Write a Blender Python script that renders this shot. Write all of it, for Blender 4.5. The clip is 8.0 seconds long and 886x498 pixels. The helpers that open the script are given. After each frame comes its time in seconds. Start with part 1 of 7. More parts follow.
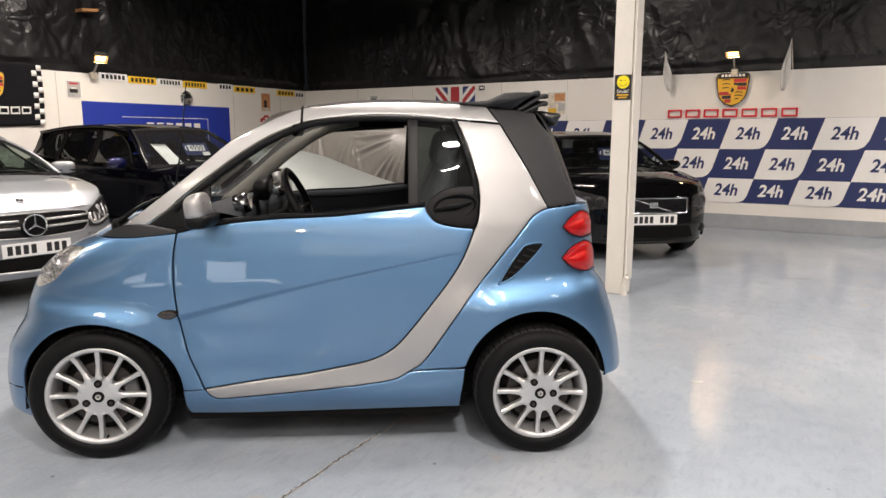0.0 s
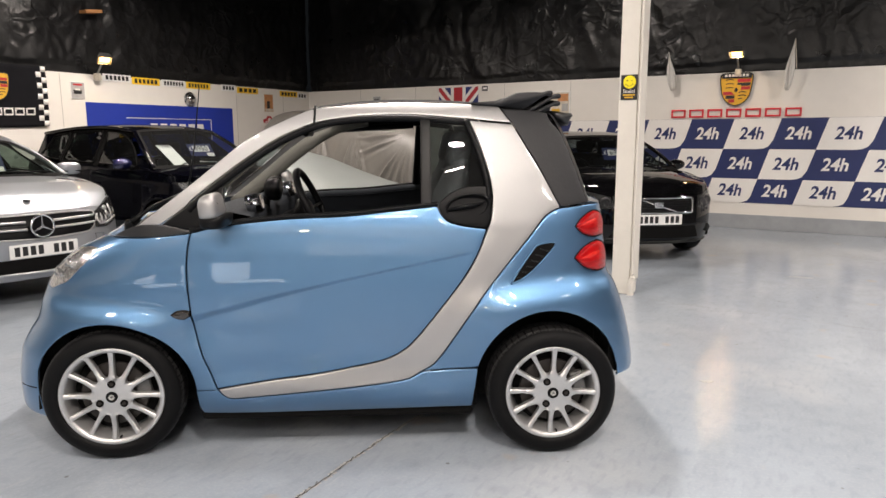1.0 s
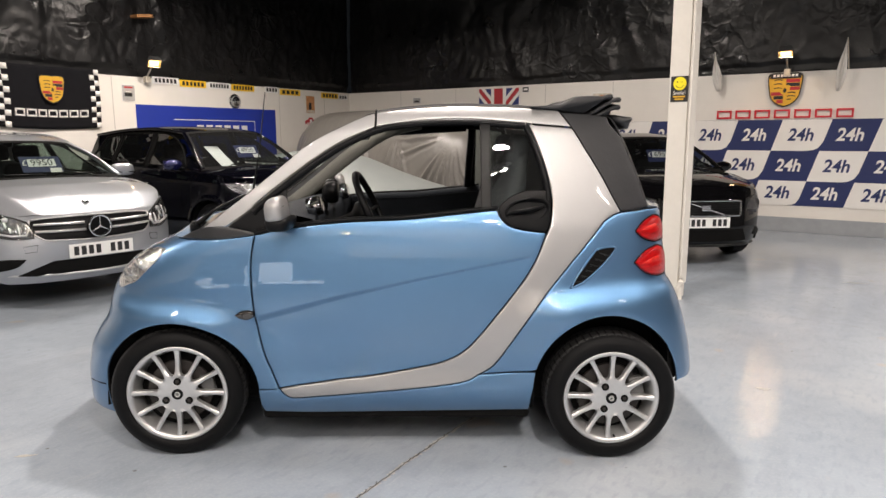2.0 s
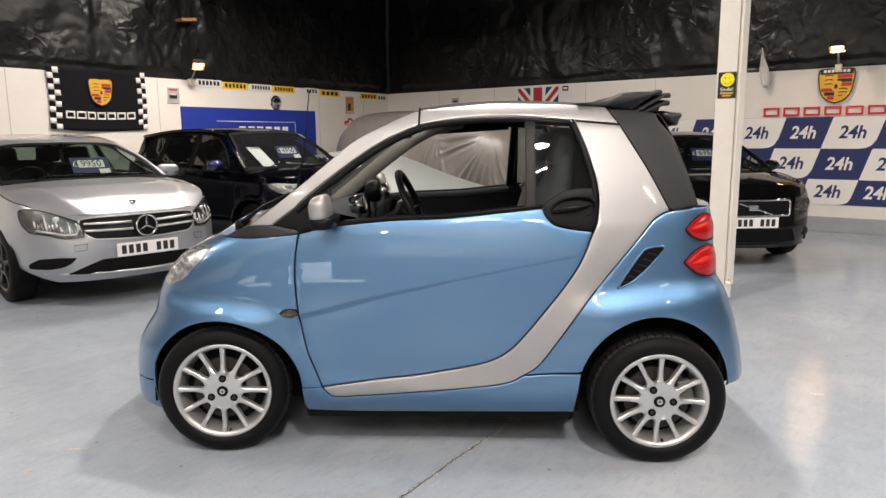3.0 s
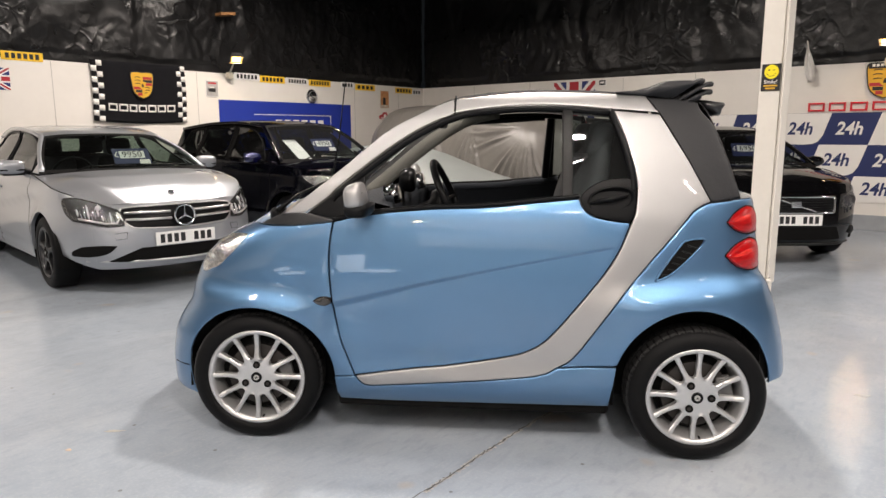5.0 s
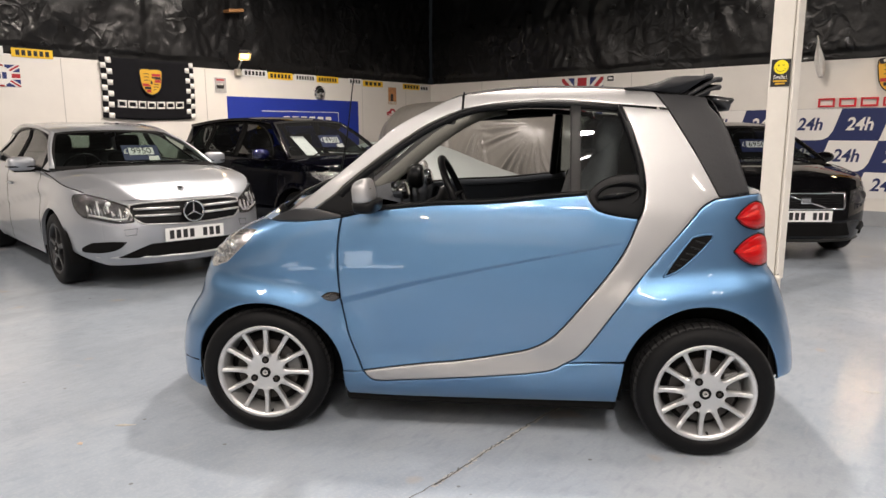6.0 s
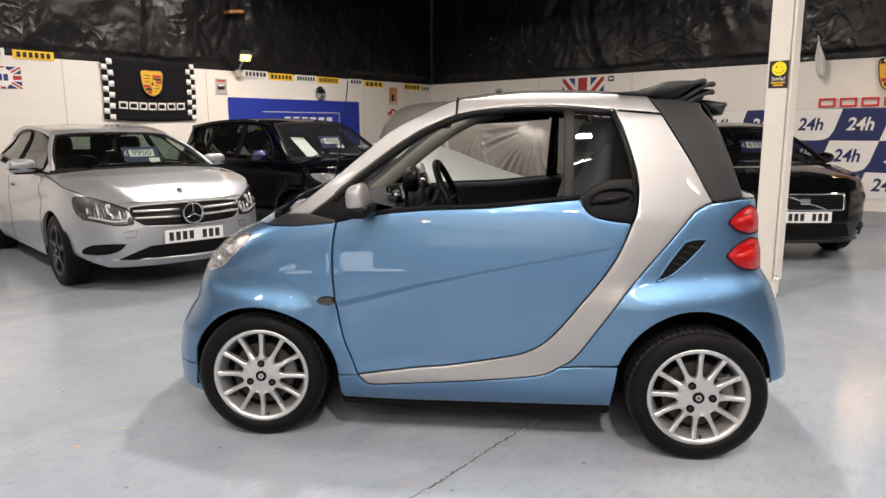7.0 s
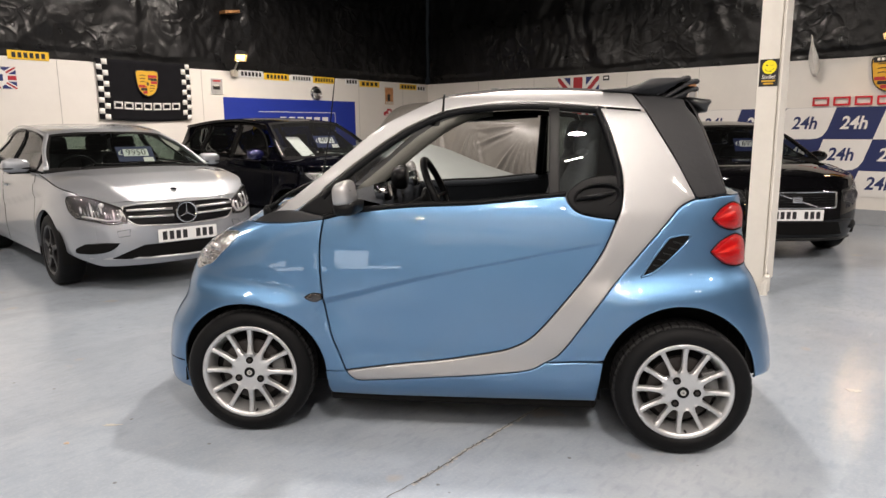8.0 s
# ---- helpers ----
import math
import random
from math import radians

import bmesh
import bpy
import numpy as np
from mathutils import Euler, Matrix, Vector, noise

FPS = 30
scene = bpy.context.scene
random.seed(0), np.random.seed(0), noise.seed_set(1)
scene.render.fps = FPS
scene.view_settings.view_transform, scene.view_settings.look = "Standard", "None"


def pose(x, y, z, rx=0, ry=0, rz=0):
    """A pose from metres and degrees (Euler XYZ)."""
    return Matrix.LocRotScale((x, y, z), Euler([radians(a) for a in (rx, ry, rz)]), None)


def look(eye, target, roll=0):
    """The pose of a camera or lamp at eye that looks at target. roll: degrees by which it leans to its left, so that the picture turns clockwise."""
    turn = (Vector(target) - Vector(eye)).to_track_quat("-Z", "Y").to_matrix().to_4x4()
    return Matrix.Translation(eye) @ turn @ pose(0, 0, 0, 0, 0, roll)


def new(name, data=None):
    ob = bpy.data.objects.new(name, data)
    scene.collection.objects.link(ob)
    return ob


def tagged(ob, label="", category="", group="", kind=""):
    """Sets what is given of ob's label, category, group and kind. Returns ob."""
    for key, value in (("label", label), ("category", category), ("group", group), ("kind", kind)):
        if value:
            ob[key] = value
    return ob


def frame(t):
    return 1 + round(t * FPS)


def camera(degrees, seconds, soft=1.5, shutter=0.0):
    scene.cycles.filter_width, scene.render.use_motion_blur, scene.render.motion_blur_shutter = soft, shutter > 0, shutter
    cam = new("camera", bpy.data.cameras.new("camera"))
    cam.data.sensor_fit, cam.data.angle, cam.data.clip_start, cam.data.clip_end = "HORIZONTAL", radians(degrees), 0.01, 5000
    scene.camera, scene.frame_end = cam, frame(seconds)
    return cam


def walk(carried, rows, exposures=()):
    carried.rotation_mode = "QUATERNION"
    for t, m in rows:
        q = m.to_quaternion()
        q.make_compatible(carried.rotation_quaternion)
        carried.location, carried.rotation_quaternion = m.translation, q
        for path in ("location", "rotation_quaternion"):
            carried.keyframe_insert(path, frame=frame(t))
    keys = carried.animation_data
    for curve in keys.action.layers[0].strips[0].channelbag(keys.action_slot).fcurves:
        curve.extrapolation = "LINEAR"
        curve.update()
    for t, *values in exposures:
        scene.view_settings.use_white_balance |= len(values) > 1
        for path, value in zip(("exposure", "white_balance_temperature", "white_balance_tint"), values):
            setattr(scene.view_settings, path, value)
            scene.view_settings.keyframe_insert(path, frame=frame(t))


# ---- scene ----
cam = camera(66.7, 8.0)
PATH = [
    (0, (2.252, -2.677, 1.362), (1.239, -0.984, 1.031), -0.0),
    (0.5, (2.238, -2.681, 1.36), (1.228, -0.987, 1.031), 0.0),
    (1, (2.209, -2.706, 1.359), (1.195, -1.014, 1.03), -0.1),
    (1.5, (2.165, -2.749, 1.37), (1.121, -1.075, 1.04), -0.0),
    (2, (2.123, -2.776, 1.375), (1.026, -1.136, 1.047), -0.1),
    (2.2, (2.111, -2.779, 1.374), (0.986, -1.157, 1.049), -0.4),
    (3.5, (2.068, -2.762, 1.352), (0.863, -1.199, 1.022), -0.2),
    (4, (2.058, -2.761, 1.339), (0.83, -1.217, 1.01), -0.3),
    (4.5, (2.063, -2.758, 1.335), (0.815, -1.231, 1.004), -0.2),
    (6, (2.068, -2.767, 1.331), (0.792, -1.266, 0.984), -0.2),
    (6.5, (2.081, -2.762, 1.342), (0.799, -1.268, 0.991), -0.3),
    (7, (2.101, -2.749, 1.356), (0.819, -1.254, 1.006), -0.3),
    (7.5, (2.133, -2.738, 1.346), (0.853, -1.242, 0.996), -0.3),
    (8, (2.154, -2.732, 1.343), (0.875, -1.235, 0.994), -0.4),
]
walk(cam, [(t, look(eye, target, roll)) for t, eye, target, roll in PATH])

# ---- world and large lights ----
world = bpy.data.worlds.new("world")
scene.world = world
world.use_nodes = True
world.node_tree.nodes["Background"].inputs[0].default_value = (0.02, 0.022, 0.025, 1)
world.node_tree.nodes["Background"].inputs[1].default_value = 0.3
scene.view_settings.exposure = -0.1

ROOM_W, ROOM_E, ROOM_N, ROOM_S, WALL_H, ROOM_H = -7.55, 8.6, 8.165, -8.2, 2.28, 4.7


def area_lamp(name, eye, target, sx, sy, watts, color):
    data = bpy.data.lights.new(name, "AREA")
    data.shape, data.size, data.size_y, data.energy, data.color = "RECTANGLE", sx, sy, watts, color
    ob = new(name, data)
    ob.matrix_world = look(eye, target)
    return ob


WARM, WHITE = (1.0, 0.68, 0.36), (1.0, 0.885, 0.8)
# batten lights under the roof, out of view: place and power
# several of these are added only to brighten walls, floor and car paint
BATTENS = [(4.0, 2.6, 155), (4.8, 5.8, 165), (-1.3, 5.6, 85), (-5.0, 3.4, 165), (-5.3, 1.6, 100), (-4.6, -3.0, 165), (3.4, -5.2, 100), (4.4, -6.3, 100), (4.6, -0.8, 105),
           (0.3, -3.6, 60), (-0.8, -5.6, 60), (1.6, -6.9, 90), (6.2, -6.8, 120), (-4.8, -5.4, 50), (6.6, -3.2, 50)]
for bx, by, watts in BATTENS:
    lamp = area_lamp("batten_light", (bx, by, 4.28), (bx, by, 0), 0.95, 0.1, watts, WHITE)
    lamp.data.spread = radians(158)
# round high-bay lamps, one behind the camera and one over the car: place and power
BAYS = [(3.0, -2.9, 4.2, 205), (-0.05, 0.6, 4.2, 150)]
for bx, by, bz, watts in BAYS:
    bay = area_lamp("bay_light", (bx, by, bz), (bx, by, 0), 0.18, 0.18, watts, WHITE)
    bay.data.shape = "DISK"
short = area_lamp("batten_light", (3.68, -3.82, 4.24), (3.68, -3.82, 0), 0.05, 0.36, 12, WHITE)
# the floodlights on the walls: place, aim and power
FLOODS = [((0.72, ROOM_N - 0.33, 2.5), (0.72, ROOM_N - 1.0, 1.3), 4), ((ROOM_W + 0.3, 3.47, 2.47), (ROOM_W + 1.3, 3.1, 1.2), 4),
          ((3.7, ROOM_S + 0.36, 2.46), (3.5, ROOM_S + 2.0, 0.4), 14)]
for place, target, watts in FLOODS:
    flood = area_lamp("flood_light", place, target, 0.14, 0.1, watts, WARM)


# ---- materials ----
def mat(name, color, rough=0.5, metal=0.0, vary=0.0, scale=8.0, bump=0.0, bump_scale=60.0, coat=0.0, spec=0.5,
        rough_vary=0.0, stretch=(1, 1, 1), flake=0.0, coat_rough=0.03):
    m = bpy.data.materials.new(name)
    m.use_nodes = True
    nt = m.node_tree
    b = nt.nodes["Principled BSDF"]
    b.inputs["Base Color"].default_value = (*color, 1)
    b.inputs["Roughness"].default_value = rough
    b.inputs["Metallic"].default_value = metal
    b.inputs["Specular IOR Level"].default_value = spec
    b.inputs["Coat Weight"].default_value = coat
    b.inputs["Coat Roughness"].default_value = coat_rough
    tc = nt.nodes.new("ShaderNodeTexCoord")
    mp = nt.nodes.new("ShaderNodeMapping")
    mp.inputs["Scale"].default_value = stretch
    nt.links.new(tc.outputs["Object"], mp.inputs["Vector"])

    def tex(s, detail=6.0, roughness=0.6):
        n = nt.nodes.new("ShaderNodeTexNoise")
        n.inputs["Scale"].default_value, n.inputs["Detail"].default_value = s, detail
        n.inputs["Roughness"].default_value = roughness
        nt.links.new(mp.outputs["Vector"], n.inputs["Vector"])
        return n
    if vary:
        big, small = tex(scale), tex(scale * 7.3)
        mix = nt.nodes.new("ShaderNodeMath")
        mix.operation = "MULTIPLY_ADD"
        nt.links.new(small.outputs["Fac"], mix.inputs[0])
        mix.inputs[1].default_value = 0.4
        nt.links.new(big.outputs["Fac"], mix.inputs[2])
        ramp = nt.nodes.new("ShaderNodeMapRange")
        nt.links.new(mix.outputs[0], ramp.inputs["Value"])
        ramp.inputs["From Min"].default_value, ramp.inputs["From Max"].default_value = 0.35, 1.05
        ramp.inputs["To Min"].default_value, ramp.inputs["To Max"].default_value = 1 - vary, 1 + vary * 0.6
        mul = nt.nodes.new("ShaderNodeMixRGB")
        mul.blend_type = "MULTIPLY"
        mul.inputs[0].default_value = 1
        mul.inputs[1].default_value = (*color, 1)
        nt.links.new(ramp.outputs[0], mul.inputs[2])
        nt.links.new(mul.outputs[0], b.inputs["Base Color"])
    if rough_vary:
        rn = tex(scale * 1.7)
        rr = nt.nodes.new("ShaderNodeMapRange")
        nt.links.new(rn.outputs["Fac"], rr.inputs["Value"])
        rr.inputs["From Min"].default_value, rr.inputs["From Max"].default_value = 0.3, 0.7
        rr.inputs["To Min"].default_value, rr.inputs["To Max"].default_value = max(0.02, rough - rough_vary), rough + rough_vary
        nt.links.new(rr.outputs[0], b.inputs["Roughness"])
    if bump:
        bn = tex(bump_scale, 4.0)
        bp = nt.nodes.new("ShaderNodeBump")
        bp.inputs["Strength"].default_value, bp.inputs["Distance"].default_value = bump, 0.01
        nt.links.new(bn.outputs["Fac"], bp.inputs["Height"])
        nt.links.new(bp.outputs["Normal"], b.inputs["Normal"])
    if flake:
        vo = nt.nodes.new("ShaderNodeTexVoronoi")
        vo.inputs["Scale"].default_value = 900
        nt.links.new(tc.outputs["Object"], vo.inputs["Vector"])
        bp = nt.nodes.new("ShaderNodeBump")
        bp.inputs["Strength"].default_value, bp.inputs["Distance"].default_value = flake, 0.0006
        nt.links.new(vo.outputs["Color"], bp.inputs["Height"])
        nt.links.new(bp.outputs["Normal"], b.inputs["Normal"])
    return m


def glow(name, color, strength):
    m = bpy.data.materials.new(name)
    m.use_nodes = True
    b = m.node_tree.nodes["Principled BSDF"]
    b.inputs["Base Color"].default_value = (*color, 1)
    b.inputs["Emission Color"].default_value = (*color, 1)
    b.inputs["Emission Strength"].default_value = strength
    return m


def glass(name, color=(1, 1, 1), rough=0.0, haze=0.003):
    """Thin glazing: a clear sheet that mirrors more at a slant, with a tint that dims what lies behind and a pale haze
    in place of mirrored light.
    """
    m = bpy.data.materials.new(name)
    m.use_nodes = True
    nt = m.node_tree
    nt.nodes.remove(nt.nodes["Principled BSDF"])
    out = nt.nodes["Material Output"]
    tr, gl, mix, fr, pw, ma = (nt.nodes.new("ShaderNode" + k) for k in ("BsdfTransparent", "BsdfGlossy", "MixShader", "LayerWeight", "Math", "Math"))
    tr.inputs["Color"].default_value = (*color, 1)
    gl.inputs["Roughness"].default_value = rough
    # two faces of a pane: about 8 % head on, all at a slant
    pw.operation, ma.operation = "POWER", "MULTIPLY_ADD"
    nt.links.new(fr.outputs["Facing"], pw.inputs[0])
    pw.inputs[1].default_value = 5
    nt.links.new(pw.outputs[0], ma.inputs[0])
    ma.inputs[1].default_value, ma.inputs[2].default_value = 0.9, 0.07
    nt.links.new(ma.outputs[0], mix.inputs[0])
    nt.links.new(tr.outputs[0], mix.inputs[1])
    nt.links.new(gl.outputs[0], mix.inputs[2])
    # an even pale haze, in place of light that the panes would mirror
    film, haze_tone = nt.nodes.new("ShaderNodeMixShader"), nt.nodes.new("ShaderNodeBsdfDiffuse")
    haze_tone.inputs["Color"].default_value = (0.5, 0.52, 0.52, 1)
    film.inputs[0].default_value = haze
    nt.links.new(mix.outputs[0], film.inputs[1])
    nt.links.new(haze_tone.outputs[0], film.inputs[2])
    nt.links.new(film.outputs[0], out.inputs["Surface"])
    return m


M_FLOOR = mat("floor_paint", (0.315, 0.358, 0.41), 0.2, vary=0.2, scale=0.8, bump=0.1, bump_scale=62, spec=0.5)


def worn_floor(m):
    """Adds scuffed pale patches, drag marks, specks and uneven gloss to the floor paint."""
    nt = m.node_tree
    b = nt.nodes["Principled BSDF"]
    tc = nt.nodes.new("ShaderNodeTexCoord")

    def tex(scale, stretch=(1, 1, 1), turn=0.0, kind="Noise", detail=8.0):
        mp = nt.nodes.new("ShaderNodeMapping")
        mp.inputs["Scale"].default_value, mp.inputs["Rotation"].default_value = stretch, (0, 0, turn)
        nt.links.new(tc.outputs["Object"], mp.inputs["Vector"])
        n = nt.nodes.new("ShaderNodeTex" + kind)
        n.inputs["Scale"].default_value = scale
        if kind == "Noise":
            n.inputs["Detail"].default_value = detail
        nt.links.new(mp.outputs["Vector"], n.inputs["Vector"])
        return n

    def window(out, lo, hi, a, c):
        r = nt.nodes.new("ShaderNodeMapRange")
        nt.links.new(out, r.inputs["Value"])
        for key, v in (("From Min", lo), ("From Max", hi), ("To Min", a), ("To Max", c)):
            r.inputs[key].default_value = v
        return r.outputs[0]

    def blend(old, fac, color, mode="MIX"):
        mix = nt.nodes.new("ShaderNodeMixRGB")
        mix.blend_type = mode
        nt.links.new(fac, mix.inputs[0])
        nt.links.new(old, mix.inputs[1])
        mix.inputs[2].default_value = (*color, 1)
        return mix.outputs[0]
    base = b.inputs["Base Color"].links[0].from_socket
    base = blend(base, window(tex(1.1).outputs["Fac"], 0.52, 0.7, 0.0, 0.45), (0.42, 0.445, 0.47))
    base = blend(base, window(tex(3.0, (1, 0.25, 1), 0.5).outputs["Fac"], 0.56, 0.7, 0.0, 0.5), (0.24, 0.27, 0.31))
    base = blend(base, window(tex(75, detail=3).outputs["Fac"], 0.48, 0.7, 0.0, 0.22), (0.43, 0.46, 0.49))
    base = blend(base, window(tex(34, (1, 0.3, 1), 0.5, detail=4).outputs["Fac"], 0.52, 0.68, 0.0, 0.35), (0.24, 0.275, 0.32))
    base = blend(base, window(tex(7.5, detail=5).outputs["Fac"], 0.53, 0.7, 0.0, 0.3), (0.23, 0.265, 0.31))
    base = blend(base, window(tex(28, (1, 0.12, 1), 0.9, detail=3).outputs["Fac"], 0.66, 0.78, 0.0, 0.25), (0.46, 0.48, 0.5))
    base = blend(base, window(tex(2.6, detail=2).outputs["Fac"], 0.68, 0.72, 0.0, 0.4), (0.4, 0.34, 0.27))
    base = blend(base, window(tex(5, kind="Voronoi").outputs["Distance"], 0.05, 0.03, 0.0, 0.7), (0.12, 0.12, 0.12))
    nt.links.new(base, b.inputs["Base Color"])
    nt.links.new(window(tex(2.2).outputs["Fac"], 0.35, 0.7, 0.04, 0.13), b.inputs["Roughness"])


worn_floor(M_FLOOR)


def rippled(m, scale, strength, stretch):
    """Adds the low ripple that the paint roller left, over the fine grain."""
    nt = m.node_tree
    b = nt.nodes["Principled BSDF"]
    tc, mp, no, bp = (nt.nodes.new("ShaderNode" + k) for k in ("TexCoord", "Mapping", "TexNoise", "Bump"))
    mp.inputs["Scale"].default_value, mp.inputs["Rotation"].default_value = stretch, (0, 0, 0.6)
    no.inputs["Scale"].default_value, no.inputs["Detail"].default_value = scale, 2.0
    nt.links.new(tc.outputs["Object"], mp.inputs["Vector"])
    nt.links.new(mp.outputs["Vector"], no.inputs["Vector"])
    nt.links.new(no.outputs["Fac"], bp.inputs["Height"])
    bp.inputs["Strength"].default_value, bp.inputs["Distance"].default_value = strength, 0.01
    nt.links.new(b.inputs["Normal"].links[0].from_socket, bp.inputs["Normal"])
    nt.links.new(bp.outputs["Normal"], b.inputs["Normal"])


rippled(M_FLOOR, 30, 0.09, (1, 0.4, 1))
M_WALL = mat("wall_paint", (0.77, 0.74, 0.69), 0.6, vary=0.08, scale=0.9, bump=0.05, bump_scale=20)
# for unseen surfaces that should look dark in reflections
M_DARK_WALL = mat("unseen_dark_wall", (0.12, 0.12, 0.125), 0.6, vary=0.15, scale=0.9, bump=0.05)
# glow of the added panels that the car paint mirrors
M_PANEL = glow("reflected_glow", (0.9, 0.95, 1.0), 3.2)
M_PLINTH = mat("plinth_paint", (0.33, 0.35, 0.37), 0.45, vary=0.25, scale=1.4, bump=0.05)
M_SHEET = mat("black_polythene", (0.008, 0.008, 0.0085), 0.33, spec=0.4, vary=0.3, scale=2, bump=0.3, bump_scale=30, rough_vary=0.08)


def crinkled(m):
    """Adds fine sharp creases to the sheeting: thin ridges along warped cell edges at two sizes."""
    nt = m.node_tree
    b = nt.nodes["Principled BSDF"]
    tc, warp = nt.nodes.new("ShaderNodeTexCoord"), nt.nodes.new("ShaderNodeTexNoise")
    warp.inputs["Scale"].default_value, warp.inputs["Detail"].default_value = 1.7, 3.0
    mix = nt.nodes.new("ShaderNodeMixRGB")
    mix.inputs[0].default_value = 0.4
    nt.links.new(tc.outputs["Object"], warp.inputs["Vector"])
    nt.links.new(tc.outputs["Object"], mix.inputs[1])
    nt.links.new(warp.outputs["Color"], mix.inputs[2])
    normal = b.inputs["Normal"].links[0].from_socket
    patch = nt.nodes.new("ShaderNodeTexNoise")
    patch.inputs["Scale"].default_value, patch.inputs["Detail"].default_value = 0.9, 2.0
    nt.links.new(tc.outputs["Object"], patch.inputs["Vector"])
    most = nt.nodes.new("ShaderNodeMapRange")
    nt.links.new(patch.outputs["Fac"], most.inputs["Value"])
    most.inputs["From Min"].default_value, most.inputs["From Max"].default_value = 0.42, 0.66
    for scale, wide, strength in ((2.6, 0.14, 0.45), (7.0, 0.16, 0.4)):
        vo, rg, bp = (nt.nodes.new("ShaderNode" + k) for k in ("TexVoronoi", "MapRange", "Bump"))
        vo.feature = "DISTANCE_TO_EDGE"
        vo.inputs["Scale"].default_value = scale
        nt.links.new(mix.outputs[0], vo.inputs["Vector"])
        nt.links.new(vo.outputs["Distance"], rg.inputs["Value"])
        rg.inputs["From Max"].default_value = wide
        rg.inputs["To Min"].default_value, rg.inputs["To Max"].default_value = 1.0, 0.0
        much = nt.nodes.new("ShaderNodeMath")
        much.operation = "MULTIPLY"
        much.inputs[1].default_value = strength
        nt.links.new(most.outputs[0], much.inputs[0])
        nt.links.new(much.outputs[0], bp.inputs["Strength"])
        bp.inputs["Distance"].default_value = 0.02
        nt.links.new(rg.outputs[0], bp.inputs["Height"])
        nt.links.new(normal, bp.inputs["Normal"])
        normal = bp.outputs["Normal"]
    nt.links.new(normal, b.inputs["Normal"])


crinkled(M_SHEET)
M_SEAM = mat("seam_shadow", (0.45, 0.43, 0.4), 0.7, vary=0.2, scale=4)
M_COLUMN = mat("column_paint", (0.72, 0.69, 0.63), 0.45, vary=0.1, scale=3, bump=0.06, bump_scale=40)
M_NAVY = mat("navy_print", (0.013, 0.024, 0.11), 0.5, vary=0.12, scale=3)
M_WHITE_PRINT = mat("white_print", (0.8, 0.78, 0.75), 0.5, vary=0.06, scale=3)
M_RED = mat("red_letters", (0.6, 0.02, 0.035), 0.35, vary=0.1)
M_BLACK_PRINT = mat("black_print", (0.012, 0.012, 0.014), 0.55, vary=0.15)
M_FLAG = mat("black_flag_cloth", (0.01, 0.01, 0.012), 0.9, spec=0.1, vary=0.2, scale=9, bump=0.2, bump_scale=300)
M_YELLOW = mat("yellow_print", (0.66, 0.38, 0.025), 0.5, vary=0.1)
M_PLATE_YELLOW = mat("yellow_plate", (0.86, 0.55, 0.03), 0.4, vary=0.1)
M_PLATE_WHITE = mat("white_plate", (0.78, 0.78, 0.77), 0.35, vary=0.06)
M_BLUE_BANNER = mat("blue_banner", (0.012, 0.035, 0.33), 0.55, vary=0.15, scale=2, bump=0.1, bump_scale=15)
M_GREY_PRINT = mat("grey_print", (0.4, 0.4, 0.4), 0.5, vary=0.4, scale=14)
M_ORANGE_PRINT = mat("orange_print", (0.55, 0.25, 0.1), 0.5, vary=0.5, scale=16)
M_CREAM_PRINT = mat("cream_print", (0.66, 0.6, 0.5), 0.5, vary=0.5, scale=14)
M_BOARD_BLUE = mat("price_board_blue", (0.008, 0.016, 0.085), 0.5, vary=0.15)
M_RED_PRINT = mat("red_print", (0.42, 0.02, 0.03), 0.5, vary=0.15)
M_BLUE_PRINT = mat("blue_print", (0.014, 0.028, 0.15), 0.5, vary=0.15)
M_METAL = mat("brushed_metal", (0.55, 0.55, 0.55), 0.3, 1.0, vary=0.15, scale=20)
M_CHROME = mat("chrome", (0.75, 0.75, 0.76), 0.08, 1.0)
M_TUBE = glow("tube_light", (1.0, 0.94, 0.86), 9)
M_FLOOD = glow("flood_light", (1.0, 0.56, 0.17), 7)
M_STEEL_DARK = mat("dark_steel", (0.05, 0.05, 0.05), 0.5, 0.3, vary=0.2)
M_CRACK = mat("crack_filler", (0.085, 0.085, 0.085), 0.7, vary=0.5, scale=30)


M_BARE_FLOOR = mat("bare_flaked_floor", (0.37, 0.37, 0.36), 0.6, vary=0.5, scale=40, bump=0.2, bump_scale=120)
M_STAIN = mat("tan_floor_stain", (0.36, 0.345, 0.31), 0.3, vary=0.3, scale=30)
M_RUST_STAIN = mat("rusty_floor_stain", (0.4, 0.3, 0.22), 0.35, vary=0.3, scale=50)
M_SCUFF = mat("floor_scuff", (0.26, 0.285, 0.31), 0.35, vary=0.5, scale=40)
M_ORANGE_TIMBER = mat("orange_timber", (0.42, 0.2, 0.07), 0.6, vary=0.3, scale=12, stretch=(1, 6, 6))

M_BLUE = mat("light_blue_metallic_paint", (0.107, 0.219, 0.38), 0.42, 0.9, coat=1.0, vary=0.04, scale=3, flake=0.08, coat_rough=0.008)
M_SILVER = mat("silver_metallic_paint", (0.352, 0.352, 0.354), 0.46, 0.7, coat=0.9, vary=0.04, scale=3, flake=0.1, coat_rough=0.04)
M_TRIM = mat("black_plastic_trim", (0.006, 0.0064, 0.0072), 0.34, vary=0.2, scale=12, bump=0.04, bump_scale=400, spec=0.09)
M_TRIM_GREY = mat("grey_anodised_trim", (0.012, 0.0125, 0.013), 0.4, 0.0, spec=0.16, vary=0.15, scale=12)
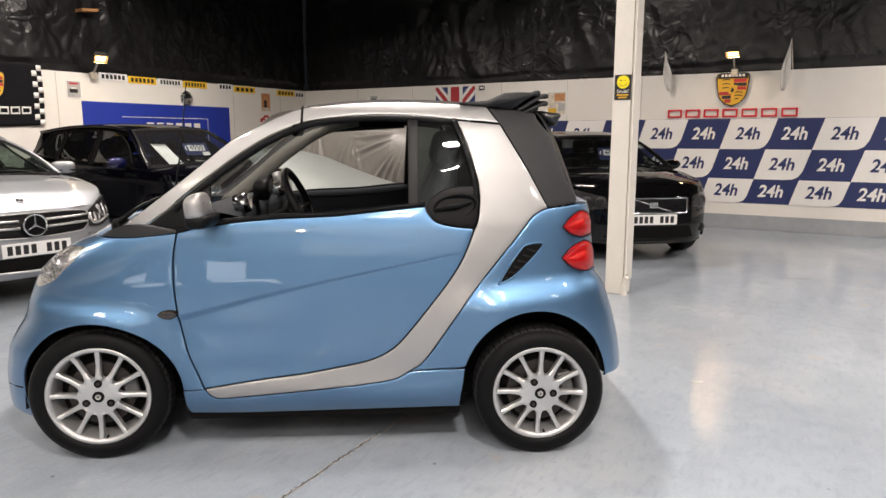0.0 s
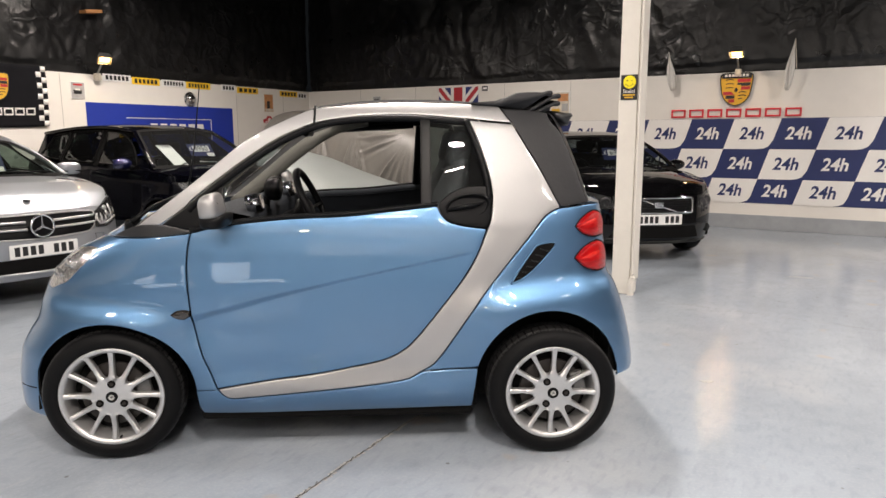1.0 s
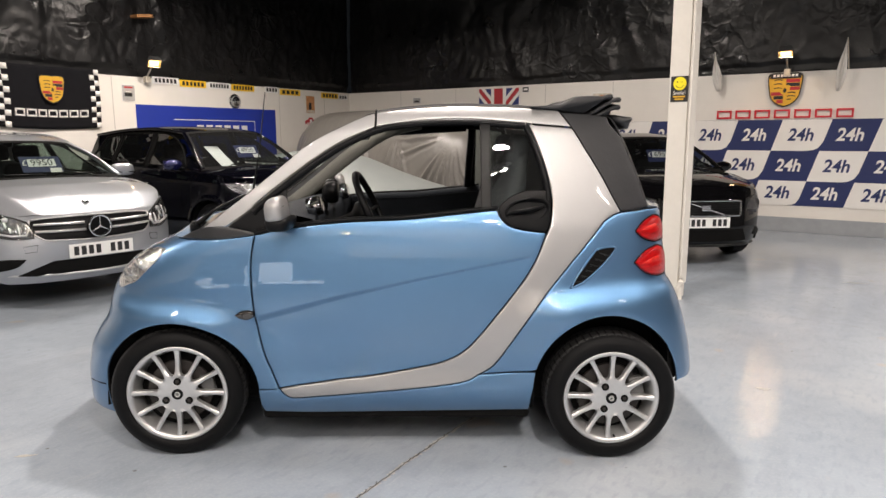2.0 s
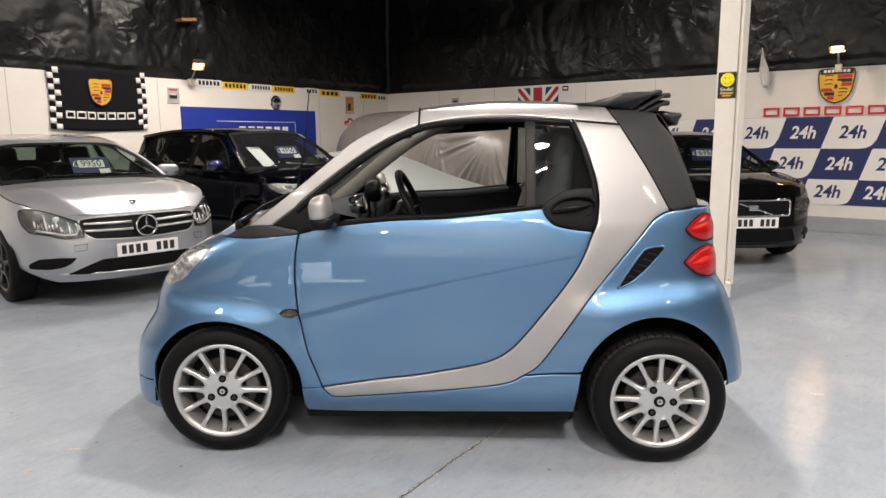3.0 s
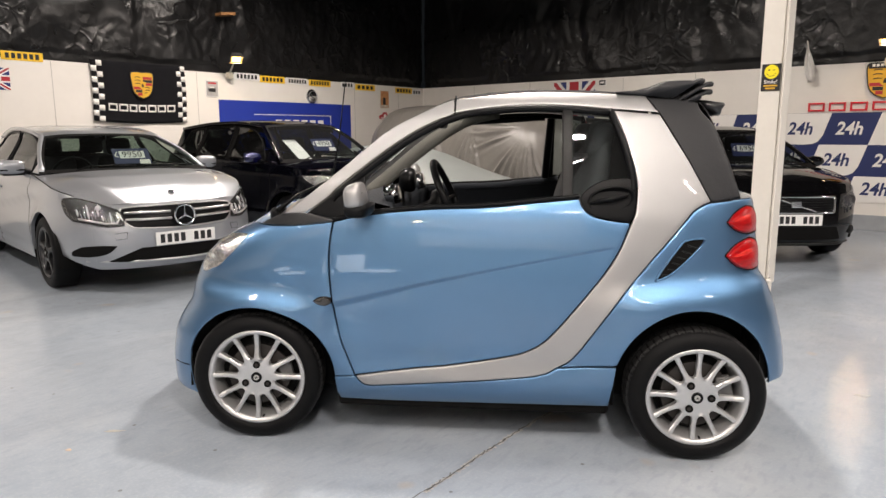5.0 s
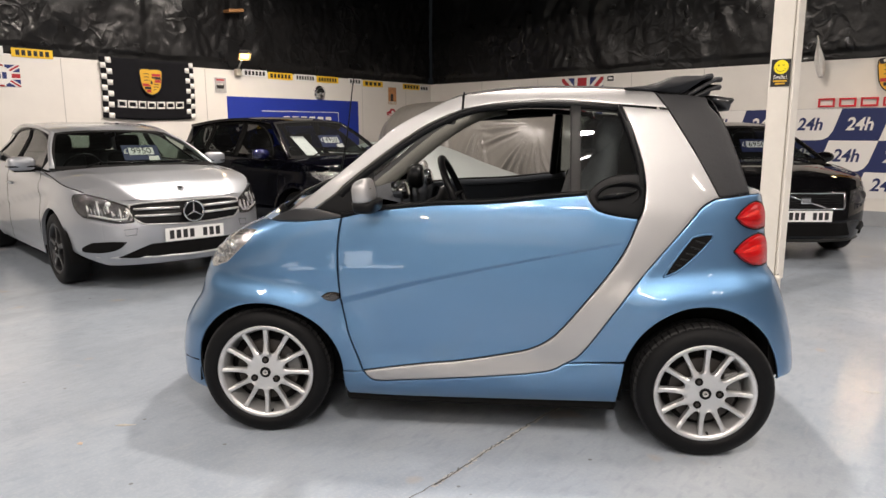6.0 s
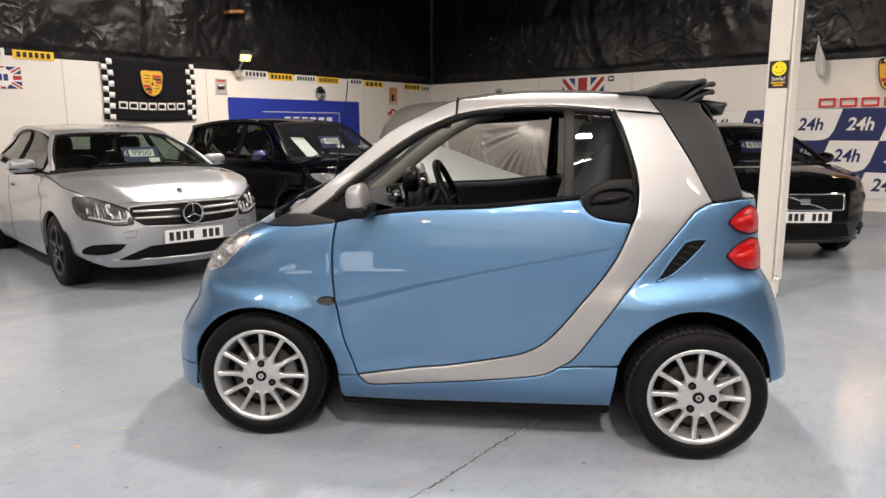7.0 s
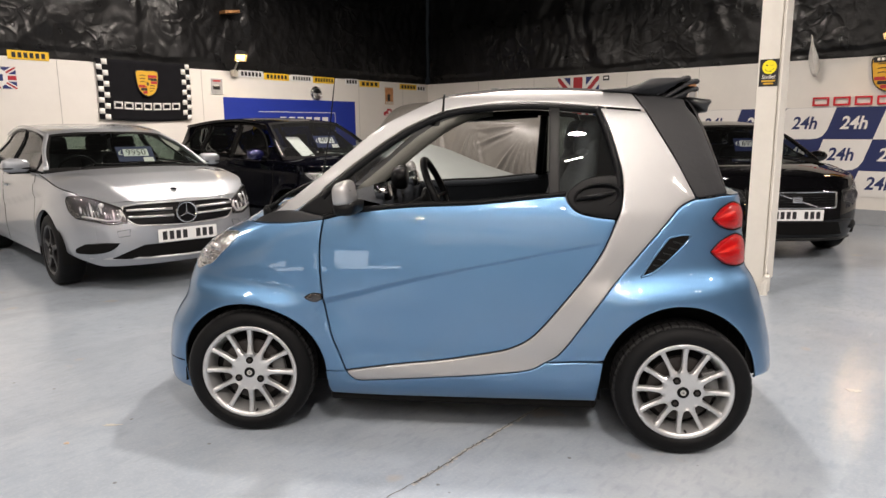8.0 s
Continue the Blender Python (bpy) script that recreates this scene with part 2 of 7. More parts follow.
M_LINER = mat("dark_liner", (0.005, 0.005, 0.005), 0.8, vary=0.3, scale=12, spec=0.1)
M_RUBBER = mat("tyre_rubber", (0.0042, 0.0044, 0.005), 0.55, vary=0.3, scale=14, bump=0.12, bump_scale=120, spec=0.12)
M_ALLOY = mat("silver_alloy", (0.56, 0.565, 0.57), 0.38, 0.8, vary=0.1, scale=14, coat=0.1)
M_ALLOY_GREY = mat("dark_alloy", (0.035, 0.035, 0.038), 0.3, 0.6, vary=0.15, scale=14)
M_CALIPER = mat("cast_brake_caliper", (0.09, 0.09, 0.09), 0.5, 0.4, vary=0.3, scale=20)
M_DISC = mat("rusty_brake_disc", (0.024, 0.02, 0.018), 0.5, 0.3, vary=0.45, scale=12)
M_SOFT = mat("black_hood_fabric", (0.013, 0.0138, 0.0165), 0.55, vary=0.25, scale=6, bump=0.3, bump_scale=14, spec=0.4)
M_SEAT = mat("dark_seat_fabric", (0.085, 0.09, 0.098), 0.8, vary=0.25, scale=14, bump=0.2, bump_scale=300)
M_CAR_SEAT = mat("black_car_seat_cloth", (0.016, 0.017, 0.019), 0.85, vary=0.25, scale=14, bump=0.2, bump_scale=300, spec=0.1)
M_LINING = mat("grey_headlining", (0.14, 0.14, 0.125), 0.8, vary=0.1, scale=14)
M_DASH = mat("dark_dashboard", (0.019, 0.023, 0.029), 0.7, vary=0.2, scale=14, bump=0.1, bump_scale=300, spec=0.15)
M_GLASS_TINT = glass("tinted_window_glass", (0.42, 0.47, 0.47))
M_GLASS_QUARTER = glass("hazed_tinted_glass", (0.46, 0.51, 0.5), haze=0.014)
M_GLASS_GREEN = glass("green_tinted_glass", (0.44, 0.52, 0.48))
M_GLASS_DARK = glass("privacy_window_glass", (0.2, 0.22, 0.23))
M_GLASS_SMOKE = glass("smoked_window_glass", (0.07, 0.085, 0.08))
M_LENS = glass("clear_lamp_lens", (0.97, 0.97, 0.97), haze=0.005)
M_RED_LENS = mat("red_lamp_lens", (0.36, 0.003, 0.004), 0.3, vary=0.6, scale=26, coat=0.5, bump=0.15, bump_scale=90, stretch=(0.4, 1, 2.5), spec=0.08, coat_rough=0.015)
M_AMBER = mat("smoked_amber_lens", (0.014, 0.011, 0.009), 0.1, vary=0.3, scale=60, coat=1.0)
M_LAMP_BOWL = mat("lamp_reflector", (0.6, 0.61, 0.62), 0.14, 0.85, vary=0.4, scale=30, bump=0.7, bump_scale=28)
M_GREY_SILVER = mat("silver_car_paint", (0.37, 0.39, 0.42), 0.4, 0.68, coat=1.0, vary=0.04, scale=2, flake=0.08, coat_rough=0.008)
M_INK_BLUE = mat("ink_blue_car_paint", (0.0016, 0.0017, 0.0034), 0.4, 0.0, coat=0.4, vary=0.1, scale=2, spec=0.0)
M_INDIGO = mat("indigo_mirror_paint", (0.008, 0.01, 0.07), 0.25, 0.3, coat=1.0, vary=0.1, scale=2)
M_BLACK_PAINT = mat("black_car_paint", (0.0025, 0.0025, 0.003), 0.4, 0.0, coat=0.9, vary=0.1, scale=2, spec=0.0, coat_rough=0.01)
M_PEARL_COVER = mat("pale_fitted_cover", (0.23, 0.25, 0.245), 0.5, vary=0.06, scale=3, bump=0.05, bump_scale=60)
M_COVER = mat("grey_car_cover_fabric", (0.15, 0.142, 0.13), 0.34, vary=0.15, scale=5, bump=0.3, bump_scale=16, stretch=(1.6, 1, 0.6))
M_LAMP_DARK = mat("smoked_lamp_reflector", (0.13, 0.13, 0.135), 0.18, 0.8, vary=0.9, scale=26, bump=0.9, bump_scale=34)
M_RED_HIGHLIGHT = mat("painted_red_highlight", (0.6, 0.02, 0.014), 0.25, vary=0.5, scale=40, coat=0.5, bump=0.3, bump_scale=120, spec=0.2)
M_TREAD = mat("worn_tread_rubber", (0.009, 0.009, 0.0095), 0.6, vary=0.3, scale=30)
M_POD_GREY = mat("grey_pod_plastic", (0.02, 0.021, 0.023), 0.3, vary=0.15, scale=12)
M_CAP_LIGHT = mat("grey_cap_print", (0.4, 0.4, 0.4), 0.4, vary=0.1)


# ---- mesh helpers ----
def part(name, bm, material, parent=None, label="", smooth=False, kind=""):
    """Links a bmesh as one mesh object, under a thing or a part if given."""
    me = bpy.data.meshes.new(name)
    bmesh.ops.recalc_face_normals(bm, faces=bm.faces)
    bm.to_mesh(me)
    bm.free()
    if smooth:
        for p in me.polygons:
            p.use_smooth = True
    for m in (material if isinstance(material, (list, tuple)) else [material]):
        me.materials.append(m)
    ob = new(name, me)
    if parent:
        ob.parent = parent
    return tagged(ob, label=label, kind=kind)


def thing(name, m, label, category, group="", kind=""):
    ob = new(name)
    ob.matrix_world = m
    ob.empty_display_size = 0.1
    return tagged(ob, label, category, group, kind)


def soften(bm, width, segments=2, angle=30):
    if width <= 0:
        return bm
    edges = [e for e in bm.edges if len(e.link_faces) == 2 and e.calc_face_angle(0) > radians(angle)]
    bmesh.ops.bevel(bm, geom=edges, offset=width, segments=segments, profile=0.5, affect="EDGES", clamp_overlap=True)
    return bm


def box(x0, x1, y0, y1, z0, z1, bevel=0.0, into=None, segments=2):
    bm = bmesh.new()
    m = Matrix.LocRotScale(((x0 + x1) / 2, (y0 + y1) / 2, (z0 + z1) / 2), None, (x1 - x0, y1 - y0, z1 - z0))
    bmesh.ops.create_cube(bm, size=1, matrix=m)
    soften(bm, bevel, segments)
    return join(into, bm) if into else bm


def join(into, bm):
    """Adds the geometry of bm to the bmesh into."""
    me = bpy.data.meshes.new("joined")
    bm.to_mesh(me)
    bm.free()
    into.from_mesh(me)
    bpy.data.meshes.remove(me)
    return into


def moved(bm, m):
    bmesh.ops.transform(bm, matrix=m, verts=bm.verts)
    return bm


def lathe(profile, steps=32, axis="Y", into=None):
    """Turns (radius, along) pairs round an axis."""
    bm = bmesh.new()
    rings = []
    for r, a in profile:
        ring = []
        for i in range(steps):
            c, s = math.cos(2 * math.pi * i / steps), math.sin(2 * math.pi * i / steps)
            ring.append(bm.verts.new((r * c, a, r * s) if axis == "Y" else (r * c, r * s, a) if axis == "Z" else (a, r * c, r * s)))
        rings.append(ring)
    for p, q in zip(rings, rings[1:]):
        for i in range(steps):
            j = (i + 1) % steps
            bm.faces.new((p[i], p[j], q[j], q[i]))
    for ring, (r, _) in ((rings[0], profile[0]), (rings[-1], profile[-1])):
        if r > 1e-5 and profile[0] != profile[-1]:
            bm.faces.new(ring)
    bmesh.ops.remove_doubles(bm, verts=bm.verts, dist=1e-5)
    bmesh.ops.recalc_face_normals(bm, faces=bm.faces)
    return join(into, bm) if into else bm


def tube(points, radius, sides=8, into=None, flat=1.0):
    """A round bar along points; radius may be one number or one for each point."""
    bm = bmesh.new()
    pts = [Vector(p) for p in points]
    radii = radius if isinstance(radius, (list, tuple)) else [radius] * len(pts)
    rings, up = [], Vector((0.13, 0.31, 0.94)).normalized()
    for i, p in enumerate(pts):
        d = (pts[min(i + 1, len(pts) - 1)] - pts[max(i - 1, 0)]).normalized()
        a = d.cross(up)
        a = a.normalized() if a.length > 1e-3 else Vector((1, 0, 0))
        b = d.cross(a)
        rings.append([bm.verts.new(p + radii[i] * (math.cos(2 * math.pi * k / sides) * a + flat * math.sin(2 * math.pi * k / sides) * b))
                      for k in range(sides)])
    for p, q in zip(rings, rings[1:]):
        for k in range(sides):
            bm.faces.new((p[k], p[(k + 1) % sides], q[(k + 1) % sides], q[k]))
    bm.faces.new(rings[0]), bm.faces.new(rings[-1])
    bmesh.ops.recalc_face_normals(bm, faces=bm.faces)
    return join(into, bm) if into else bm


def slab(outline, thick, plane="xz", at=0.0, bevel=0.0, into=None):
    """A flat plate of an outline, thick metres deep, its front at 'at' looking to -y (xz), +x (yz) or +z (xy)."""
    bm = bmesh.new()
    put = {"xz": lambda u, v, d: (u, at + d, v), "yz": lambda u, v, d: (at - d, u, v), "xy": lambda u, v, d: (u, v, at - d)}[plane]
    front = [bm.verts.new(put(u, v, 0)) for u, v in outline]
    back = [bm.verts.new(put(u, v, thick)) for u, v in outline]
    bm.faces.new(front), bm.faces.new(back)
    for i in range(len(front)):
        j = (i + 1) % len(front)
        bm.faces.new((front[i], front[j], back[j], back[i]))
    bmesh.ops.recalc_face_normals(bm, faces=bm.faces)
    soften(bm, bevel, 1)
    return join(into, bm) if into else bm


def spline(points, steps=6, closed=False):
    """A smooth polyline through the points."""
    pts = [Vector(p) for p in points]
    n, out = len(pts), []
    for i in range(n if closed else n - 1):
        p1, p2 = pts[i], pts[(i + 1) % n]
        p0 = pts[i - 1] if closed or i else p1
        p3 = pts[(i + 2) % n] if closed or i + 2 < n else p2
        for k in range(steps):
            t = k / steps
            out.append(0.5 * (2 * p1 + (p2 - p0) * t + (2 * p0 - 5 * p1 + 4 * p2 - p3) * t * t + (3 * p1 - p0 - 3 * p2 + p3) * t ** 3))
    if not closed:
        out.append(pts[-1])
    return out


def letters(text, size, material, name, parent, m, depth=0.003, shear=0.0, align="CENTER", squeeze=1.0, bold=0.0):
    """Raised writing in the built-in font, lying in the x-y plane of m."""
    cu = bpy.data.curves.new(name, "FONT")
    cu.body, cu.size, cu.extrude, cu.shear, cu.align_x, cu.align_y = text, size, depth, shear, align, "CENTER"
    cu.resolution_u, cu.offset = 3, bold
    tmp = bpy.data.objects.new(name, cu)
    me = bpy.data.meshes.new_from_object(tmp)
    bpy.data.objects.remove(tmp)
    me.materials.clear()
    me.materials.append(material)
    me.transform(m @ Matrix.Diagonal((squeeze, 1, 1, 1)))
    ob = new(name, me)
    ob.parent = parent
    return ob


def bars(count, width, height, gap=0.3, bar=0.72):
    """The outlines of plain bars that stand for writing: (x0, x1, y0, y1), centred."""
    step = width / count
    return [(-width / 2 + i * step + step * gap / 2, -width / 2 + (i + 1) * step - step * gap / 2, -height * bar / 2, height * bar / 2)
            for i in range(count)]


NORTH = lambda x, z, out=0.0: Matrix(((1, 0, 0, x), (0, 0, -1, ROOM_N - out), (0, 1, 0, z), (0, 0, 0, 1)))  # faces -y
WEST = lambda y, z, out=0.0: Matrix(((0, 0, 1, ROOM_W + out), (1, 0, 0, y), (0, 1, 0, z), (0, 0, 0, 1)))    # faces +x


# ---- the hall ----
floor = part("floor", box(ROOM_W - 0.2, ROOM_E + 0.2, ROOM_S - 0.2, ROOM_N + 0.2, -0.2, 0), M_FLOOR, kind="structure",
             label="glossy pale blue-grey painted concrete floor")
part("wall_north", box(ROOM_W - 0.2, ROOM_E + 0.2, ROOM_N, ROOM_N + 0.2, 0, WALL_H), M_WALL, kind="structure", label="white painted lower wall of the showroom")
part("wall_west", box(ROOM_W - 0.2, ROOM_W, ROOM_S, ROOM_N, 0, WALL_H), M_WALL, kind="structure", label="white painted lower wall of the showroom")
# out of view; coloured dark to keep reflections in the cars low
part("wall_east", box(ROOM_E, ROOM_E + 0.2, ROOM_S, ROOM_N, 0, WALL_H), M_DARK_WALL, kind="structure", label="unseen wall of the showroom, made dark for darker reflections")
part("wall_south", box(ROOM_W - 0.2, ROOM_E + 0.2, ROOM_S - 0.2, ROOM_S, 0, WALL_H), M_WALL, kind="structure", label="white painted lower wall of the showroom")
# stands in for unseen things, to darken reflections low in the car paint
part("dark_reflection_band", box(ROOM_W, ROOM_E, ROOM_S, ROOM_S + 0.006, 0, 1.2), M_DARK_WALL, kind="structure", label="unseen dark band added low on the wall for darker reflections")
# added out of view so that the cabriolet's upper door mirrors something bright
part("white_reflector_south", box(-0.6, 7.4, ROOM_S, ROOM_S + 0.14, WALL_H, 3.5), M_WALL, kind="structure", label="unseen white board added high on the wall to brighten reflections")
part("ceiling", box(ROOM_W - 0.3, ROOM_E + 0.3, ROOM_S - 0.3, ROOM_N + 0.3, ROOM_H, ROOM_H + 0.2), M_SHEET, kind="structure", label="dark sheeted ceiling")
part("baseboard_north", box(ROOM_W, ROOM_E, ROOM_N - 0.012, ROOM_N, 0, 0.21, 0.004), M_PLINTH, kind="structure", label="grey painted band along the wall foot")
part("baseboard_west", box(ROOM_W, ROOM_W + 0.012, ROOM_S, ROOM_N - 0.012, 0, 0.21, 0.004), M_PLINTH, kind="structure", label="grey painted band along the wall foot")


def sheet(name, length, m, seed):
    """Crumpled black polythene hung from the roof over the top of a wall; its lower edge hangs in front of the wall."""
    bm = bmesh.new()
    cell = 0.03 if seed < 9 else 0.06
    nu, nv, top = int(length / cell), int(2.4 / cell), ROOM_H - WALL_H
    rows = []
    for j in range(nv + 1):
        row = []
        for i in range(nu + 1):
            u, v = length * i / nu, j / nv
            low = 0.03 * noise.noise((u * 0.9, seed, 3)) + 0.02 * noise.noise((u * 4, seed, 8))
            z = WALL_H + low * (1 - v) + top * v
            p = Vector((u * 1.1, z * 0.8, seed))
            crumple = 0.0
            crumple += 0.05 * (1 - 2 * abs(noise.noise(Vector((p.x * 0.9 + 0.7 * noise.noise(p * 1.3), p.y * 0.8, seed)))))
            # flat facets between sharp creases
            for k, (s, a) in enumerate(((1.5, 0.04), (3.7, 0.024), (8.5, 0.012))):
                q = Vector((p.x * s + 0.35 * noise.noise(p * 2.3), p.y * s * 0.9 + 0.35 * noise.noise(p * 1.9 + Vector((5, 0, 0))), seed + 7 * k))
                d = noise.voronoi(q)[0]
                crumple += a * min(0.8, d[1] - d[0])
            pleat = 0.03 * abs(math.sin(2.6 * u + 2.2 * noise.noise((u * 0.5, z * 0.35, seed)))) ** 3 * (0.4 + 0.6 * noise.noise((u, 2, seed)))
            row.append(bm.verts.new(m @ Vector((u, 0.1 - min(0.16, max(-0.02, crumple + pleat)) * (1 if v > 0.06 else 0.5), z))))
        rows.append(row)
    for a, b in zip(rows, rows[1:]):
        for i in range(nu):
            bm.faces.new((a[i], a[i + 1], b[i + 1], b[i]))
    ob = part(name, bm, M_SHEET, kind="structure", smooth=True, label="crumpled glossy black plastic sheeting hung above the wall")
    ob.modifiers.new("thick", "SOLIDIFY").thickness = 0.002
    return ob


sheet("sheeting_north", ROOM_E - ROOM_W, pose(ROOM_W, ROOM_N, 0), 1)
sheet("sheeting_west", ROOM_N - ROOM_S, pose(ROOM_W, ROOM_S, 0, 0, 0, 90), 5)
sheet("sheeting_east", ROOM_N - ROOM_S, pose(ROOM_E, ROOM_N, 0, 0, 0, -90), 9)
sheet("sheeting_south", ROOM_E - ROOM_W, pose(ROOM_E, ROOM_S, 0, 0, 0, 180), 13)


# ---- the small two-seat cabriolet ----
from mathutils.geometry import delaunay_2d_cdt


def ramp(a, b, v):
    u = min(1.0, max(0.0, (v - a) / (b - a)))
    return u * u * (3 - 2 * u)


def curve_at(table, v):
    """Smooth reading of a table of (place, value)."""
    xs = [p[0] for p in table]
    if v <= xs[0]:
        return table[0][1]
    for (a, p), (b, q) in zip(table, table[1:]):
        if v <= b:
            return p + (q - p) * (v - a) / (b - a)
    return table[-1][1]


HALF = [(0.15, 0.66), (0.22, 0.70), (0.3, 0.72), (0.45, 0.735), (0.6, 0.737), (0.75, 0.73), (0.9, 0.715), (1.0, 0.70), (1.1, 0.674),
        (1.2, 0.645), (1.3, 0.612), (1.4, 0.575), (1.48, 0.53), (1.55, 0.45)]
NOSE = [(0.15, -1.45), (0.35, -1.435), (0.47, -1.408), (0.53, -1.372), (0.59, -1.328), (0.63, -1.31), (0.68, -1.303), (0.74, -1.285),
        (0.81, -1.236), (0.864, -1.174), (0.9, -1.11), (0.95, -1.0)]
TAIL = [(0.28, 1.364), (0.36, 1.367), (0.47, 1.348), (0.57, 1.322), (0.66, 1.293), (0.72, 1.267), (0.77, 1.236), (1.05, 1.208), (1.5, 1.06)]
CREASE = [(-0.6, 0.62), (-0.515, 0.6395), (-0.43, 0.66), (-0.35, 0.6805), (-0.27, 0.7005), (-0.19, 0.719), (-0.07, 0.744), (0.045, 0.768), (0.16, 0.791), (0.274, 0.814), (0.587, 0.876)]


def crease_step(x):
    """Height of the step below the door's crease; it narrows towards the back."""
    return 0.03 - 0.022 * ramp(-0.7, 0.35, x)


def half_width(x, z):
    """Half the car's width at the place x along it and the height z."""
    w = curve_at(HALF, z)
    w += 0.043 * ramp(0.785, 0.655, z - 0.12 * (x - 0.9)) * ramp(0.45, 0.78, x) * ramp(0.15, 0.34, z)
    w += 0.038 * ramp(0.70, 0.61, z + 0.1 * (x + 0.95)) * ramp(-0.6, -0.82, x)
    w += 0.016 * ramp(0.4, 0.3, z) * ramp(0.17, 0.27, z) * ramp(-0.6, -0.5, x) * ramp(0.62, 0.45, x)
    if -0.6 < x < 0.62:
        d = curve_at(CREASE, x) + 0.007 - z
        step = crease_step(x)
        short = ramp(-0.35, -0.56, x)
        w -= (0.004 + 0.45 * step) * min(1.0, max(0.0, d / step)) * ramp(0.4 - 0.2 * short, 0.1 - 0.05 * short, d) * ramp(0.62, 0.5, x) * ramp(-0.6, -0.59, x)
    if x < -0.3:
        nose = curve_at(NOSE, z)
        t = min(1.0, (x + 0.3) / (nose + 0.3))
        w *= max(0.0, 1 - t ** 5) ** 0.2
    elif x > 0.4:
        t = min(1.0, (x - 0.4) / (curve_at(TAIL, z) - 0.4))
        w *= max(0.0, 1 - t ** 6) ** (1 / 6)
    return w


def along(x, z):
    return x + math.copysign(half_width(0, z) - half_width(x, z), x) * (abs(x) > 0.3)


def from_along(s, z):
    lo, hi = curve_at(NOSE, z), curve_at(TAIL, z)
    for _ in range(26):
        mid = (lo + hi) / 2
        if along(mid, z) < s:
            lo = mid
        else:
            hi = mid
    return (lo + hi) / 2


def inset(ring, d):
    out, n = [], len(ring)
    area = sum(ring[i].x * ring[(i + 1) % n].y - ring[(i + 1) % n].x * ring[i].y for i in range(n))
    for i in range(n):
        a, b = ring[i] - ring[i - 1], ring[(i + 1) % n] - ring[i]
        na, nb = Vector((-a.y, a.x)).normalized(), Vector((-b.y, b.x)).normalized()
        m = na + nb
        m = m / max(0.6, m.length_squared / 2) if m.length > 1e-6 else na
        out.append(ring[i] + m * (d if area > 0 else -d))
    return out


def inside(p, ring):
    hit, n = False, len(ring)
    for i in range(n):
        a, b = ring[i], ring[(i + 1) % n]
        if (a.y > p.y) != (b.y > p.y) and p.x < (b.x - a.x) * (p.y - a.y) / (b.y - a.y) + a.x:
            hit = not hit
    return hit


def outline(*runs, step=0.02):
    """Joins smooth runs of (x, z) points into one closed outline with sharp corners between the runs."""
    pts = []
    for run in runs:
        line = spline(run, 6) if len(run) > 2 else [Vector(p) for p in run]
        for a, b in zip(line, line[1:]):
            if (b - a).length < 1e-6:
                continue
            if not pts or (pts[-1] - a).length > 1e-4:
                pts.append(a)
            n = max(1, round((b - a).length / step))
            pts += [a.lerp(b, k / n) for k in range(1, n + 1)]
    out = []
    for p in pts:
        if not out or (p - out[-1]).length > 0.006:
            out.append(p)
    if (out[0] - out[-1]).length < 0.006:
        out.pop()
    return out


def skin(ring, width=half_width, lift=0.0, gap=0.0033, grid=0.03, roll=0.0018, deep=0.016, side=-1, ridge=(), dome=None):
    """A body panel: the outline laid on the car's side, its edge rolled inwards."""
    flat = width is not half_width
    fwd = (lambda x, z: x) if flat else along
    back = (lambda s, z: s) if flat else from_along
    ring = [Vector((fwd(p.x, p.y), p.y)) for p in ring]
    ring = inset(ring, gap) if gap else ring
    rings = [(ring, roll), (inset(ring, 0.003), roll * 0.3), (inset(ring, 0.007), 0.0)]
    pts, drop = [], []
    for r, d in rings:
        ok = [(p, d) for p in r if r is ring or inside(p, ring)]
        pts += [p for p, _ in ok]
        drop += [d for _, d in ok]
    n = len(ring)
    for p in ridge:
        p = Vector((fwd(p[0], p[1]), p[1]))
        if inside(p, rings[2][0]):
            pts.append(p)
            drop.append(0.0)
    if ridge:
        near = np.array([(p.x, p.y) for p in pts[-len(ridge):]])
    arr = np.array([(p.x, p.y) for p in ring])
    x0, z0 = arr.min(0)
    x1, z1 = arr.max(0)
    for j in range(int((z1 - z0) / (grid * 0.87)) + 1):
        for i in range(int((x1 - x0) / grid) + 2):
            p = Vector((x0 + (i + 0.5 * (j % 2)) * grid, z0 + j * grid * 0.87))
            if np.min(np.hypot(arr[:, 0] - p.x, arr[:, 1] - p.y)) > grid * 0.55 and inside(p, ring) and (not ridge or np.min(np.hypot(near[:, 0] - p.x, near[:, 1] - p.y)) > 0.014):
                pts.append(p)
                drop.append(0.0)
    vs, _, faces, orig, _, _ = delaunay_2d_cdt(pts, [], [list(range(n))], 1, 1e-6)
    bm, place = bmesh.new(), []
    for v, o in zip(vs, orig):
        z = v.y
        x = back(v.x, z)
        y = max(0.0, width(x, z) + lift - drop[o[0]]) if o else width(x, z) + lift
        place.append(bm.verts.new((x, side * (y + (dome(x, z) if dome else 0.0)), z)))
    for f in faces:
        try:
            bm.faces.new([place[k] for k in f])
        except ValueError:
            pass
    rim = [e for e in bm.edges if len(e.link_faces) == 1]
    made = bmesh.ops.extrude_edge_only(bm, edges=rim)["geom"]
    for v in made:
        if isinstance(v, bmesh.types.BMVert):
            v.co.y -= side * min(deep, abs(v.co.y))
    for e in rim:
        e.smooth = False
    bmesh.ops.remove_doubles(bm, verts=[v for v in bm.verts if abs(v.co.y) < 1e-5], dist=1e-4)
    return bm


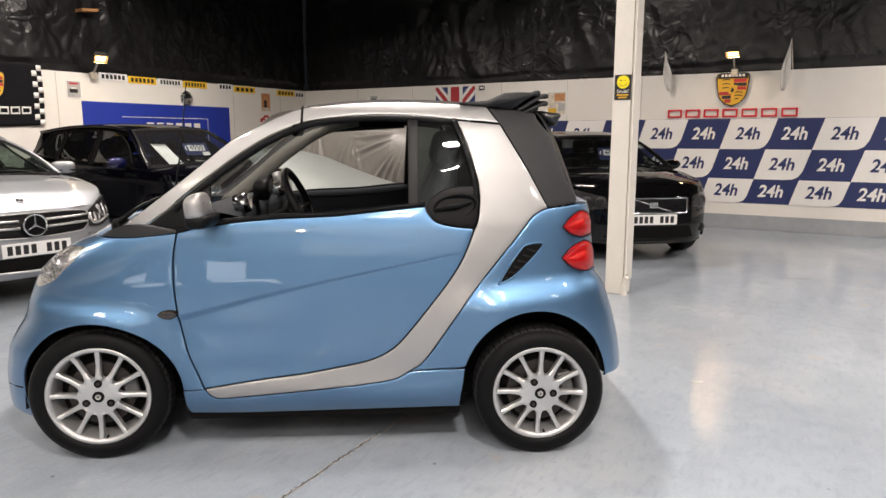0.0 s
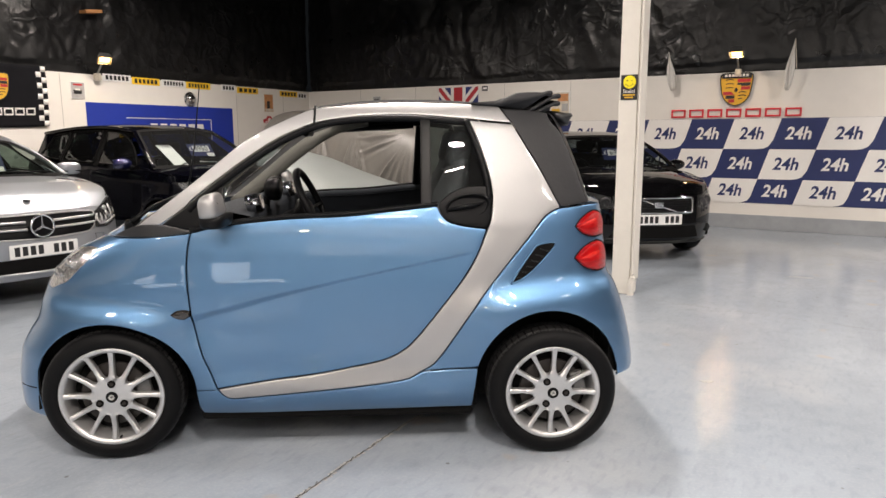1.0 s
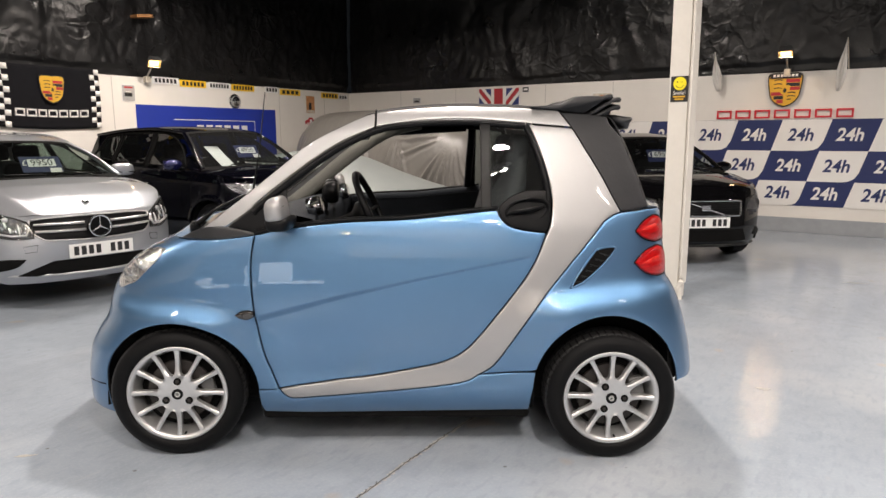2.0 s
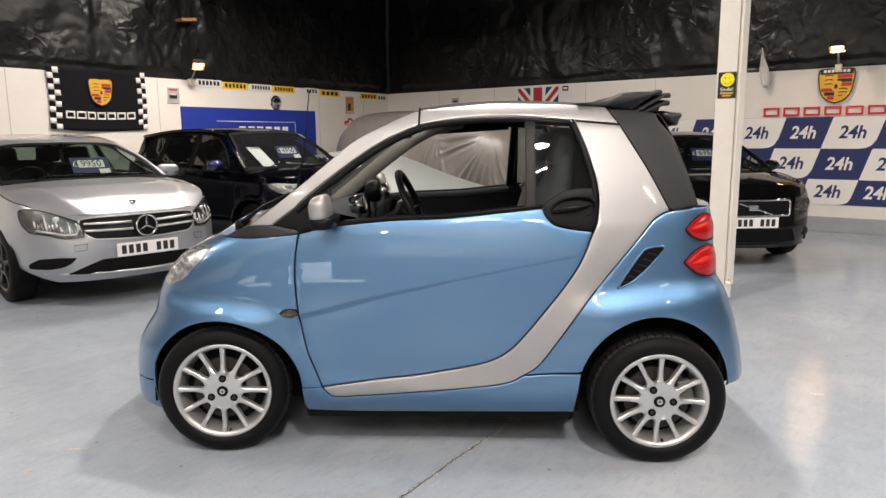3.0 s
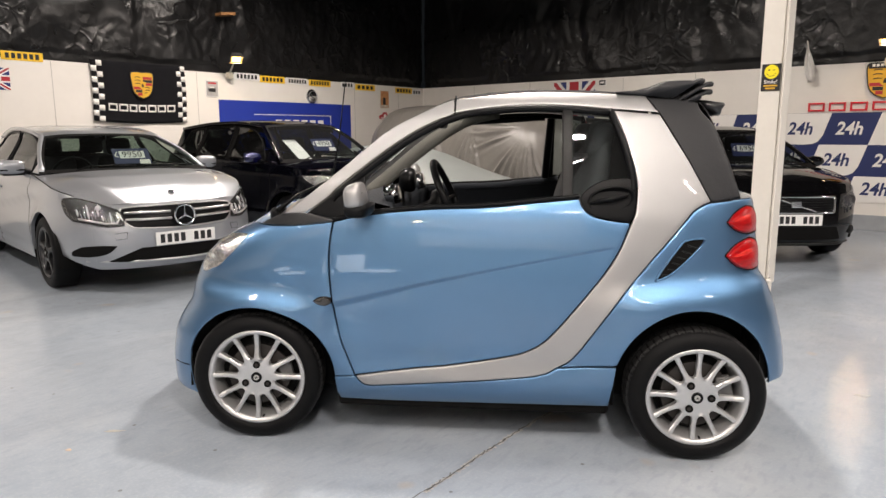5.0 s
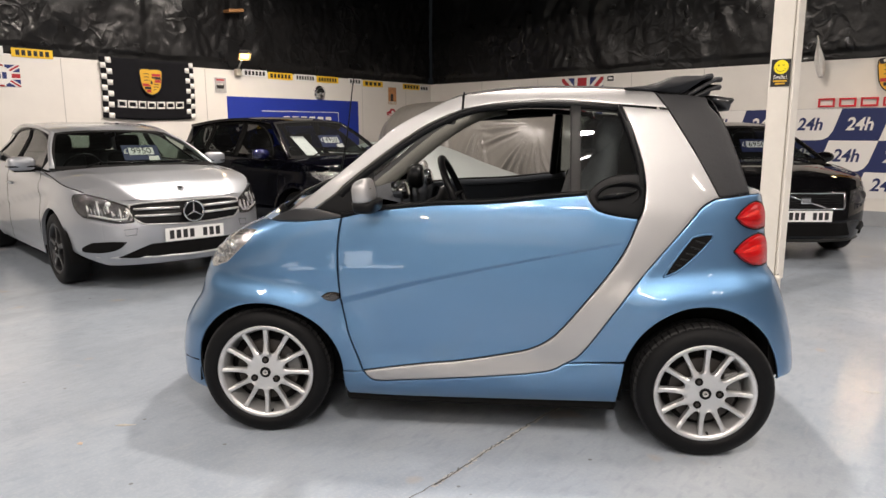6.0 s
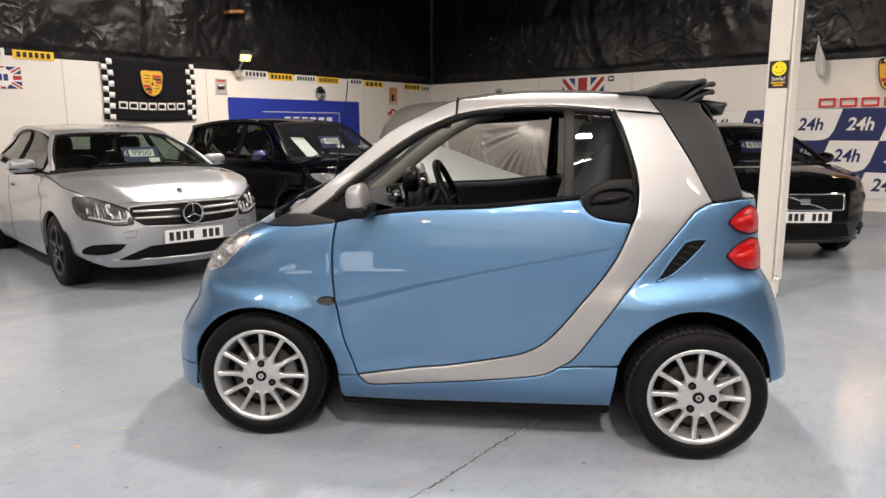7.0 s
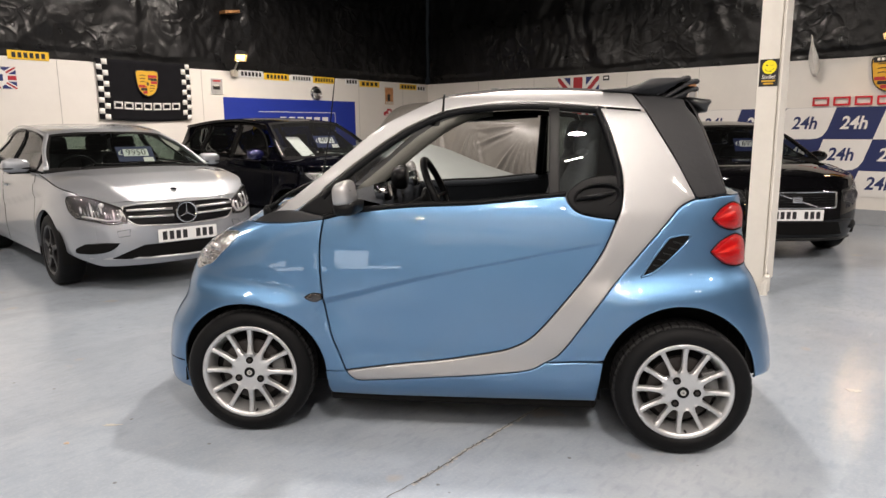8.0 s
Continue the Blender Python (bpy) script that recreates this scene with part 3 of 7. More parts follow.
def on_side(points, side=-1, lift=0.0, width=half_width):
    return [(x, side * (width(x, z) + lift), z) for x, z in points]


def arc(cx, cz, r, a0, a1, n=14, rz=None):
    return [(cx + r * math.cos(radians(a0 + (a1 - a0) * i / n)), cz + (rz or r) * math.sin(radians(a0 + (a1 - a0) * i / n))) for i in range(n + 1)]


def loft(lines, close=False):
    """A sheet through rows of points of equal number."""
    bm = bmesh.new()
    rows = [[bm.verts.new(p) for p in line] for line in lines]
    for a, b in zip(rows, rows[1:]):
        for i in range(len(a) - (0 if close else 1)):
            j = (i + 1) % len(a)
            bm.faces.new((a[i], a[j], b[j], b[i]))
    return bm


def across(edge, crown=0.03, forward=0.0, n=14, power=2.0):
    """Rows from the near edge over to the far one; edge: (x, half width, z)."""
    rows = []
    for x, w, z in edge:
        rows.append([(x - forward * (1 - abs(u) ** power), w * u, z + crown * (1 - abs(u) ** power)) for u in (-1 + 2 * k / n for k in range(n + 1))])
    return loft(rows)


def wheel(thing_ob, name, x, y, radius, width, side, spokes=12, steer=0.0, rim=0.212, paint=None, twist=0.0, bolts=3, turn=0.02, tread=54, spoke_w=0.0092, hub=0.078):
    """A wheel as a part, with tyre, rim, disc and cap below it; side -1 looks to -y."""
    base = new(name)
    base.parent = thing_ob
    base.empty_display_size = 0.05
    base.matrix_local = pose(x, side * y, radius, 0, 0, (180 if side > 0 else 0) + steer)
    h = width / 2
    # outer face at y = -h
    prof = [(rim - 0.004, -h + 0.012), (rim + 0.004, -h + 0.002), (rim + 0.02, -h - 0.004), (radius - 0.036, -h - 0.001), (radius - 0.014, -h + 0.01),
            (radius - 0.004, -h + 0.024), (radius, -h + 0.045), (radius, h - 0.045), (radius - 0.004, h - 0.024), (radius - 0.03, h - 0.004),
            (rim + 0.01, h), (rim - 0.004, h - 0.012), (rim - 0.012, h - 0.03), (rim - 0.012, -h + 0.03), (rim - 0.004, -h + 0.012)]
    bm = lathe(prof, 72)
    part("tyre", bm, M_RUBBER, base, smooth=True)
    if tread:
        bm = bmesh.new()
        for i in range(tread):
            a = 2 * math.pi * i / tread
            for sgn in (-1, 1):
                b = box(-0.0118, 0.0118, min(sgn * 0.008, sgn * (h - 0.034)), max(sgn * 0.008, sgn * (h - 0.034)), radius - 0.006, radius + 0.001)
                moved(b, Matrix.Rotation(a + 0.03 * sgn, 4, "Y"))
                join(bm, b)
                b = box(-0.0125, 0.0125, -0.001, 0.001, -0.011, 0.011)
                moved(b, Matrix.Rotation(a + 0.03 * sgn, 4, "Y") @ pose(0, sgn * (h - 0.02), radius - 0.0085, sgn * 52, 0, 0))
                join(bm, b)
        part("tread_block", bm, M_TREAD, base)
    paint = paint or M_ALLOY
    lip = [(rim - 0.04, -h + 0.085), (rim - 0.032, -h + 0.055), (rim - 0.024, -h + 0.022), (rim - 0.018, -h + 0.008), (rim - 0.004, -h + 0.003), (rim + 0.001, -h + 0.007), (rim - 0.001, -h + 0.014)]
    part("rim_ring", lathe(lip + [(rim - 0.004, h - 0.02), (rim - 0.034, h - 0.02), (rim - 0.04, -h + 0.085)], 64), paint, base, smooth=True)
    face = -h + 0.004

    def dish(px, pz):
        """How far the spoked face stands out at a place on it."""
        r = math.hypot(px, pz)
        return -face - 0.004 + 0.003 * ramp(hub * 0.9, 0.0, r) - 0.007 * ramp(hub, rim * 0.62, r) + 0.006 * ramp(rim * 0.7, rim - 0.015, r)
    star, step = [], 2 * math.pi / spokes
    for i in range(spokes):
        a = step * (i + twist)
        wo, wm = spoke_w * 1.55, spoke_w
        fillet = max(wm * 1.15, 0.5 * hub * 1.12 * step)
        side_pts = [(rim - 0.008, wo), (rim - 0.022, wm * 1.18), (rim - 0.045, wm), (hub + 0.05, wm * 0.97), (hub + 0.022, wm * 1.08), (hub + 0.008, wm * 1.4)]
        near = [(u, r) for r, u in side_pts] + [(fillet, hub * 0.985)]
        for u, r in [(-u, r) for u, r in near[::-1]] + near:
            star.append(Vector((u * math.cos(a) + r * math.sin(a), -u * math.sin(a) + r * math.cos(a))))
    ring = []
    for p in star:
        if not ring or (p - ring[-1]).length > 0.004:
            ring.append(p)
    part("spoked_face", skin(ring, width=dish, gap=0, grid=0.016, roll=0.004, deep=0.024), paint, base, "many-spoked alloy face", smooth=True)
    part("hub", lathe([(0.0, face + 0.02), (hub * 0.9, face + 0.02), (hub * 0.9, face + 0.07), (0, face + 0.07)], 24), M_LINER, base)
    part("centre_cap", lathe([(0.0, face - 0.002), (0.0125, face - 0.002), (0.0135, face - 0.004), (0.021, face - 0.004), (0.0238, face - 0.001), (0.0238, face + 0.012)], 28), M_TRIM, base, "dark centre cap", smooth=True)
    part("cap_ring", lathe([(0.006, face - 0.002), (0.0065, face - 0.0055), (0.0115, face - 0.0055), (0.012, face - 0.002)], 24), M_CAP_LIGHT, base, smooth=True)
    for i in range(bolts):
        a = 2 * math.pi * (i + turn) / bolts
        at = Matrix.Translation(((hub - 0.022) * math.sin(a), 0, (hub - 0.022) * math.cos(a)))
        part("bolt", moved(lathe([(0.0, face - 0.0002), (0.0135, face - 0.0002), (0.0142, face - 0.0014), (0.0158, face - 0.001), (0.016, face + 0.01)], 18), at), M_LINER, base, smooth=True)
        part("bolt_head", moved(lathe([(0.0, face - 0.0016), (0.007, face - 0.0016), (0.0085, face - 0.0004)], 6), at), M_DISC, base)
    part("brake_disc", lathe([(0.05, face + 0.05), (0.135, face + 0.05), (0.137, face + 0.052), (0.137, face + 0.066), (0.05, face + 0.066)], 40), M_DISC, base, smooth=False)
    bm = box(-0.05, 0.05, face + 0.036, face + 0.07, 0.092, 0.15, 0.008)
    part("brake_caliper", moved(bm, Matrix.Rotation(radians(80 if steer else 75), 4, "Y")), M_CALIPER, base)
    # deep part of the alloy barrel, coloured dark for the shade in there
    part("shaded_barrel", lathe([(rim - 0.043, -h + 0.084), (rim - 0.045, h - 0.03), (0.03, h - 0.03)], 40), M_LINER, base, smooth=True)
    part("valve", lathe([(0.0, 0), (0.004, 0), (0.004, 0.018), (0.0, 0.02)], 8), M_TRIM, base).location = (0.02, face + 0.004, -(rim - 0.03))
    return base


def mirror_foot():
    """The dished black housing below the mirror shell."""
    bm = bmesh.new()
    bmesh.ops.create_uvsphere(bm, u_segments=24, v_segments=14, radius=1)
    for v in bm.verts:
        c = Vector([math.copysign(abs(e) ** 0.55, e) for e in v.co])
        v.co = (-0.436 + 0.05 * c.x * (1 + 0.12 * c.z), 0.075 + 0.11 * c.y, 1.034 + 0.03 * c.z)
    return bm


def cabriolet():
    car = thing("cabriolet_car", pose(0, 0, 0, 0, 0, 34), "light blue and silver two-seat cabriolet with its hood folded back", "car")
    gap_line = [(-0.485, 0.314), (-0.524, 0.413), (-0.551, 0.497), (-0.572, 0.592), (-0.58, 0.674), (-0.586, 0.754), (-0.587, 0.835), (-0.581, 0.903), (-0.569, 0.972)]
    door_foot = [(-0.483, 0.314), (-0.24, 0.35), (-0.057, 0.372), (0.162, 0.413), (0.244, 0.439), (0.308, 0.476), (0.36, 0.527), (0.437, 0.621), (0.537, 0.75), (0.603, 0.856), (0.648, 0.965)]
    strip_foot = [(-0.483, 0.314), (-0.463, 0.285), (-0.427, 0.267), (-0.311, 0.274), (-0.099, 0.292), (0.177, 0.319), (0.311, 0.34), (0.371, 0.371)]
    strip_back = [(0.371, 0.371), (0.421, 0.4), (0.463, 0.449), (0.507, 0.513), (0.609, 0.666), (0.713, 0.801), (0.819, 0.93), (0.869, 0.992), (0.899, 1.027), (0.941, 1.053), (0.969, 1.061)]
    belt = [(-0.569, 0.972), (-0.434, 1.0), (-0.194, 1.025), (0.064, 1.036), (0.275, 1.057), (0.447, 1.074)]
    pod_edge = [(0.447, 1.074), (0.459, 1.043), (0.495, 1.008), (0.566, 0.989), (0.648, 0.98)]
    pillar_low = [(-0.69, 1.005), (-0.59, 1.075), (-0.561, 1.105), (-0.443, 1.199), (-0.326, 1.285), (-0.207, 1.359), (-0.07, 1.418)]
    pillar_top = [(-0.79, 1.0), (-0.583, 1.159), (-0.447, 1.271), (-0.349, 1.351), (-0.231, 1.414), (-0.123, 1.463), (-0.068, 1.48)]
    rail_top = [(-0.068, 1.48), (0.051, 1.495), (0.216, 1.507), (0.38, 1.508), (0.541, 1.503), (0.698, 1.491), (0.724, 1.481)]
    rail_low = [(0.77, 1.416), (0.569, 1.433), (0.378, 1.449), (0.217, 1.451), (0.054, 1.438), (-0.07, 1.418)]
    rear_post = [(0.585, 1.429), (0.628, 1.32), (0.66, 1.215), (0.672, 1.155), (0.676, 1.1), (0.668, 1.02), (0.648, 0.965)]
    hood_front = [(0.772, 1.413), (0.816, 1.338), (0.883, 1.224), (0.942, 1.112), (0.969, 1.061)]
    arch_f = arc(-0.915, 0.283, 0.338, 3, 160, 18, 0.32)
    arch_r = arc(0.917, 0.287, 0.317, 7, 163, 18, 0.349)
    nose = [(curve_at(NOSE, z), z) for z in (0.95, 0.9, 0.86, 0.82, 0.77, 0.72, 0.66, 0.62, 0.57, 0.52, 0.46, 0.38, 0.3, 0.2)]
    tail = [(curve_at(TAIL, z), z) for z in (1.07, 0.95, 0.85, 0.78, 0.73, 0.68, 0.6, 0.5, 0.42, 0.33)]

    rings = {
        "front_wing": (outline([(arch_f[0]), (-0.485, 0.308)], gap_line, [(-0.569, 0.972), (-0.65, 0.962), (-0.738, 0.954), (-0.85, 0.95), (-1.0, 0.95)],
                               nose, [nose[-1], (-1.38, 0.19), (-1.232, 0.168)], [(-1.232, 0.168), (-1.24, 0.3), arch_f[-1]], arch_f[::-1]), M_BLUE, 0.0),
        "door": (outline(gap_line[::-1], door_foot, [(0.648, 0.965), (0.648, 0.98)], pod_edge[::-1], belt[::-1]), M_BLUE, 0.0),
        "silver_side_bow": (outline(rear_post, door_foot[::-1], strip_foot, strip_back, hood_front[::-1], [(0.772, 1.413), (0.585, 1.429)]), M_SILVER, 0.003),
        "rear_wing": (outline(strip_back, [(0.969, 1.061), (1.04, 1.067), (1.104, 1.073), tail[0]], tail, [tail[-1], (1.225, 0.33)], [(1.225, 0.33), arch_r[0]], arch_r,
                              [arch_r[-1], (0.371, 0.371)]), M_BLUE, 0.0),
        "sill": (outline([(-0.58, 0.302), (-0.485, 0.312)], strip_foot, [(0.371, 0.371), (0.614, 0.387)], [(0.614, 0.387), (0.606, 0.311), (0.594, 0.192)],
                         [(0.594, 0.192), (0.166, 0.185), (-0.327, 0.179), (-0.565, 0.185)], [(-0.565, 0.185), (-0.576, 0.231), (-0.58, 0.302)]), M_BLUE, 0.0),
        "windscreen_pillar": (outline(pillar_top, [(-0.068, 1.48), (-0.07, 1.418)], pillar_low[::-1], [(-0.69, 1.005), (-0.79, 1.0)]), M_SILVER, 0.002),
        "roof_rail": (outline(rail_top, [(0.724, 1.481), (0.77, 1.416)], rail_low, [(-0.07, 1.418), (-0.068, 1.48)]), M_SILVER, 0.003),
        "hood_side": (outline([(0.724, 1.481), (0.772, 1.413)], hood_front, [(0.969, 1.061), (1.098, 1.078)],
                              [(1.098, 1.078), (1.076, 1.144), (1.052, 1.216), (1.017, 1.306), (0.989, 1.373), (0.942, 1.43), (0.934, 1.463)],
                              [(0.934, 1.463), (0.843, 1.475), (0.724, 1.481)]), M_SOFT, 0.0),
    }
    labels = {"silver_side_bow": "silver painted bow from sill to roof", "hood_side": "black fabric hood flank"}
    for side in (-1, 1):
        for name, (ring, material, lift) in rings.items():
            ridge = [(x, curve_at(CREASE, x) + 0.007 - d) for x in (-0.58 + 0.012 * i for i in range(101)) for d in (-0.014, -0.005, 0.0, crease_step(x) * 0.5, crease_step(x), crease_step(x) + 0.005, crease_step(x) + 0.016)] if name == "door" else ()
            ob = part(name, skin(ring, lift=lift, side=side, ridge=ridge), material, car, labels.get(name, ""), smooth=True)
            if name == "door":
                # dark inner lining of the door
                part("door_lining", skin(ring, lift=-0.075, side=side, gap=0.02, grid=0.06), M_DASH, ob, smooth=True)
        # dark core behind the panel joints
        core = outline([arch_f[0], (-0.485, 0.3)], [(-0.485, 0.3), (0.6, 0.36)], [(0.6, 0.36), arch_r[-1]], arch_r[::-1], [arch_r[0], (1.2, 0.4)], [(1.2, 0.4), (1.16, 0.75), (1.08, 1.05)],
                       [(1.08, 1.05), (0.7, 1.0)], [(0.7, 1.0), (-0.55, 0.95)], [(-0.55, 0.95), (-0.95, 0.9)], [(-0.95, 0.9), (-1.15, 0.7), (-1.26, 0.45), arch_f[-1]], arch_f[::-1], step=0.05)
        part("inner_panel", skin(core, lift=-0.03, side=side, gap=0.012, grid=0.08), M_LINER, car)
        # black seals and window frame
        seal = bmesh.new()
        tube(on_side(spline([(x + 0.012, z - 0.014) for x, z in pillar_low[1:]] + [(0.054, 1.425), (0.217, 1.437), (0.378, 1.435), (0.569, 1.419)], 4), side, -0.006), 0.015, 8, seal)
        tube(on_side(spline([(x, z + 0.009) for x, z in belt], 4), side, -0.002), 0.0105, 8, seal)
        tube(on_side(spline([(x - 0.014, z) for x, z in rear_post[:5]], 4), side, -0.006), 0.014, 8, seal)
        rows = [on_side(spline([(x, z + d) for x, z in belt], 4), side, lift) for lift, d in ((0.0, 0.004), (-0.03, 0.009), (-0.075, 0.006), (-0.08, -0.02), (-0.079, -0.09))]
        part("door_capping", loft(rows), M_TRIM if side < 0 else M_DASH, car, "black plastic door capping", smooth=True)
        part("window_seal", seal, M_TRIM, car, "black rubber window seal", smooth=True)
        part("window_post", skin(outline([(0.377, 1.07), (0.378, 1.44)], [(0.378, 1.44), (0.42, 1.438)], [(0.42, 1.438), (0.421, 1.074)], [(0.421, 1.074), (0.377, 1.07)]), lift=0.006, side=side, gap=0), M_TRIM_GREY, car, "grey upright window post", smooth=True)
        quarter = outline([(0.41, 1.43), (0.57, 1.425)], [(0.57, 1.425), (0.588, 1.36), (0.629, 1.256), (0.65, 1.15)], [(0.65, 1.15), (0.586, 1.15), (0.514, 1.13), (0.45, 1.08)], [(0.45, 1.08), (0.41, 1.075)], [(0.41, 1.075), (0.41, 1.43)])
        ob = part("quarter_window", skin(quarter, lift=-0.008, side=side, gap=0.0, roll=0.0, deep=0.004), M_GLASS_QUARTER, car, smooth=True)
        ob.visible_shadow = False
        if side > 0:
            pane = outline([(-0.42, 1.02), (-0.43, 1.17)], [(-0.43, 1.17), (-0.344, 1.25), (-0.206, 1.345), (-0.079, 1.4), (0.03, 1.415)], [(0.03, 1.415), (0.38, 1.42)], [(0.38, 1.42), (0.38, 1.07)], [(0.38, 1.07), (-0.42, 1.02)])
            inner = bmesh.new()
            for a, b, r in (((0.372, 1.05), (0.395, 1.42), 0.022), ((-0.07, 1.40), (0.36, 1.425), 0.018)):
                tube(on_side([a, ((a[0] + b[0]) / 2, (a[1] + b[1]) / 2), b], side, -0.03), r, 8, inner)
            part("far_window_frame", inner, M_TRIM, car, smooth=True)
        # lining on the inside of the windscreen pillar
        part("pillar_lining", tube(on_side(spline([(-0.72, 0.96), (-0.53, 1.11), (-0.42, 1.2), (-0.3, 1.29), (-0.18, 1.36), (-0.05, 1.41), (0.1, 1.435)], 3), side, -0.055), [(0.03 if side > 0 else 0.014) * (1 - 0.62 * ramp(8, 18, i)) for i in range(19)], 10, flat=1.5), M_LINING, car, "pale grey pillar lining", smooth=True)
        # handle pod
        pod = outline(pod_edge, [(0.648, 0.98), (0.668, 1.02), (0.675, 1.1), (0.664, 1.157)], [(0.664, 1.157), (0.586, 1.157), (0.514, 1.137), (0.463, 1.1), (0.447, 1.074)])
        handle = part("door_handle", skin(pod, lift=0.004, side=side), M_TRIM, car, "black door handle pod", smooth=True)
        rows = [[(0.572 + s * 0.092 * math.cos(a), side * (half_width(0.57, 1.07) + d), 1.073 + s * 0.05 * math.sin(a) + s * 0.012 * math.cos(a)) for a in (2 * math.pi * i / 28 for i in range(28))]
                for s, d in ((1.04, 0.0), (1.0, 0.012), (0.95, 0.013), (0.9, 0.006), (0.84, -0.004), (0.5, -0.006), (0.01, -0.006))]
        part("handle_recess", loft(rows, True), M_TRIM, handle, smooth=True)
        part("handle_grip", tube([(0.49, side * (half_width(0.5, 1.07) + 0.008), 1.055), (0.53, side * (half_width(0.5, 1.07) + 0.02), 1.068), (0.58, side * (half_width(0.57, 1.07) + 0.024), 1.076), (0.64, side * (half_width(0.64, 1.07) + 0.012), 1.09)], [0.008, 0.015, 0.016, 0.008], 10, flat=0.6), M_TRIM, handle, smooth=True)
        # lamps
        head = outline([(-1.128, 0.755), (-1.093, 0.769), (-1.049, 0.81), (-1.001, 0.857), (-0.962, 0.907)], [(-0.962, 0.907), (-1.02, 0.906), (-1.085, 0.892)],
                       [(-1.085, 0.892), (-1.15, 0.86), (-1.195, 0.81), (-1.215, 0.76)], [(-1.215, 0.76), (-1.18, 0.735), (-1.128, 0.755)])
        lamp = part("headlight", skin(head, lift=0.003, side=side, gap=0), M_LAMP_BOWL, car, "clear oval headlight", smooth=True)
        part("headlight_lens", skin(head, lift=0.012, side=side, gap=0, deep=0.008), M_LENS, lamp, smooth=True).visible_shadow = False
        for cx, cz, r in ((-1.09, 0.83, 0.036), (-1.145, 0.79, 0.034)):
            bm = lathe([(r, 0.0), (r * 0.9, 0.004), (r * 0.55, 0.012), (0.0, 0.015)], 20)
            y = half_width(cx, cz) + 0.008
            part("headlight_bowl", moved(bm, pose(cx, side * y, cz, 0, 0, 35 * side)), M_LAMP_BOWL, lamp, smooth=True)
        for ring, (mx, mz, ax, az) in ((outline([(1.032, 0.982), (1.06, 1.014), (1.095, 1.036), (1.125, 1.046)], [(1.125, 1.046), (1.165, 1.03), (1.186, 0.99), (1.182, 0.935)], [(1.182, 0.935), (1.12, 0.934), (1.065, 0.952), (1.032, 0.982)]), (1.115, 0.988, 0.085, 0.056)),
                                       (outline([(1.027, 0.85), (1.06, 0.886), (1.1, 0.908), (1.135, 0.918)], [(1.135, 0.918), (1.178, 0.9), (1.202, 0.85), (1.195, 0.79)], [(1.195, 0.79), (1.14, 0.788), (1.075, 0.808), (1.027, 0.85)]), (1.12, 0.85, 0.095, 0.064))):
            swell = lambda x, z: 0.022 * max(0.0, 1 - ((x - mx) / ax) ** 2 - ((z - mz) / az) ** 2)
            tl = part("tail_light", skin(ring, lift=0.012, side=side, gap=0.001, grid=0.014, roll=0.014, deep=0.03, dome=swell), M_RED_LENS, car, "glossy red tail lamp", smooth=True)
            # brighter red band laid on the lens as its painted highlight
            band = [Vector((mx - 0.02 + (p.x - mx) * 0.5, mz + 0.012 + (p.y - mz) * 0.16 + 0.14 * (p.x - mx))) for p in ring]
            part("lamp_highlight", skin(band, lift=0.0135, side=side, gap=0, grid=0.01, roll=0.002, deep=0.004, dome=swell), M_RED_HIGHLIGHT, tl, smooth=True)
            edge = [tuple(p) for p in ring[::2]]
            part("lamp_gasket", tube(on_side(edge + edge[:1], side, 0.0), 0.004, 6), M_TRIM, tl, smooth=True)
        ind = outline([(-0.69, 0.638), (-0.66, 0.655), (-0.62, 0.66), (-0.592, 0.655)], [(-0.592, 0.655), (-0.589, 0.63)], [(-0.589, 0.63), (-0.62, 0.618), (-0.66, 0.622), (-0.69, 0.638)])
        ind = [Vector((p.x * 0.8 - 0.108, p.y - 0.002)) for p in ind]
        part("side_indicator", skin(ind, lift=0.009, side=side, gap=0, grid=0.012, roll=0.009), M_AMBER, car, "smoked side indicator", smooth=True)
        # air intake behind the door
        vent_ring = outline([(0.752, 0.748), (0.79, 0.812), (0.838, 0.88), (0.862, 0.91)], [(0.862, 0.91), (0.905, 0.919), (0.947, 0.92)], [(0.947, 0.92), (0.929, 0.89), (0.869, 0.825), (0.807, 0.772), (0.752, 0.748)])
        vent = part("air_intake", skin(vent_ring, lift=0.0015, side=side, gap=0, grid=0.02, roll=0.006), M_LINER, car, "black slatted air intake", smooth=True)
        rim_pts = on_side([tuple(p) for p in vent_ring[::2]] + [tuple(vent_ring[0])], side, 0.001)
        part("intake_edge", tube(rim_pts, 0.0045, 6), M_BLUE, vent, smooth=True)
        for k in range(6):
            f = (k + 0.7) / 6.6
            a, b = Vector((0.765, 0.757)).lerp(Vector((0.892, 0.915)), f), Vector((0.785, 0.758)).lerp(Vector((0.937, 0.9)), f)
            part("intake_slat", tube(on_side([tuple(a), tuple(b)], side, 0.0005), 0.0038, 6), M_TRIM_GREY, vent)
        # mirror
        mir = part("door_mirror", mirror_foot(), M_TRIM, car, "black and silver door mirror", smooth=True)
        mir.matrix_local = pose(0, side * 0.71, 0) @ Matrix.Diagonal((1, side, 1, 1))
        bm = bmesh.new()
        bmesh.ops.create_uvsphere(bm, u_segments=26, v_segments=18, radius=1)
        for v in bm.verts:
            c = Vector([math.copysign(abs(e) ** 0.62, e) for e in v.co])
            v.co = Vector((c.x * 0.047 * (1 - 0.16 * c.z) if c.x < 0 else c.x * 0.034, 0.105 + 0.085 * c.y, 1.09 + 0.053 * c.z + 0.01 * c.x))
            v.co.x += -0.438 - 0.01 * c.z
            v.co.z = max(v.co.z, 1.05)
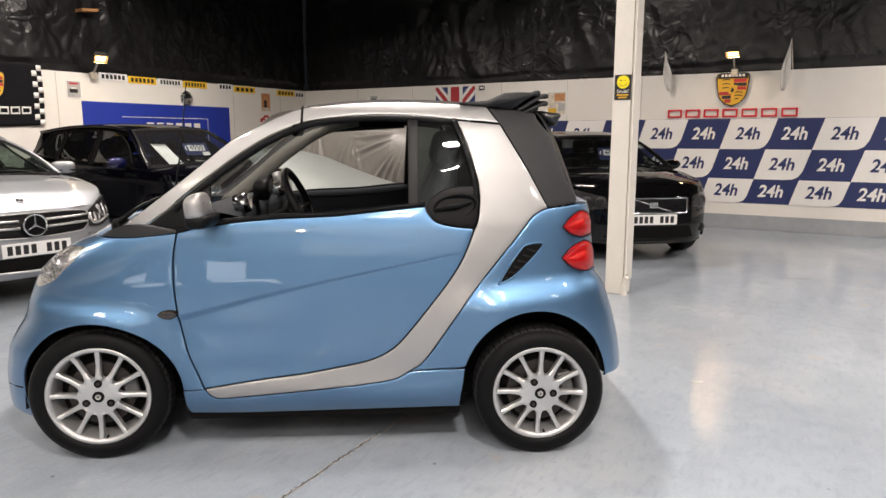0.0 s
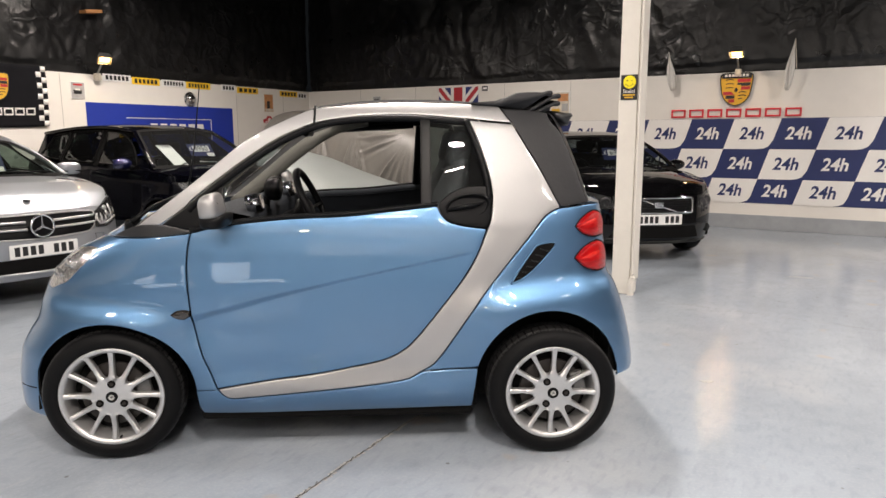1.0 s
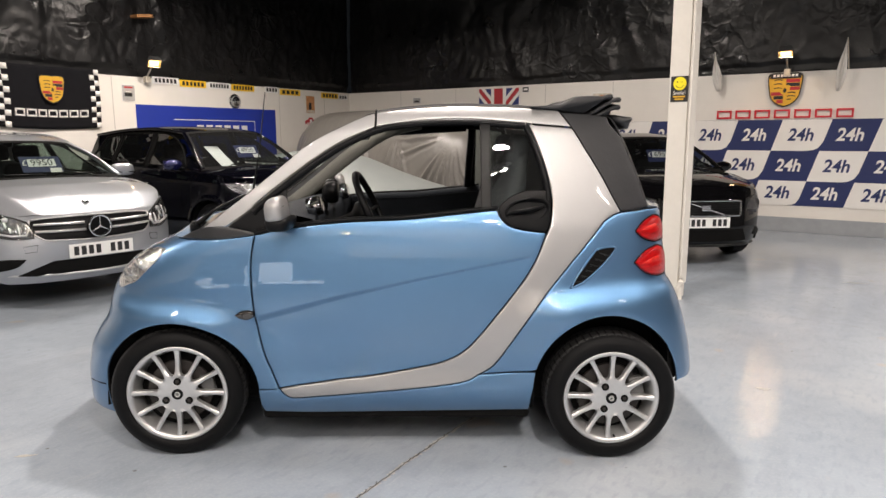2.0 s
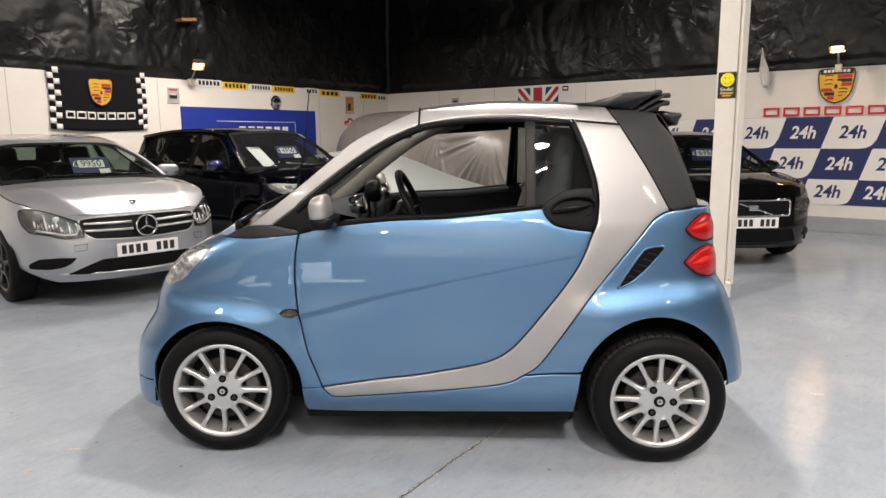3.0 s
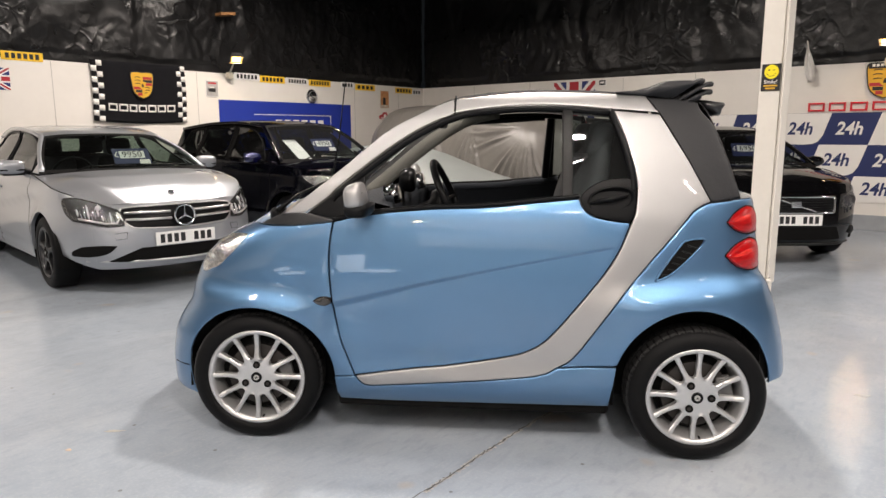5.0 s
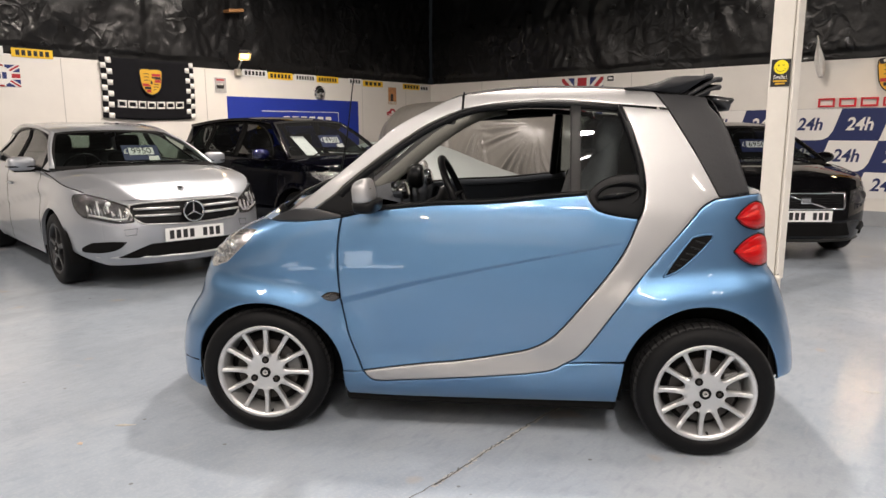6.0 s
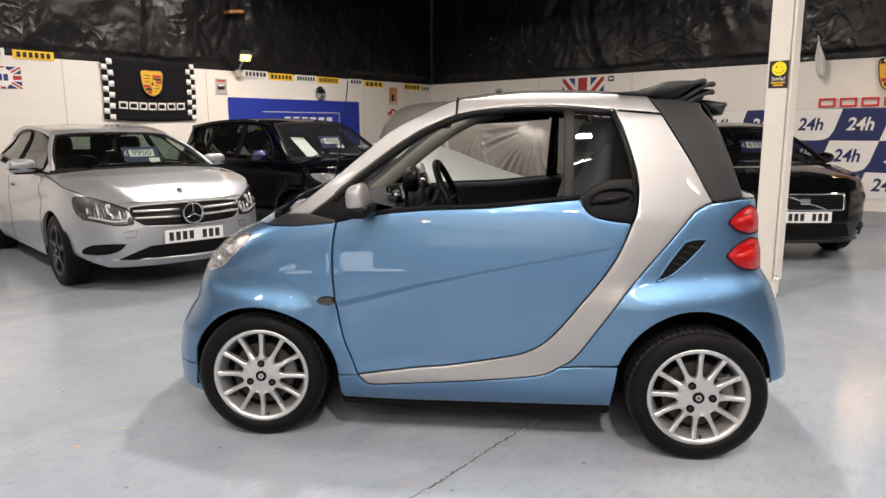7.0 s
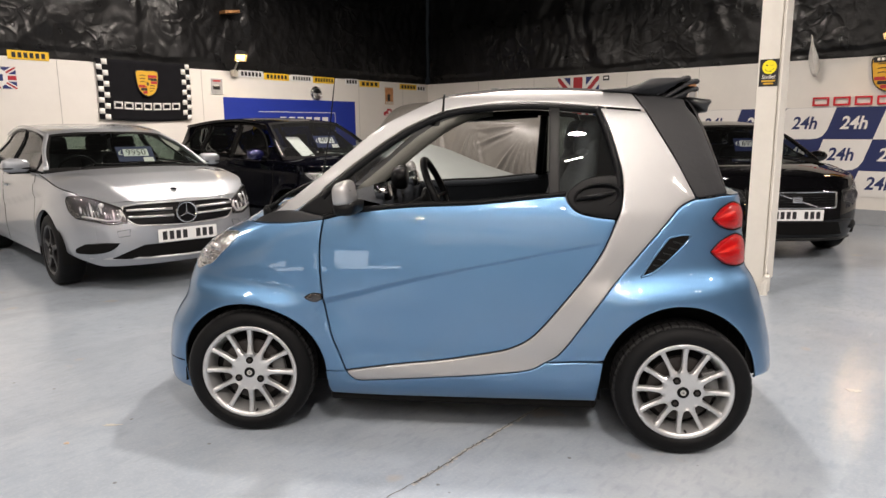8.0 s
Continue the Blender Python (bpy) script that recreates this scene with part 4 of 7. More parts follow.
        part("mirror_cap", bm, M_SILVER, mir, "silver mirror shell", smooth=True)
        part("mirror_glass", box(-0.413, -0.407, 0.05, 0.155, 1.056, 1.112, 0.002), M_CHROME, mir)
        # triangle between pillar and mirror
        tri = outline([(-0.69, 1.004), (-0.59, 1.074), (-0.561, 1.1), (-0.44, 1.19)], [(-0.44, 1.19), (-0.425, 1.01)], [(-0.425, 1.01), (-0.569, 0.98)], [(-0.569, 0.98), (-0.69, 1.004)])
        part("mirror_triangle", skin(tri, lift=-0.004, side=side, grid=0.03), M_TRIM, car, smooth=True)
        cowl = outline([(-0.91, 0.951), (-0.8, 0.998), (-0.69, 1.004), (-0.571, 0.98)], [(-0.571, 0.98), (-0.573, 0.972)], [(-0.573, 0.972), (-0.65, 0.962), (-0.738, 0.954), (-0.91, 0.951)])
        part("scuttle_corner", skin(cowl, lift=-0.002, side=side, gap=0.0), M_POD_GREY, car, smooth=True)
        part("bumper_seam", tube(on_side([(curve_at(NOSE, 0.31) + 0.012, 0.31), (-1.4, 0.312), (-1.34, 0.314), (-1.28, 0.316), (-1.25, 0.317)], side, 0.0), 0.003, 6), M_LINER, car)
        # wheel housings
        for ring in ([(arch_f[0][0], 0.2)] + arch_f + [(-1.238, 0.22)], [(1.222, 0.335)] + arch_r + [(0.612, 0.2)]):
            cx = -0.915 if ring[0][0] < 0 else 0.917
            rows = [[(cx + (x - cx) * k, side * (half_width(x, z) - 0.006 if y is None else y), 0.285 + (z - 0.285) * k) for x, z in ring] for k, y in ((1.0, None), (1.04, 0.68), (1.04, 0.42))]
            part("wheel_housing", loft(rows), M_LINER, car, smooth=True)
    # wheels
    wheel(car, "front_wheel", -0.9335, 0.652, 0.2835, 0.155, -1, steer=5, twist=0.05)
    wheel(car, "front_wheel", -0.9335, 0.652, 0.2835, 0.155, 1, steer=6)
    wheel(car, "rear_wheel", 0.9335, 0.688, 0.278, 0.175, -1, twist=0.06, rim=0.204, turn=0.76)
    wheel(car, "rear_wheel", 0.9335, 0.688, 0.278, 0.175, 1, rim=0.204)
    # floor pan and bulkheads
    # pan and tray hang below the sill to block light under the car
    part("floor_pan", box(-0.58, 0.6, -0.67, 0.67, 0.145, 0.3, 0.02), M_LINER, car)
    part("undertray", box(-1.22, 1.2, -0.47, 0.47, 0.15, 0.7, 0.04), M_LINER, car)
    part("luggage_well", box(0.75, 1.08, -0.6, 0.6, 0.68, 1.02, 0.04), M_LINER, car)
    part("rear_carrier", box(1.1, 1.29, -0.44, 0.44, 0.34, 0.7, 0.03), M_LINER, car)
    part("bulkhead", box(-1.0, -0.6, -0.55, 0.55, 0.6, 0.9, 0.04), M_LINER, car)
    # bonnet, scuttle, windscreen, roof
    edge = [(x, max(0.0, half_width(x, 0.95)), 0.951 + 0.02 * ramp(-0.75, -0.56, x)) for x in (-1.0, -0.995, -0.985, -0.97, -0.94, -0.9, -0.86, -0.8, -0.7, -0.6)]
    part("bonnet", across(edge, 0.035), M_BLUE, car, smooth=True)
    edge = [(x, half_width(x, z) - 0.004, z) for x, z in ((-0.86, 0.952), (-0.82, 0.975), (-0.79, 0.996), (-0.76, 1.0))]
    part("scuttle", across(edge, 0.014, 0.1), M_POD_GREY, car, "dark grey plastic scuttle panel", smooth=True)
    edge = [(x, half_width(x, z) - 0.012, z) for x, z in pillar_top[:1] + [(-0.69, 1.075)] + pillar_top[1:]]
    screen = part("windscreen", across(edge, 0.0, 0.06), M_GLASS_TINT, car, smooth=True)
    screen.visible_shadow = False
    edge = [(x, half_width(x, z) + 0.002, z) for x, z in spline(rail_top[:-1] + [(0.715, 1.487)], 4)]
    part("roof_panel", across(edge, 0.03), M_SOFT, car, "black fabric roof panel", smooth=True)
    edge = [(x, half_width(x, z) + 0.0, z) for x, z in ((-0.1, 1.47), (-0.068, 1.481), (-0.03, 1.486))]
    part("windscreen_header", across(edge, 0.01, 0.06), M_SILVER, car, smooth=True)
    edge = [(x, half_width(x, z) - 0.002, z) for x, z in spline([(0.72, 1.483), (0.843, 1.475), (0.934, 1.463), (0.989, 1.373), (1.052, 1.216), (1.098, 1.078)], 4)]
    part("hood_back", across(edge, 0.0, -0.1), M_SOFT, car, "black fabric hood back", smooth=True)
    edge = [(x, half_width(x, 1.07), 1.074) for x in (1.0, 1.06, 1.1, 1.14, 1.17, 1.19, 1.203)]
    part("tail_shelf", across(edge, 0.012), M_BLUE, car, smooth=True)
    # clips at the pillar joint
    for side in (-1, 1):
        part("roof_joint", tube(on_side([(-0.069, 1.418), (-0.068, 1.45), (-0.067, 1.484), (-0.067, 1.49)], side, 0.0035), 0.0045, 6), M_TRIM, car)
    # folded hood stack: fabric folds across the car
    fold = new("folded_hood")
    fold.parent = car
    tagged(fold, "black fabric hood folded in layers")
    def draped(prof, wide, k):
        rows = []
        for i in range(17):
            u = -1 + i / 8
            rows.append([(x + 0.008 * math.sin(3 * u + 2 * k) * ramp(0.75, 0.95, x), u * wide, z + (0.004 * math.sin(5 * u + k) - 0.01 * abs(u) ** 6) * ramp(0.65, 0.9, x)) for x, z in prof])
        bm = loft(rows, True)
        bmesh.ops.holes_fill(bm, edges=[e for e in bm.edges if len(e.link_faces) == 1], sides=0)
        return bm

    def band(line, thick, bulge):
        """A strip of cloth along a line with a rolled end."""
        line = [Vector(p) for p in spline(line, 5)]
        up, down = [], []
        for i, p in enumerate(line):
            d = (line[min(i + 1, len(line) - 1)] - line[max(0, i - 1)]).normalized()
            nrm, f = Vector((-d.y, d.x)), i / (len(line) - 1)
            t = thick * (0.5 + 0.5 * ramp(0, 0.2, f)) + bulge * ramp(0.75, 0.95, f)
            up.append(p + nrm * t)
            down.append(p - nrm * t)
        d = (line[-1] - line[-2]).normalized()
        cap = [line[-1] + d * (thick + bulge) * math.cos(a) + Vector((-d.y, d.x)) * (thick + bulge) * math.sin(a) for a in (0.9, 0.0, -0.9)]
        return [tuple(p) for p in up + cap + down[::-1]]

    part("hood_fold", draped([(0.6, 1.503), (0.66, 1.508), (0.727, 1.514), (0.765, 1.532), (0.806, 1.55), (0.86, 1.553), (0.918, 1.553), (0.924, 1.546), (0.9, 1.53), (0.86, 1.508), (0.81, 1.482), (0.726, 1.49), (0.62, 1.496)], 0.53, 0), M_SOFT, fold, smooth=True)
    for k, line in enumerate(([(0.82, 1.482), (0.855, 1.505), (0.89, 1.527), (0.925, 1.547), (0.95, 1.552)], [(0.85, 1.477), (0.885, 1.5), (0.92, 1.523), (0.95, 1.539), (0.973, 1.543)],
                              [(0.875, 1.474), (0.91, 1.488), (0.945, 1.505), (0.978, 1.515)], [(0.86, 1.466), (0.89, 1.474), (0.92, 1.484), (0.945, 1.494)])):
        part("hood_fold", draped(band(line, 0.0065, 0.0045), 0.525 - 0.005 * k, k + 1), M_SOFT, fold, smooth=True)
    part("hood_fold", draped([(0.62, 1.5), (0.72, 1.5), (0.8, 1.5), (0.85, 1.5), (0.9, 1.48), (0.92, 1.466), (0.8, 1.47)], 0.5, 5), M_SOFT, fold, smooth=True)
    # brake lamp housing on the hood
    prof = ((0.93, 1.475), (0.97, 1.472), (1.005, 1.466), (1.036, 1.463), (1.042, 1.452), (1.03, 1.435), (1.022, 1.408), (0.995, 1.412), (0.968, 1.432), (0.93, 1.45))
    rows = [[(1.025 + (x - 1.0) * k, u * 0.46, 1.44 + (z - 1.44) * k) for x, z in prof] for u, k in ((-1, 0.6), (-0.97, 0.9), (-0.9, 1), (0.9, 1), (0.97, 0.9), (1, 0.6))]
    bm = loft(rows, True)
    bmesh.ops.holes_fill(bm, edges=[e for e in bm.edges if len(e.link_faces) == 1], sides=0)
    part("high_brake_light", bm, M_POD_GREY, car, "grey high-level brake lamp housing", smooth=True)
    # inside: dashboard, wheel, seats
    rows = []
    for i in range(13):
        u = -1 + i / 6
        rows.append([(x + 0.03 * abs(u) ** 3, u * 0.62, z) for x, z in ((-0.82, 0.88), (-0.8, 0.95), (-0.7, 1.0), (-0.56, 1.035), (-0.44, 1.045), (-0.37, 1.03), (-0.36, 0.99), (-0.38, 0.88), (-0.44, 0.6), (-0.7, 0.5))])
    dash = part("dashboard", loft(rows, True), M_DASH, car, "dark grey dashboard", smooth=True)
    for y in (-0.1, 0.12):
        bm = lathe([(0.0, 0.03), (0.05, 0.03), (0.06, 0.02), (0.064, 0.0), (0.06, -0.03), (0.04, -0.055), (0.0, -0.06)], 24, "X")
        part("dial_pod", moved(bm, pose(-0.349 - 0.16 * y, y, 1.102) @ Matrix.Scale(0.88, 4)), M_TRIM, dash, "round black dial pod", smooth=True)
        part("pod_stalk", tube([(-0.4 - 0.16 * y, y, 1.0), (-0.385 - 0.16 * y, y, 1.1)], 0.018, 8), M_TRIM, dash)
    for y in (-0.54, 0.54):
        bm = lathe([(0.027, 0.032), (0.036, 0.034), (0.043, 0.026), (0.046, 0.01), (0.046, -0.03)], 24, "X")
        part("air_vent", moved(bm, pose(-0.362, y * 0.8, 1.064, 0, -15, 0)), M_CHROME, dash, "chrome-ringed air vent", smooth=True)
        part("vent_core", moved(lathe([(0.0, 0.016), (0.034, 0.018), (0.036, 0.0)], 20, "X"), pose(-0.362, y * 0.8, 1.064, 0, -15, 0)), M_TRIM, dash)
    wheel_m = pose(-0.115, -0.3, 1.034, 0, -24, 0)
    ring = [(0.0, 0.185 * math.cos(a), 0.185 * math.sin(a)) for a in (2 * math.pi * i / 36 for i in range(37))]
    sw = part("steering_wheel", moved(tube(ring, 0.0165, 10), wheel_m), M_TRIM, car, "black three-spoke steering wheel", smooth=True)
    for a in (0, 180, 270):
        c, s = math.cos(radians(a)), math.sin(radians(a))
        part("steering_spoke", moved(tube([(-0.03, 0.04 * c, 0.04 * s), (-0.012, 0.11 * c, 0.11 * s), (0, 0.18 * c, 0.18 * s)], 0.016, 8, flat=0.5), wheel_m), M_TRIM_GREY, sw, smooth=True)
    part("steering_boss", moved(lathe([(0.0, -0.008), (0.05, -0.012), (0.066, -0.03), (0.066, -0.06), (0.035, -0.09), (0.03, -0.28), (0, -0.28)], 24, "X"), wheel_m), M_TRIM, sw, smooth=True)
    for y in (-0.34, 0.34):
        seat = part("seat_cushion", box(-0.12, 0.4, y - 0.24, y + 0.24, 0.5, 0.66, 0.06, segments=4), M_SEAT, car, "dark fabric bucket seat", smooth=True)
        rows = []
        for f in (0, 0.12, 0.3, 0.5, 0.68, 0.8, 0.88, 0.95, 1.0):
            z = 0.6 + 0.78 * f
            x = 0.36 + 0.24 * f
            hw = 0.25 * (1 - 0.12 * f) if f < 0.7 else 0.25 * 0.92 * (1 - ((f - 0.7) / 0.3) ** 2 * 0.45) - 0.075 * ramp(0.66, 0.76, f)
            if f == 1.0:
                hw = 0.06
            th = 0.075 if f < 0.7 else 0.06 * math.sqrt(max(0.04, 1 - ((f - 0.7) / 0.31) ** 2))
            rows.append([(x + th * math.cos(a) * (1.0 + 0.1 * math.sin(a) ** 2), y + hw * math.copysign(abs(math.sin(a)) ** 0.7, math.sin(a)), z + 0.02 * math.cos(a)) for a in (2 * math.pi * i / 24 for i in range(24))])
        bm = loft(rows, True)
        bmesh.ops.holes_fill(bm, edges=[e for e in bm.edges if len(e.link_faces) == 1], sides=0)
        part("seat_back", bm, M_SEAT, seat, smooth=True)
        part("head_cushion", moved(box(-0.05, 0.05, -0.115, 0.115, -0.09, 0.09, 0.045, segments=4), pose(0.56, y, 1.3, 0, 14, 0)), M_SEAT, seat, smooth=True)
    # wipers, aerial, rear-view mirror, badge shape
    for y0, y1 in ((-0.55, 0.0), (0.0, 0.5)):
        blade = tube([(-0.86, y0, 1.0), (-0.8, y0 + 0.1, 1.06), (-0.74, y0 + 0.32, 1.1), (-0.78, y1, 1.08)], [0.012, 0.007, 0.005, 0.004], 6)
        part("wiper", blade, M_TRIM, car, smooth=True)
    part("wiper_pod", moved(lathe([(0.0, 0.02), (0.03, 0.016), (0.04, 0.0), (0.04, -0.03)], 16, "Z"), pose(-0.87, -0.5, 0.99)), M_TRIM, car, smooth=True)
    part("aerial", tube([(-0.6, -0.63, 1.075), (-0.55, -0.635, 1.32), (-0.515, -0.64, 1.56)], [0.0045, 0.003, 0.002], 6), M_TRIM, car, "thin black rod aerial", smooth=True)
    part("interior_mirror", box(-0.19, -0.16, -0.11, 0.11, 1.36, 1.42, 0.014), M_TRIM, car, smooth=True)
    part("grille", box(-1.445, -1.4, -0.35, 0.35, 0.3, 0.48, 0.02), M_TRIM, car)
    part("rear_number_plate", box(1.318, 1.33, -0.26, 0.26, 0.52, 0.63, 0.004), M_PLATE_YELLOW, car)
    part("exhaust", moved(lathe([(0.025, 0.06), (0.03, 0.06), (0.03, -0.1), (0.025, -0.1)], 16, "X"), pose(1.3, 0.0, 0.25)), M_CHROME, car, smooth=True)
    return car


cabriolet()


# ---- the parked cars ----
def shape(length, half, nose, tail, nf, nr, flare=0.0, axles=(), sculpt=None):
    """The plan of a car, nose at x = 0 and tail at -length: half width at (x, z), and the front and back at (y, z)."""
    front_from, rear_from = -0.9, -length + 0.8

    def width(x, z):
        w = curve_at(half, z)
        for a in axles:
            w += flare * ramp(0.55, 0.3, math.hypot(x - a, z - 0.3)) + 0.011 * ramp(0.425, 0.395, math.hypot(x - a, z - 0.3)) * ramp(-0.5, -0.62, x)
        w += sculpt(x, z) if sculpt else 0.0
        if x > front_from:
            t = min(1.0, (x - front_from) / (curve_at(nose, z) - front_from))
            w *= max(0.0, 1 - t ** nf) ** (1 / nf)
        elif x < rear_from:
            t = min(1.0, (x - rear_from) / (curve_at(tail, z) - rear_from))
            w *= max(0.0, 1 - t ** nr) ** (1 / nr)
        return w

    def front(y, z):
        return front_from + (curve_at(nose, z) - front_from) * max(0.0, 1 - min(1.0, abs(y) / curve_at(half, z)) ** nf) ** (1 / nf)

    def back(y, z):
        return rear_from + (curve_at(tail, z) - rear_from) * max(0.0, 1 - min(1.0, abs(y) / curve_at(half, z)) ** nr) ** (1 / nr)
    return width, front, back, (front_from, rear_from)


def face(ring, depth, lift=0.0, out=1, **more):
    """A panel on the front (out 1) or back (out -1) of a car; the outline is in (y, z)."""
    bm = skin(ring, width=lambda u, z: 100 + out * depth(u, z), lift=lift, side=1, **more)
    for v in bm.verts:
        y, x, z = v.co
        v.co = (out * (x - 100), y, z)
    return bm


def parked_car(name, m, label, paint, s, group="parked cars"):
    """A car from a table of its own measures. Returns the thing and its plan."""
    L, H, belt, cowl, ztop = s["length"], s["height"], s["belt"], s["cowl"], s["ztop"]
    axles = (-s["overhang"], -s["overhang"] - s["wheelbase"])
    width, front, back, _ = shape(L, s["half"], s["nose"], s["tail"], s["nf"], s["nr"], s.get("flare", 0.0), axles, s.get("sculpt"))
    car = thing(name, m, label, "car", group)
    r = s["wheel_r"]
    jf, jr = 0.5 ** (1 / s["nf"]), 0.5 ** (1 / s["nr"])
    fx = lambda z: -0.9 + (curve_at(s["nose"], z) + 0.9) * jf
    bx = lambda z: (-L + 0.8) + (curve_at(s["tail"], z) + L - 0.8) * jr
    wtop = curve_at(s["half"], ztop)
    arches = [arc(a, r - 0.01, r + 0.05, 4, 176, 16) for a in axles]
    zs = [0.22 + (ztop - 0.22) * i / 6 for i in range(7)]
    zr = [0.28 + (belt[-1][1] - 0.28) * i / 6 for i in range(7)]
    side_ring = outline([(fx(z), z) for z in zs], [(fx(ztop), ztop)] + s["wing"] + belt, [belt[-1], (bx(belt[-1][1]), belt[-1][1])], [(bx(z), z) for z in zr[::-1]],
                        [(bx(zr[0]), zr[0]), arches[1][-1]], arches[1][::-1], [arches[1][0], (axles[1] + r + 0.1, 0.2)], [(axles[1] + r + 0.1, 0.2), (axles[0] - r - 0.1, 0.2)],
                        [(axles[0] - r - 0.1, 0.2), arches[0][-1]], arches[0][::-1], [arches[0][0], (fx(zs[0]), zs[0])], step=0.03)
    rw, rz = s["roof_half"], s["roof_edge"]
    bz = lambda x: curve_at(sorted(belt), x)

    def green(x, z):
        """Half width of the window part."""
        zb, zt = bz(x), curve_at(sorted(rz), x)
        return width(x, zb) - 0.02 + (curve_at(sorted(rw), x) - width(x, zb) + 0.02) * ramp(-0.35, 1.0, (z - zb) / max(0.05, zt - zb)) * 1.0

    for side in (-1, 1):
        part("side_panel", skin(side_ring, width=width, side=side, gap=0, grid=0.035, deep=0.03), paint, car, smooth=True)
        for k, a in enumerate(axles):
            rows = [[(a + (r + 0.06) * math.cos(t), side * y, r + (r + 0.06) * math.sin(t)) for t in (math.pi * (-0.08 + 1.16 * i / 16) for i in range(17))] for y in (s["track"] / 2 + 0.1, 0.5)]
            part("wheel_housing", loft(rows), M_LINER, car, smooth=True)
            wheel(car, "front_wheel" if k == 0 else "rear_wheel", a, s["track"] / 2, r, s["tyre"], side, spokes=s["spokes"], rim=s["rim"], paint=s["rim_paint"], bolts=5, tread=0, spoke_w=s["spoke_w"], hub=0.06)
        for pts in s["windows"]:
            ob = part("side_window", skin(outline(*pts), width=green, lift=-0.004, side=side, gap=0, roll=0, deep=0.004, grid=0.08), s.get("glass", M_GLASS_TINT), car, smooth=True)
            ob.visible_shadow = False
            edge = [tuple(p) for p in outline(*pts)[::2]]
            part("window_trim", tube([(x, side * green(x, z), z) for x, z in edge + edge[:1]], 0.011, 6), s.get("trim", M_TRIM), car, smooth=True)
        # posts between the windows and the strip above them
        for fore, aft in zip(s["windows"], s["windows"][1:]):
            x0, x1 = min(p[0] for run in fore for p in run) + 0.015, max(p[0] for run in aft for p in run) - 0.015
            post = [(x0, curve_at(sorted(rz), x0) - 0.02), (x1, curve_at(sorted(rz), x1) - 0.02), (x1, bz(x1) + 0.005), (x0, bz(x0) + 0.005)]
            part("window_post", skin(outline(*(post[i:i + 2] for i in range(3)), [post[3], post[0]]), width=green, lift=-0.008, side=side, gap=0, grid=0.05, deep=0.02), M_LINER, car, smooth=True)
        over = [(x, z - 0.005) for x, z in rz]
        under = [(x, z - 0.085) for x, z in rz[::-1]]
        part("window_header", skin(outline(over, [over[-1], under[0]], under, [under[-1], over[0]]), width=green, lift=-0.012, side=side, gap=0, grid=0.05, deep=0.01), M_LINER, car, smooth=True)
        for ring_pts in s["pillars"]:
            part("pillar", skin(outline(*ring_pts), width=green, side=side, gap=0, grid=0.05, deep=0.02), s.get("pillar_paint", paint), car, smooth=True)
        rail = spline([(x, side * (curve_at(sorted(rw), x) - 0.005), z - 0.012) for x, z in rz], 3)
        a_foot = (cowl[0] - 0.02, side * (green(cowl[0], cowl[1]) + 0.0), cowl[1] + 0.005)
        mid = Vector(a_foot).lerp(Vector(rail[0]), 0.55) + Vector((0, side * 0.012, 0.022))
        part("roof_rail", tube(spline([a_foot, tuple(mid), tuple(rail[0])], 5)[:-1] + rail, 0.03, 10, flat=0.8), s.get("rail_paint", paint), car, smooth=True)
        # door mirror
        mx, my, mz = s["mirror"]
        bm = bmesh.new()
        bmesh.ops.create_uvsphere(bm, u_segments=20, v_segments=12, radius=1)
        for v in bm.verts:
            c = v.co.copy()
            q = [math.copysign(abs(e) ** s.get("mirror_round", 1.0), e) for e in c]
            v.co = (q[0] * (0.085 if c.x > 0 else 0.03), q[1] * 0.115, q[2] * 0.066)
        mi = part("door_mirror", moved(bm, pose(mx, side * (my + 0.1), mz)), s.get("mirror_paint", paint), car, smooth=True)
        part("mirror_foot", tube([(mx - 0.01, side * (my - 0.06), mz - 0.06), (mx - 0.01, side * (my + 0.03), mz - 0.04)], 0.025, 8), M_TRIM, mi, smooth=True)
        part("mirror_glass", moved(box(-0.036, -0.03, -0.09, 0.09, -0.05, 0.05, 0.002), pose(mx, side * (my + 0.1), mz)), M_CHROME, mi)
        for dx in s["handles"]:
            part("door_handle", tube([(dx, side * (width(dx, 0.82) + 0.01), 0.82), (dx - 0.06, side * (width(dx, 0.82) + 0.03), 0.825), (dx - 0.2, side * (width(dx, 0.82) + 0.012), 0.825)], 0.012, 8), s.get("handle_paint", paint), car, smooth=True)
        for dx in s["doors"]:
            part("door_gap", tube([(dx, side * (width(dx, z) - 0.001), z) for z in (0.24 + (bz(dx) - 0.25) * i / 24 for i in range(25))], 0.0035, 6), M_LINER, car)
    # front and back faces
    lim = [curve_at(s["half"], z) * jf for z in zs]
    ring = outline([(-w, z) for w, z in zip(lim, zs)], [(-wtop * jf, ztop), (wtop * jf, ztop)], [(w, z) for w, z in zip(lim[::-1], zs[::-1])], [(lim[0], zs[0]), (-lim[0], zs[0])], step=0.04)
    part("front_bumper", face(ring, front, gap=0, grid=0.05, deep=0.03), paint, car, smooth=True)
    lim = [curve_at(s["half"], z) * jr for z in zr]
    ring = outline([(-w, z) for w, z in zip(lim, zr)], [(-lim[-1], zr[-1]), (lim[-1], zr[-1])], [(w, z) for w, z in zip(lim[::-1], zr[::-1])], [(lim[0], zr[0]), (-lim[0], zr[0])], step=0.05)
    part("tailgate", face(ring, back, out=-1, gap=0, grid=0.08, deep=0.03), paint, car, smooth=True)
    # bonnet
    wing = [(fx(ztop), ztop)] + s["wing"] + [belt[0]]
    rows = []
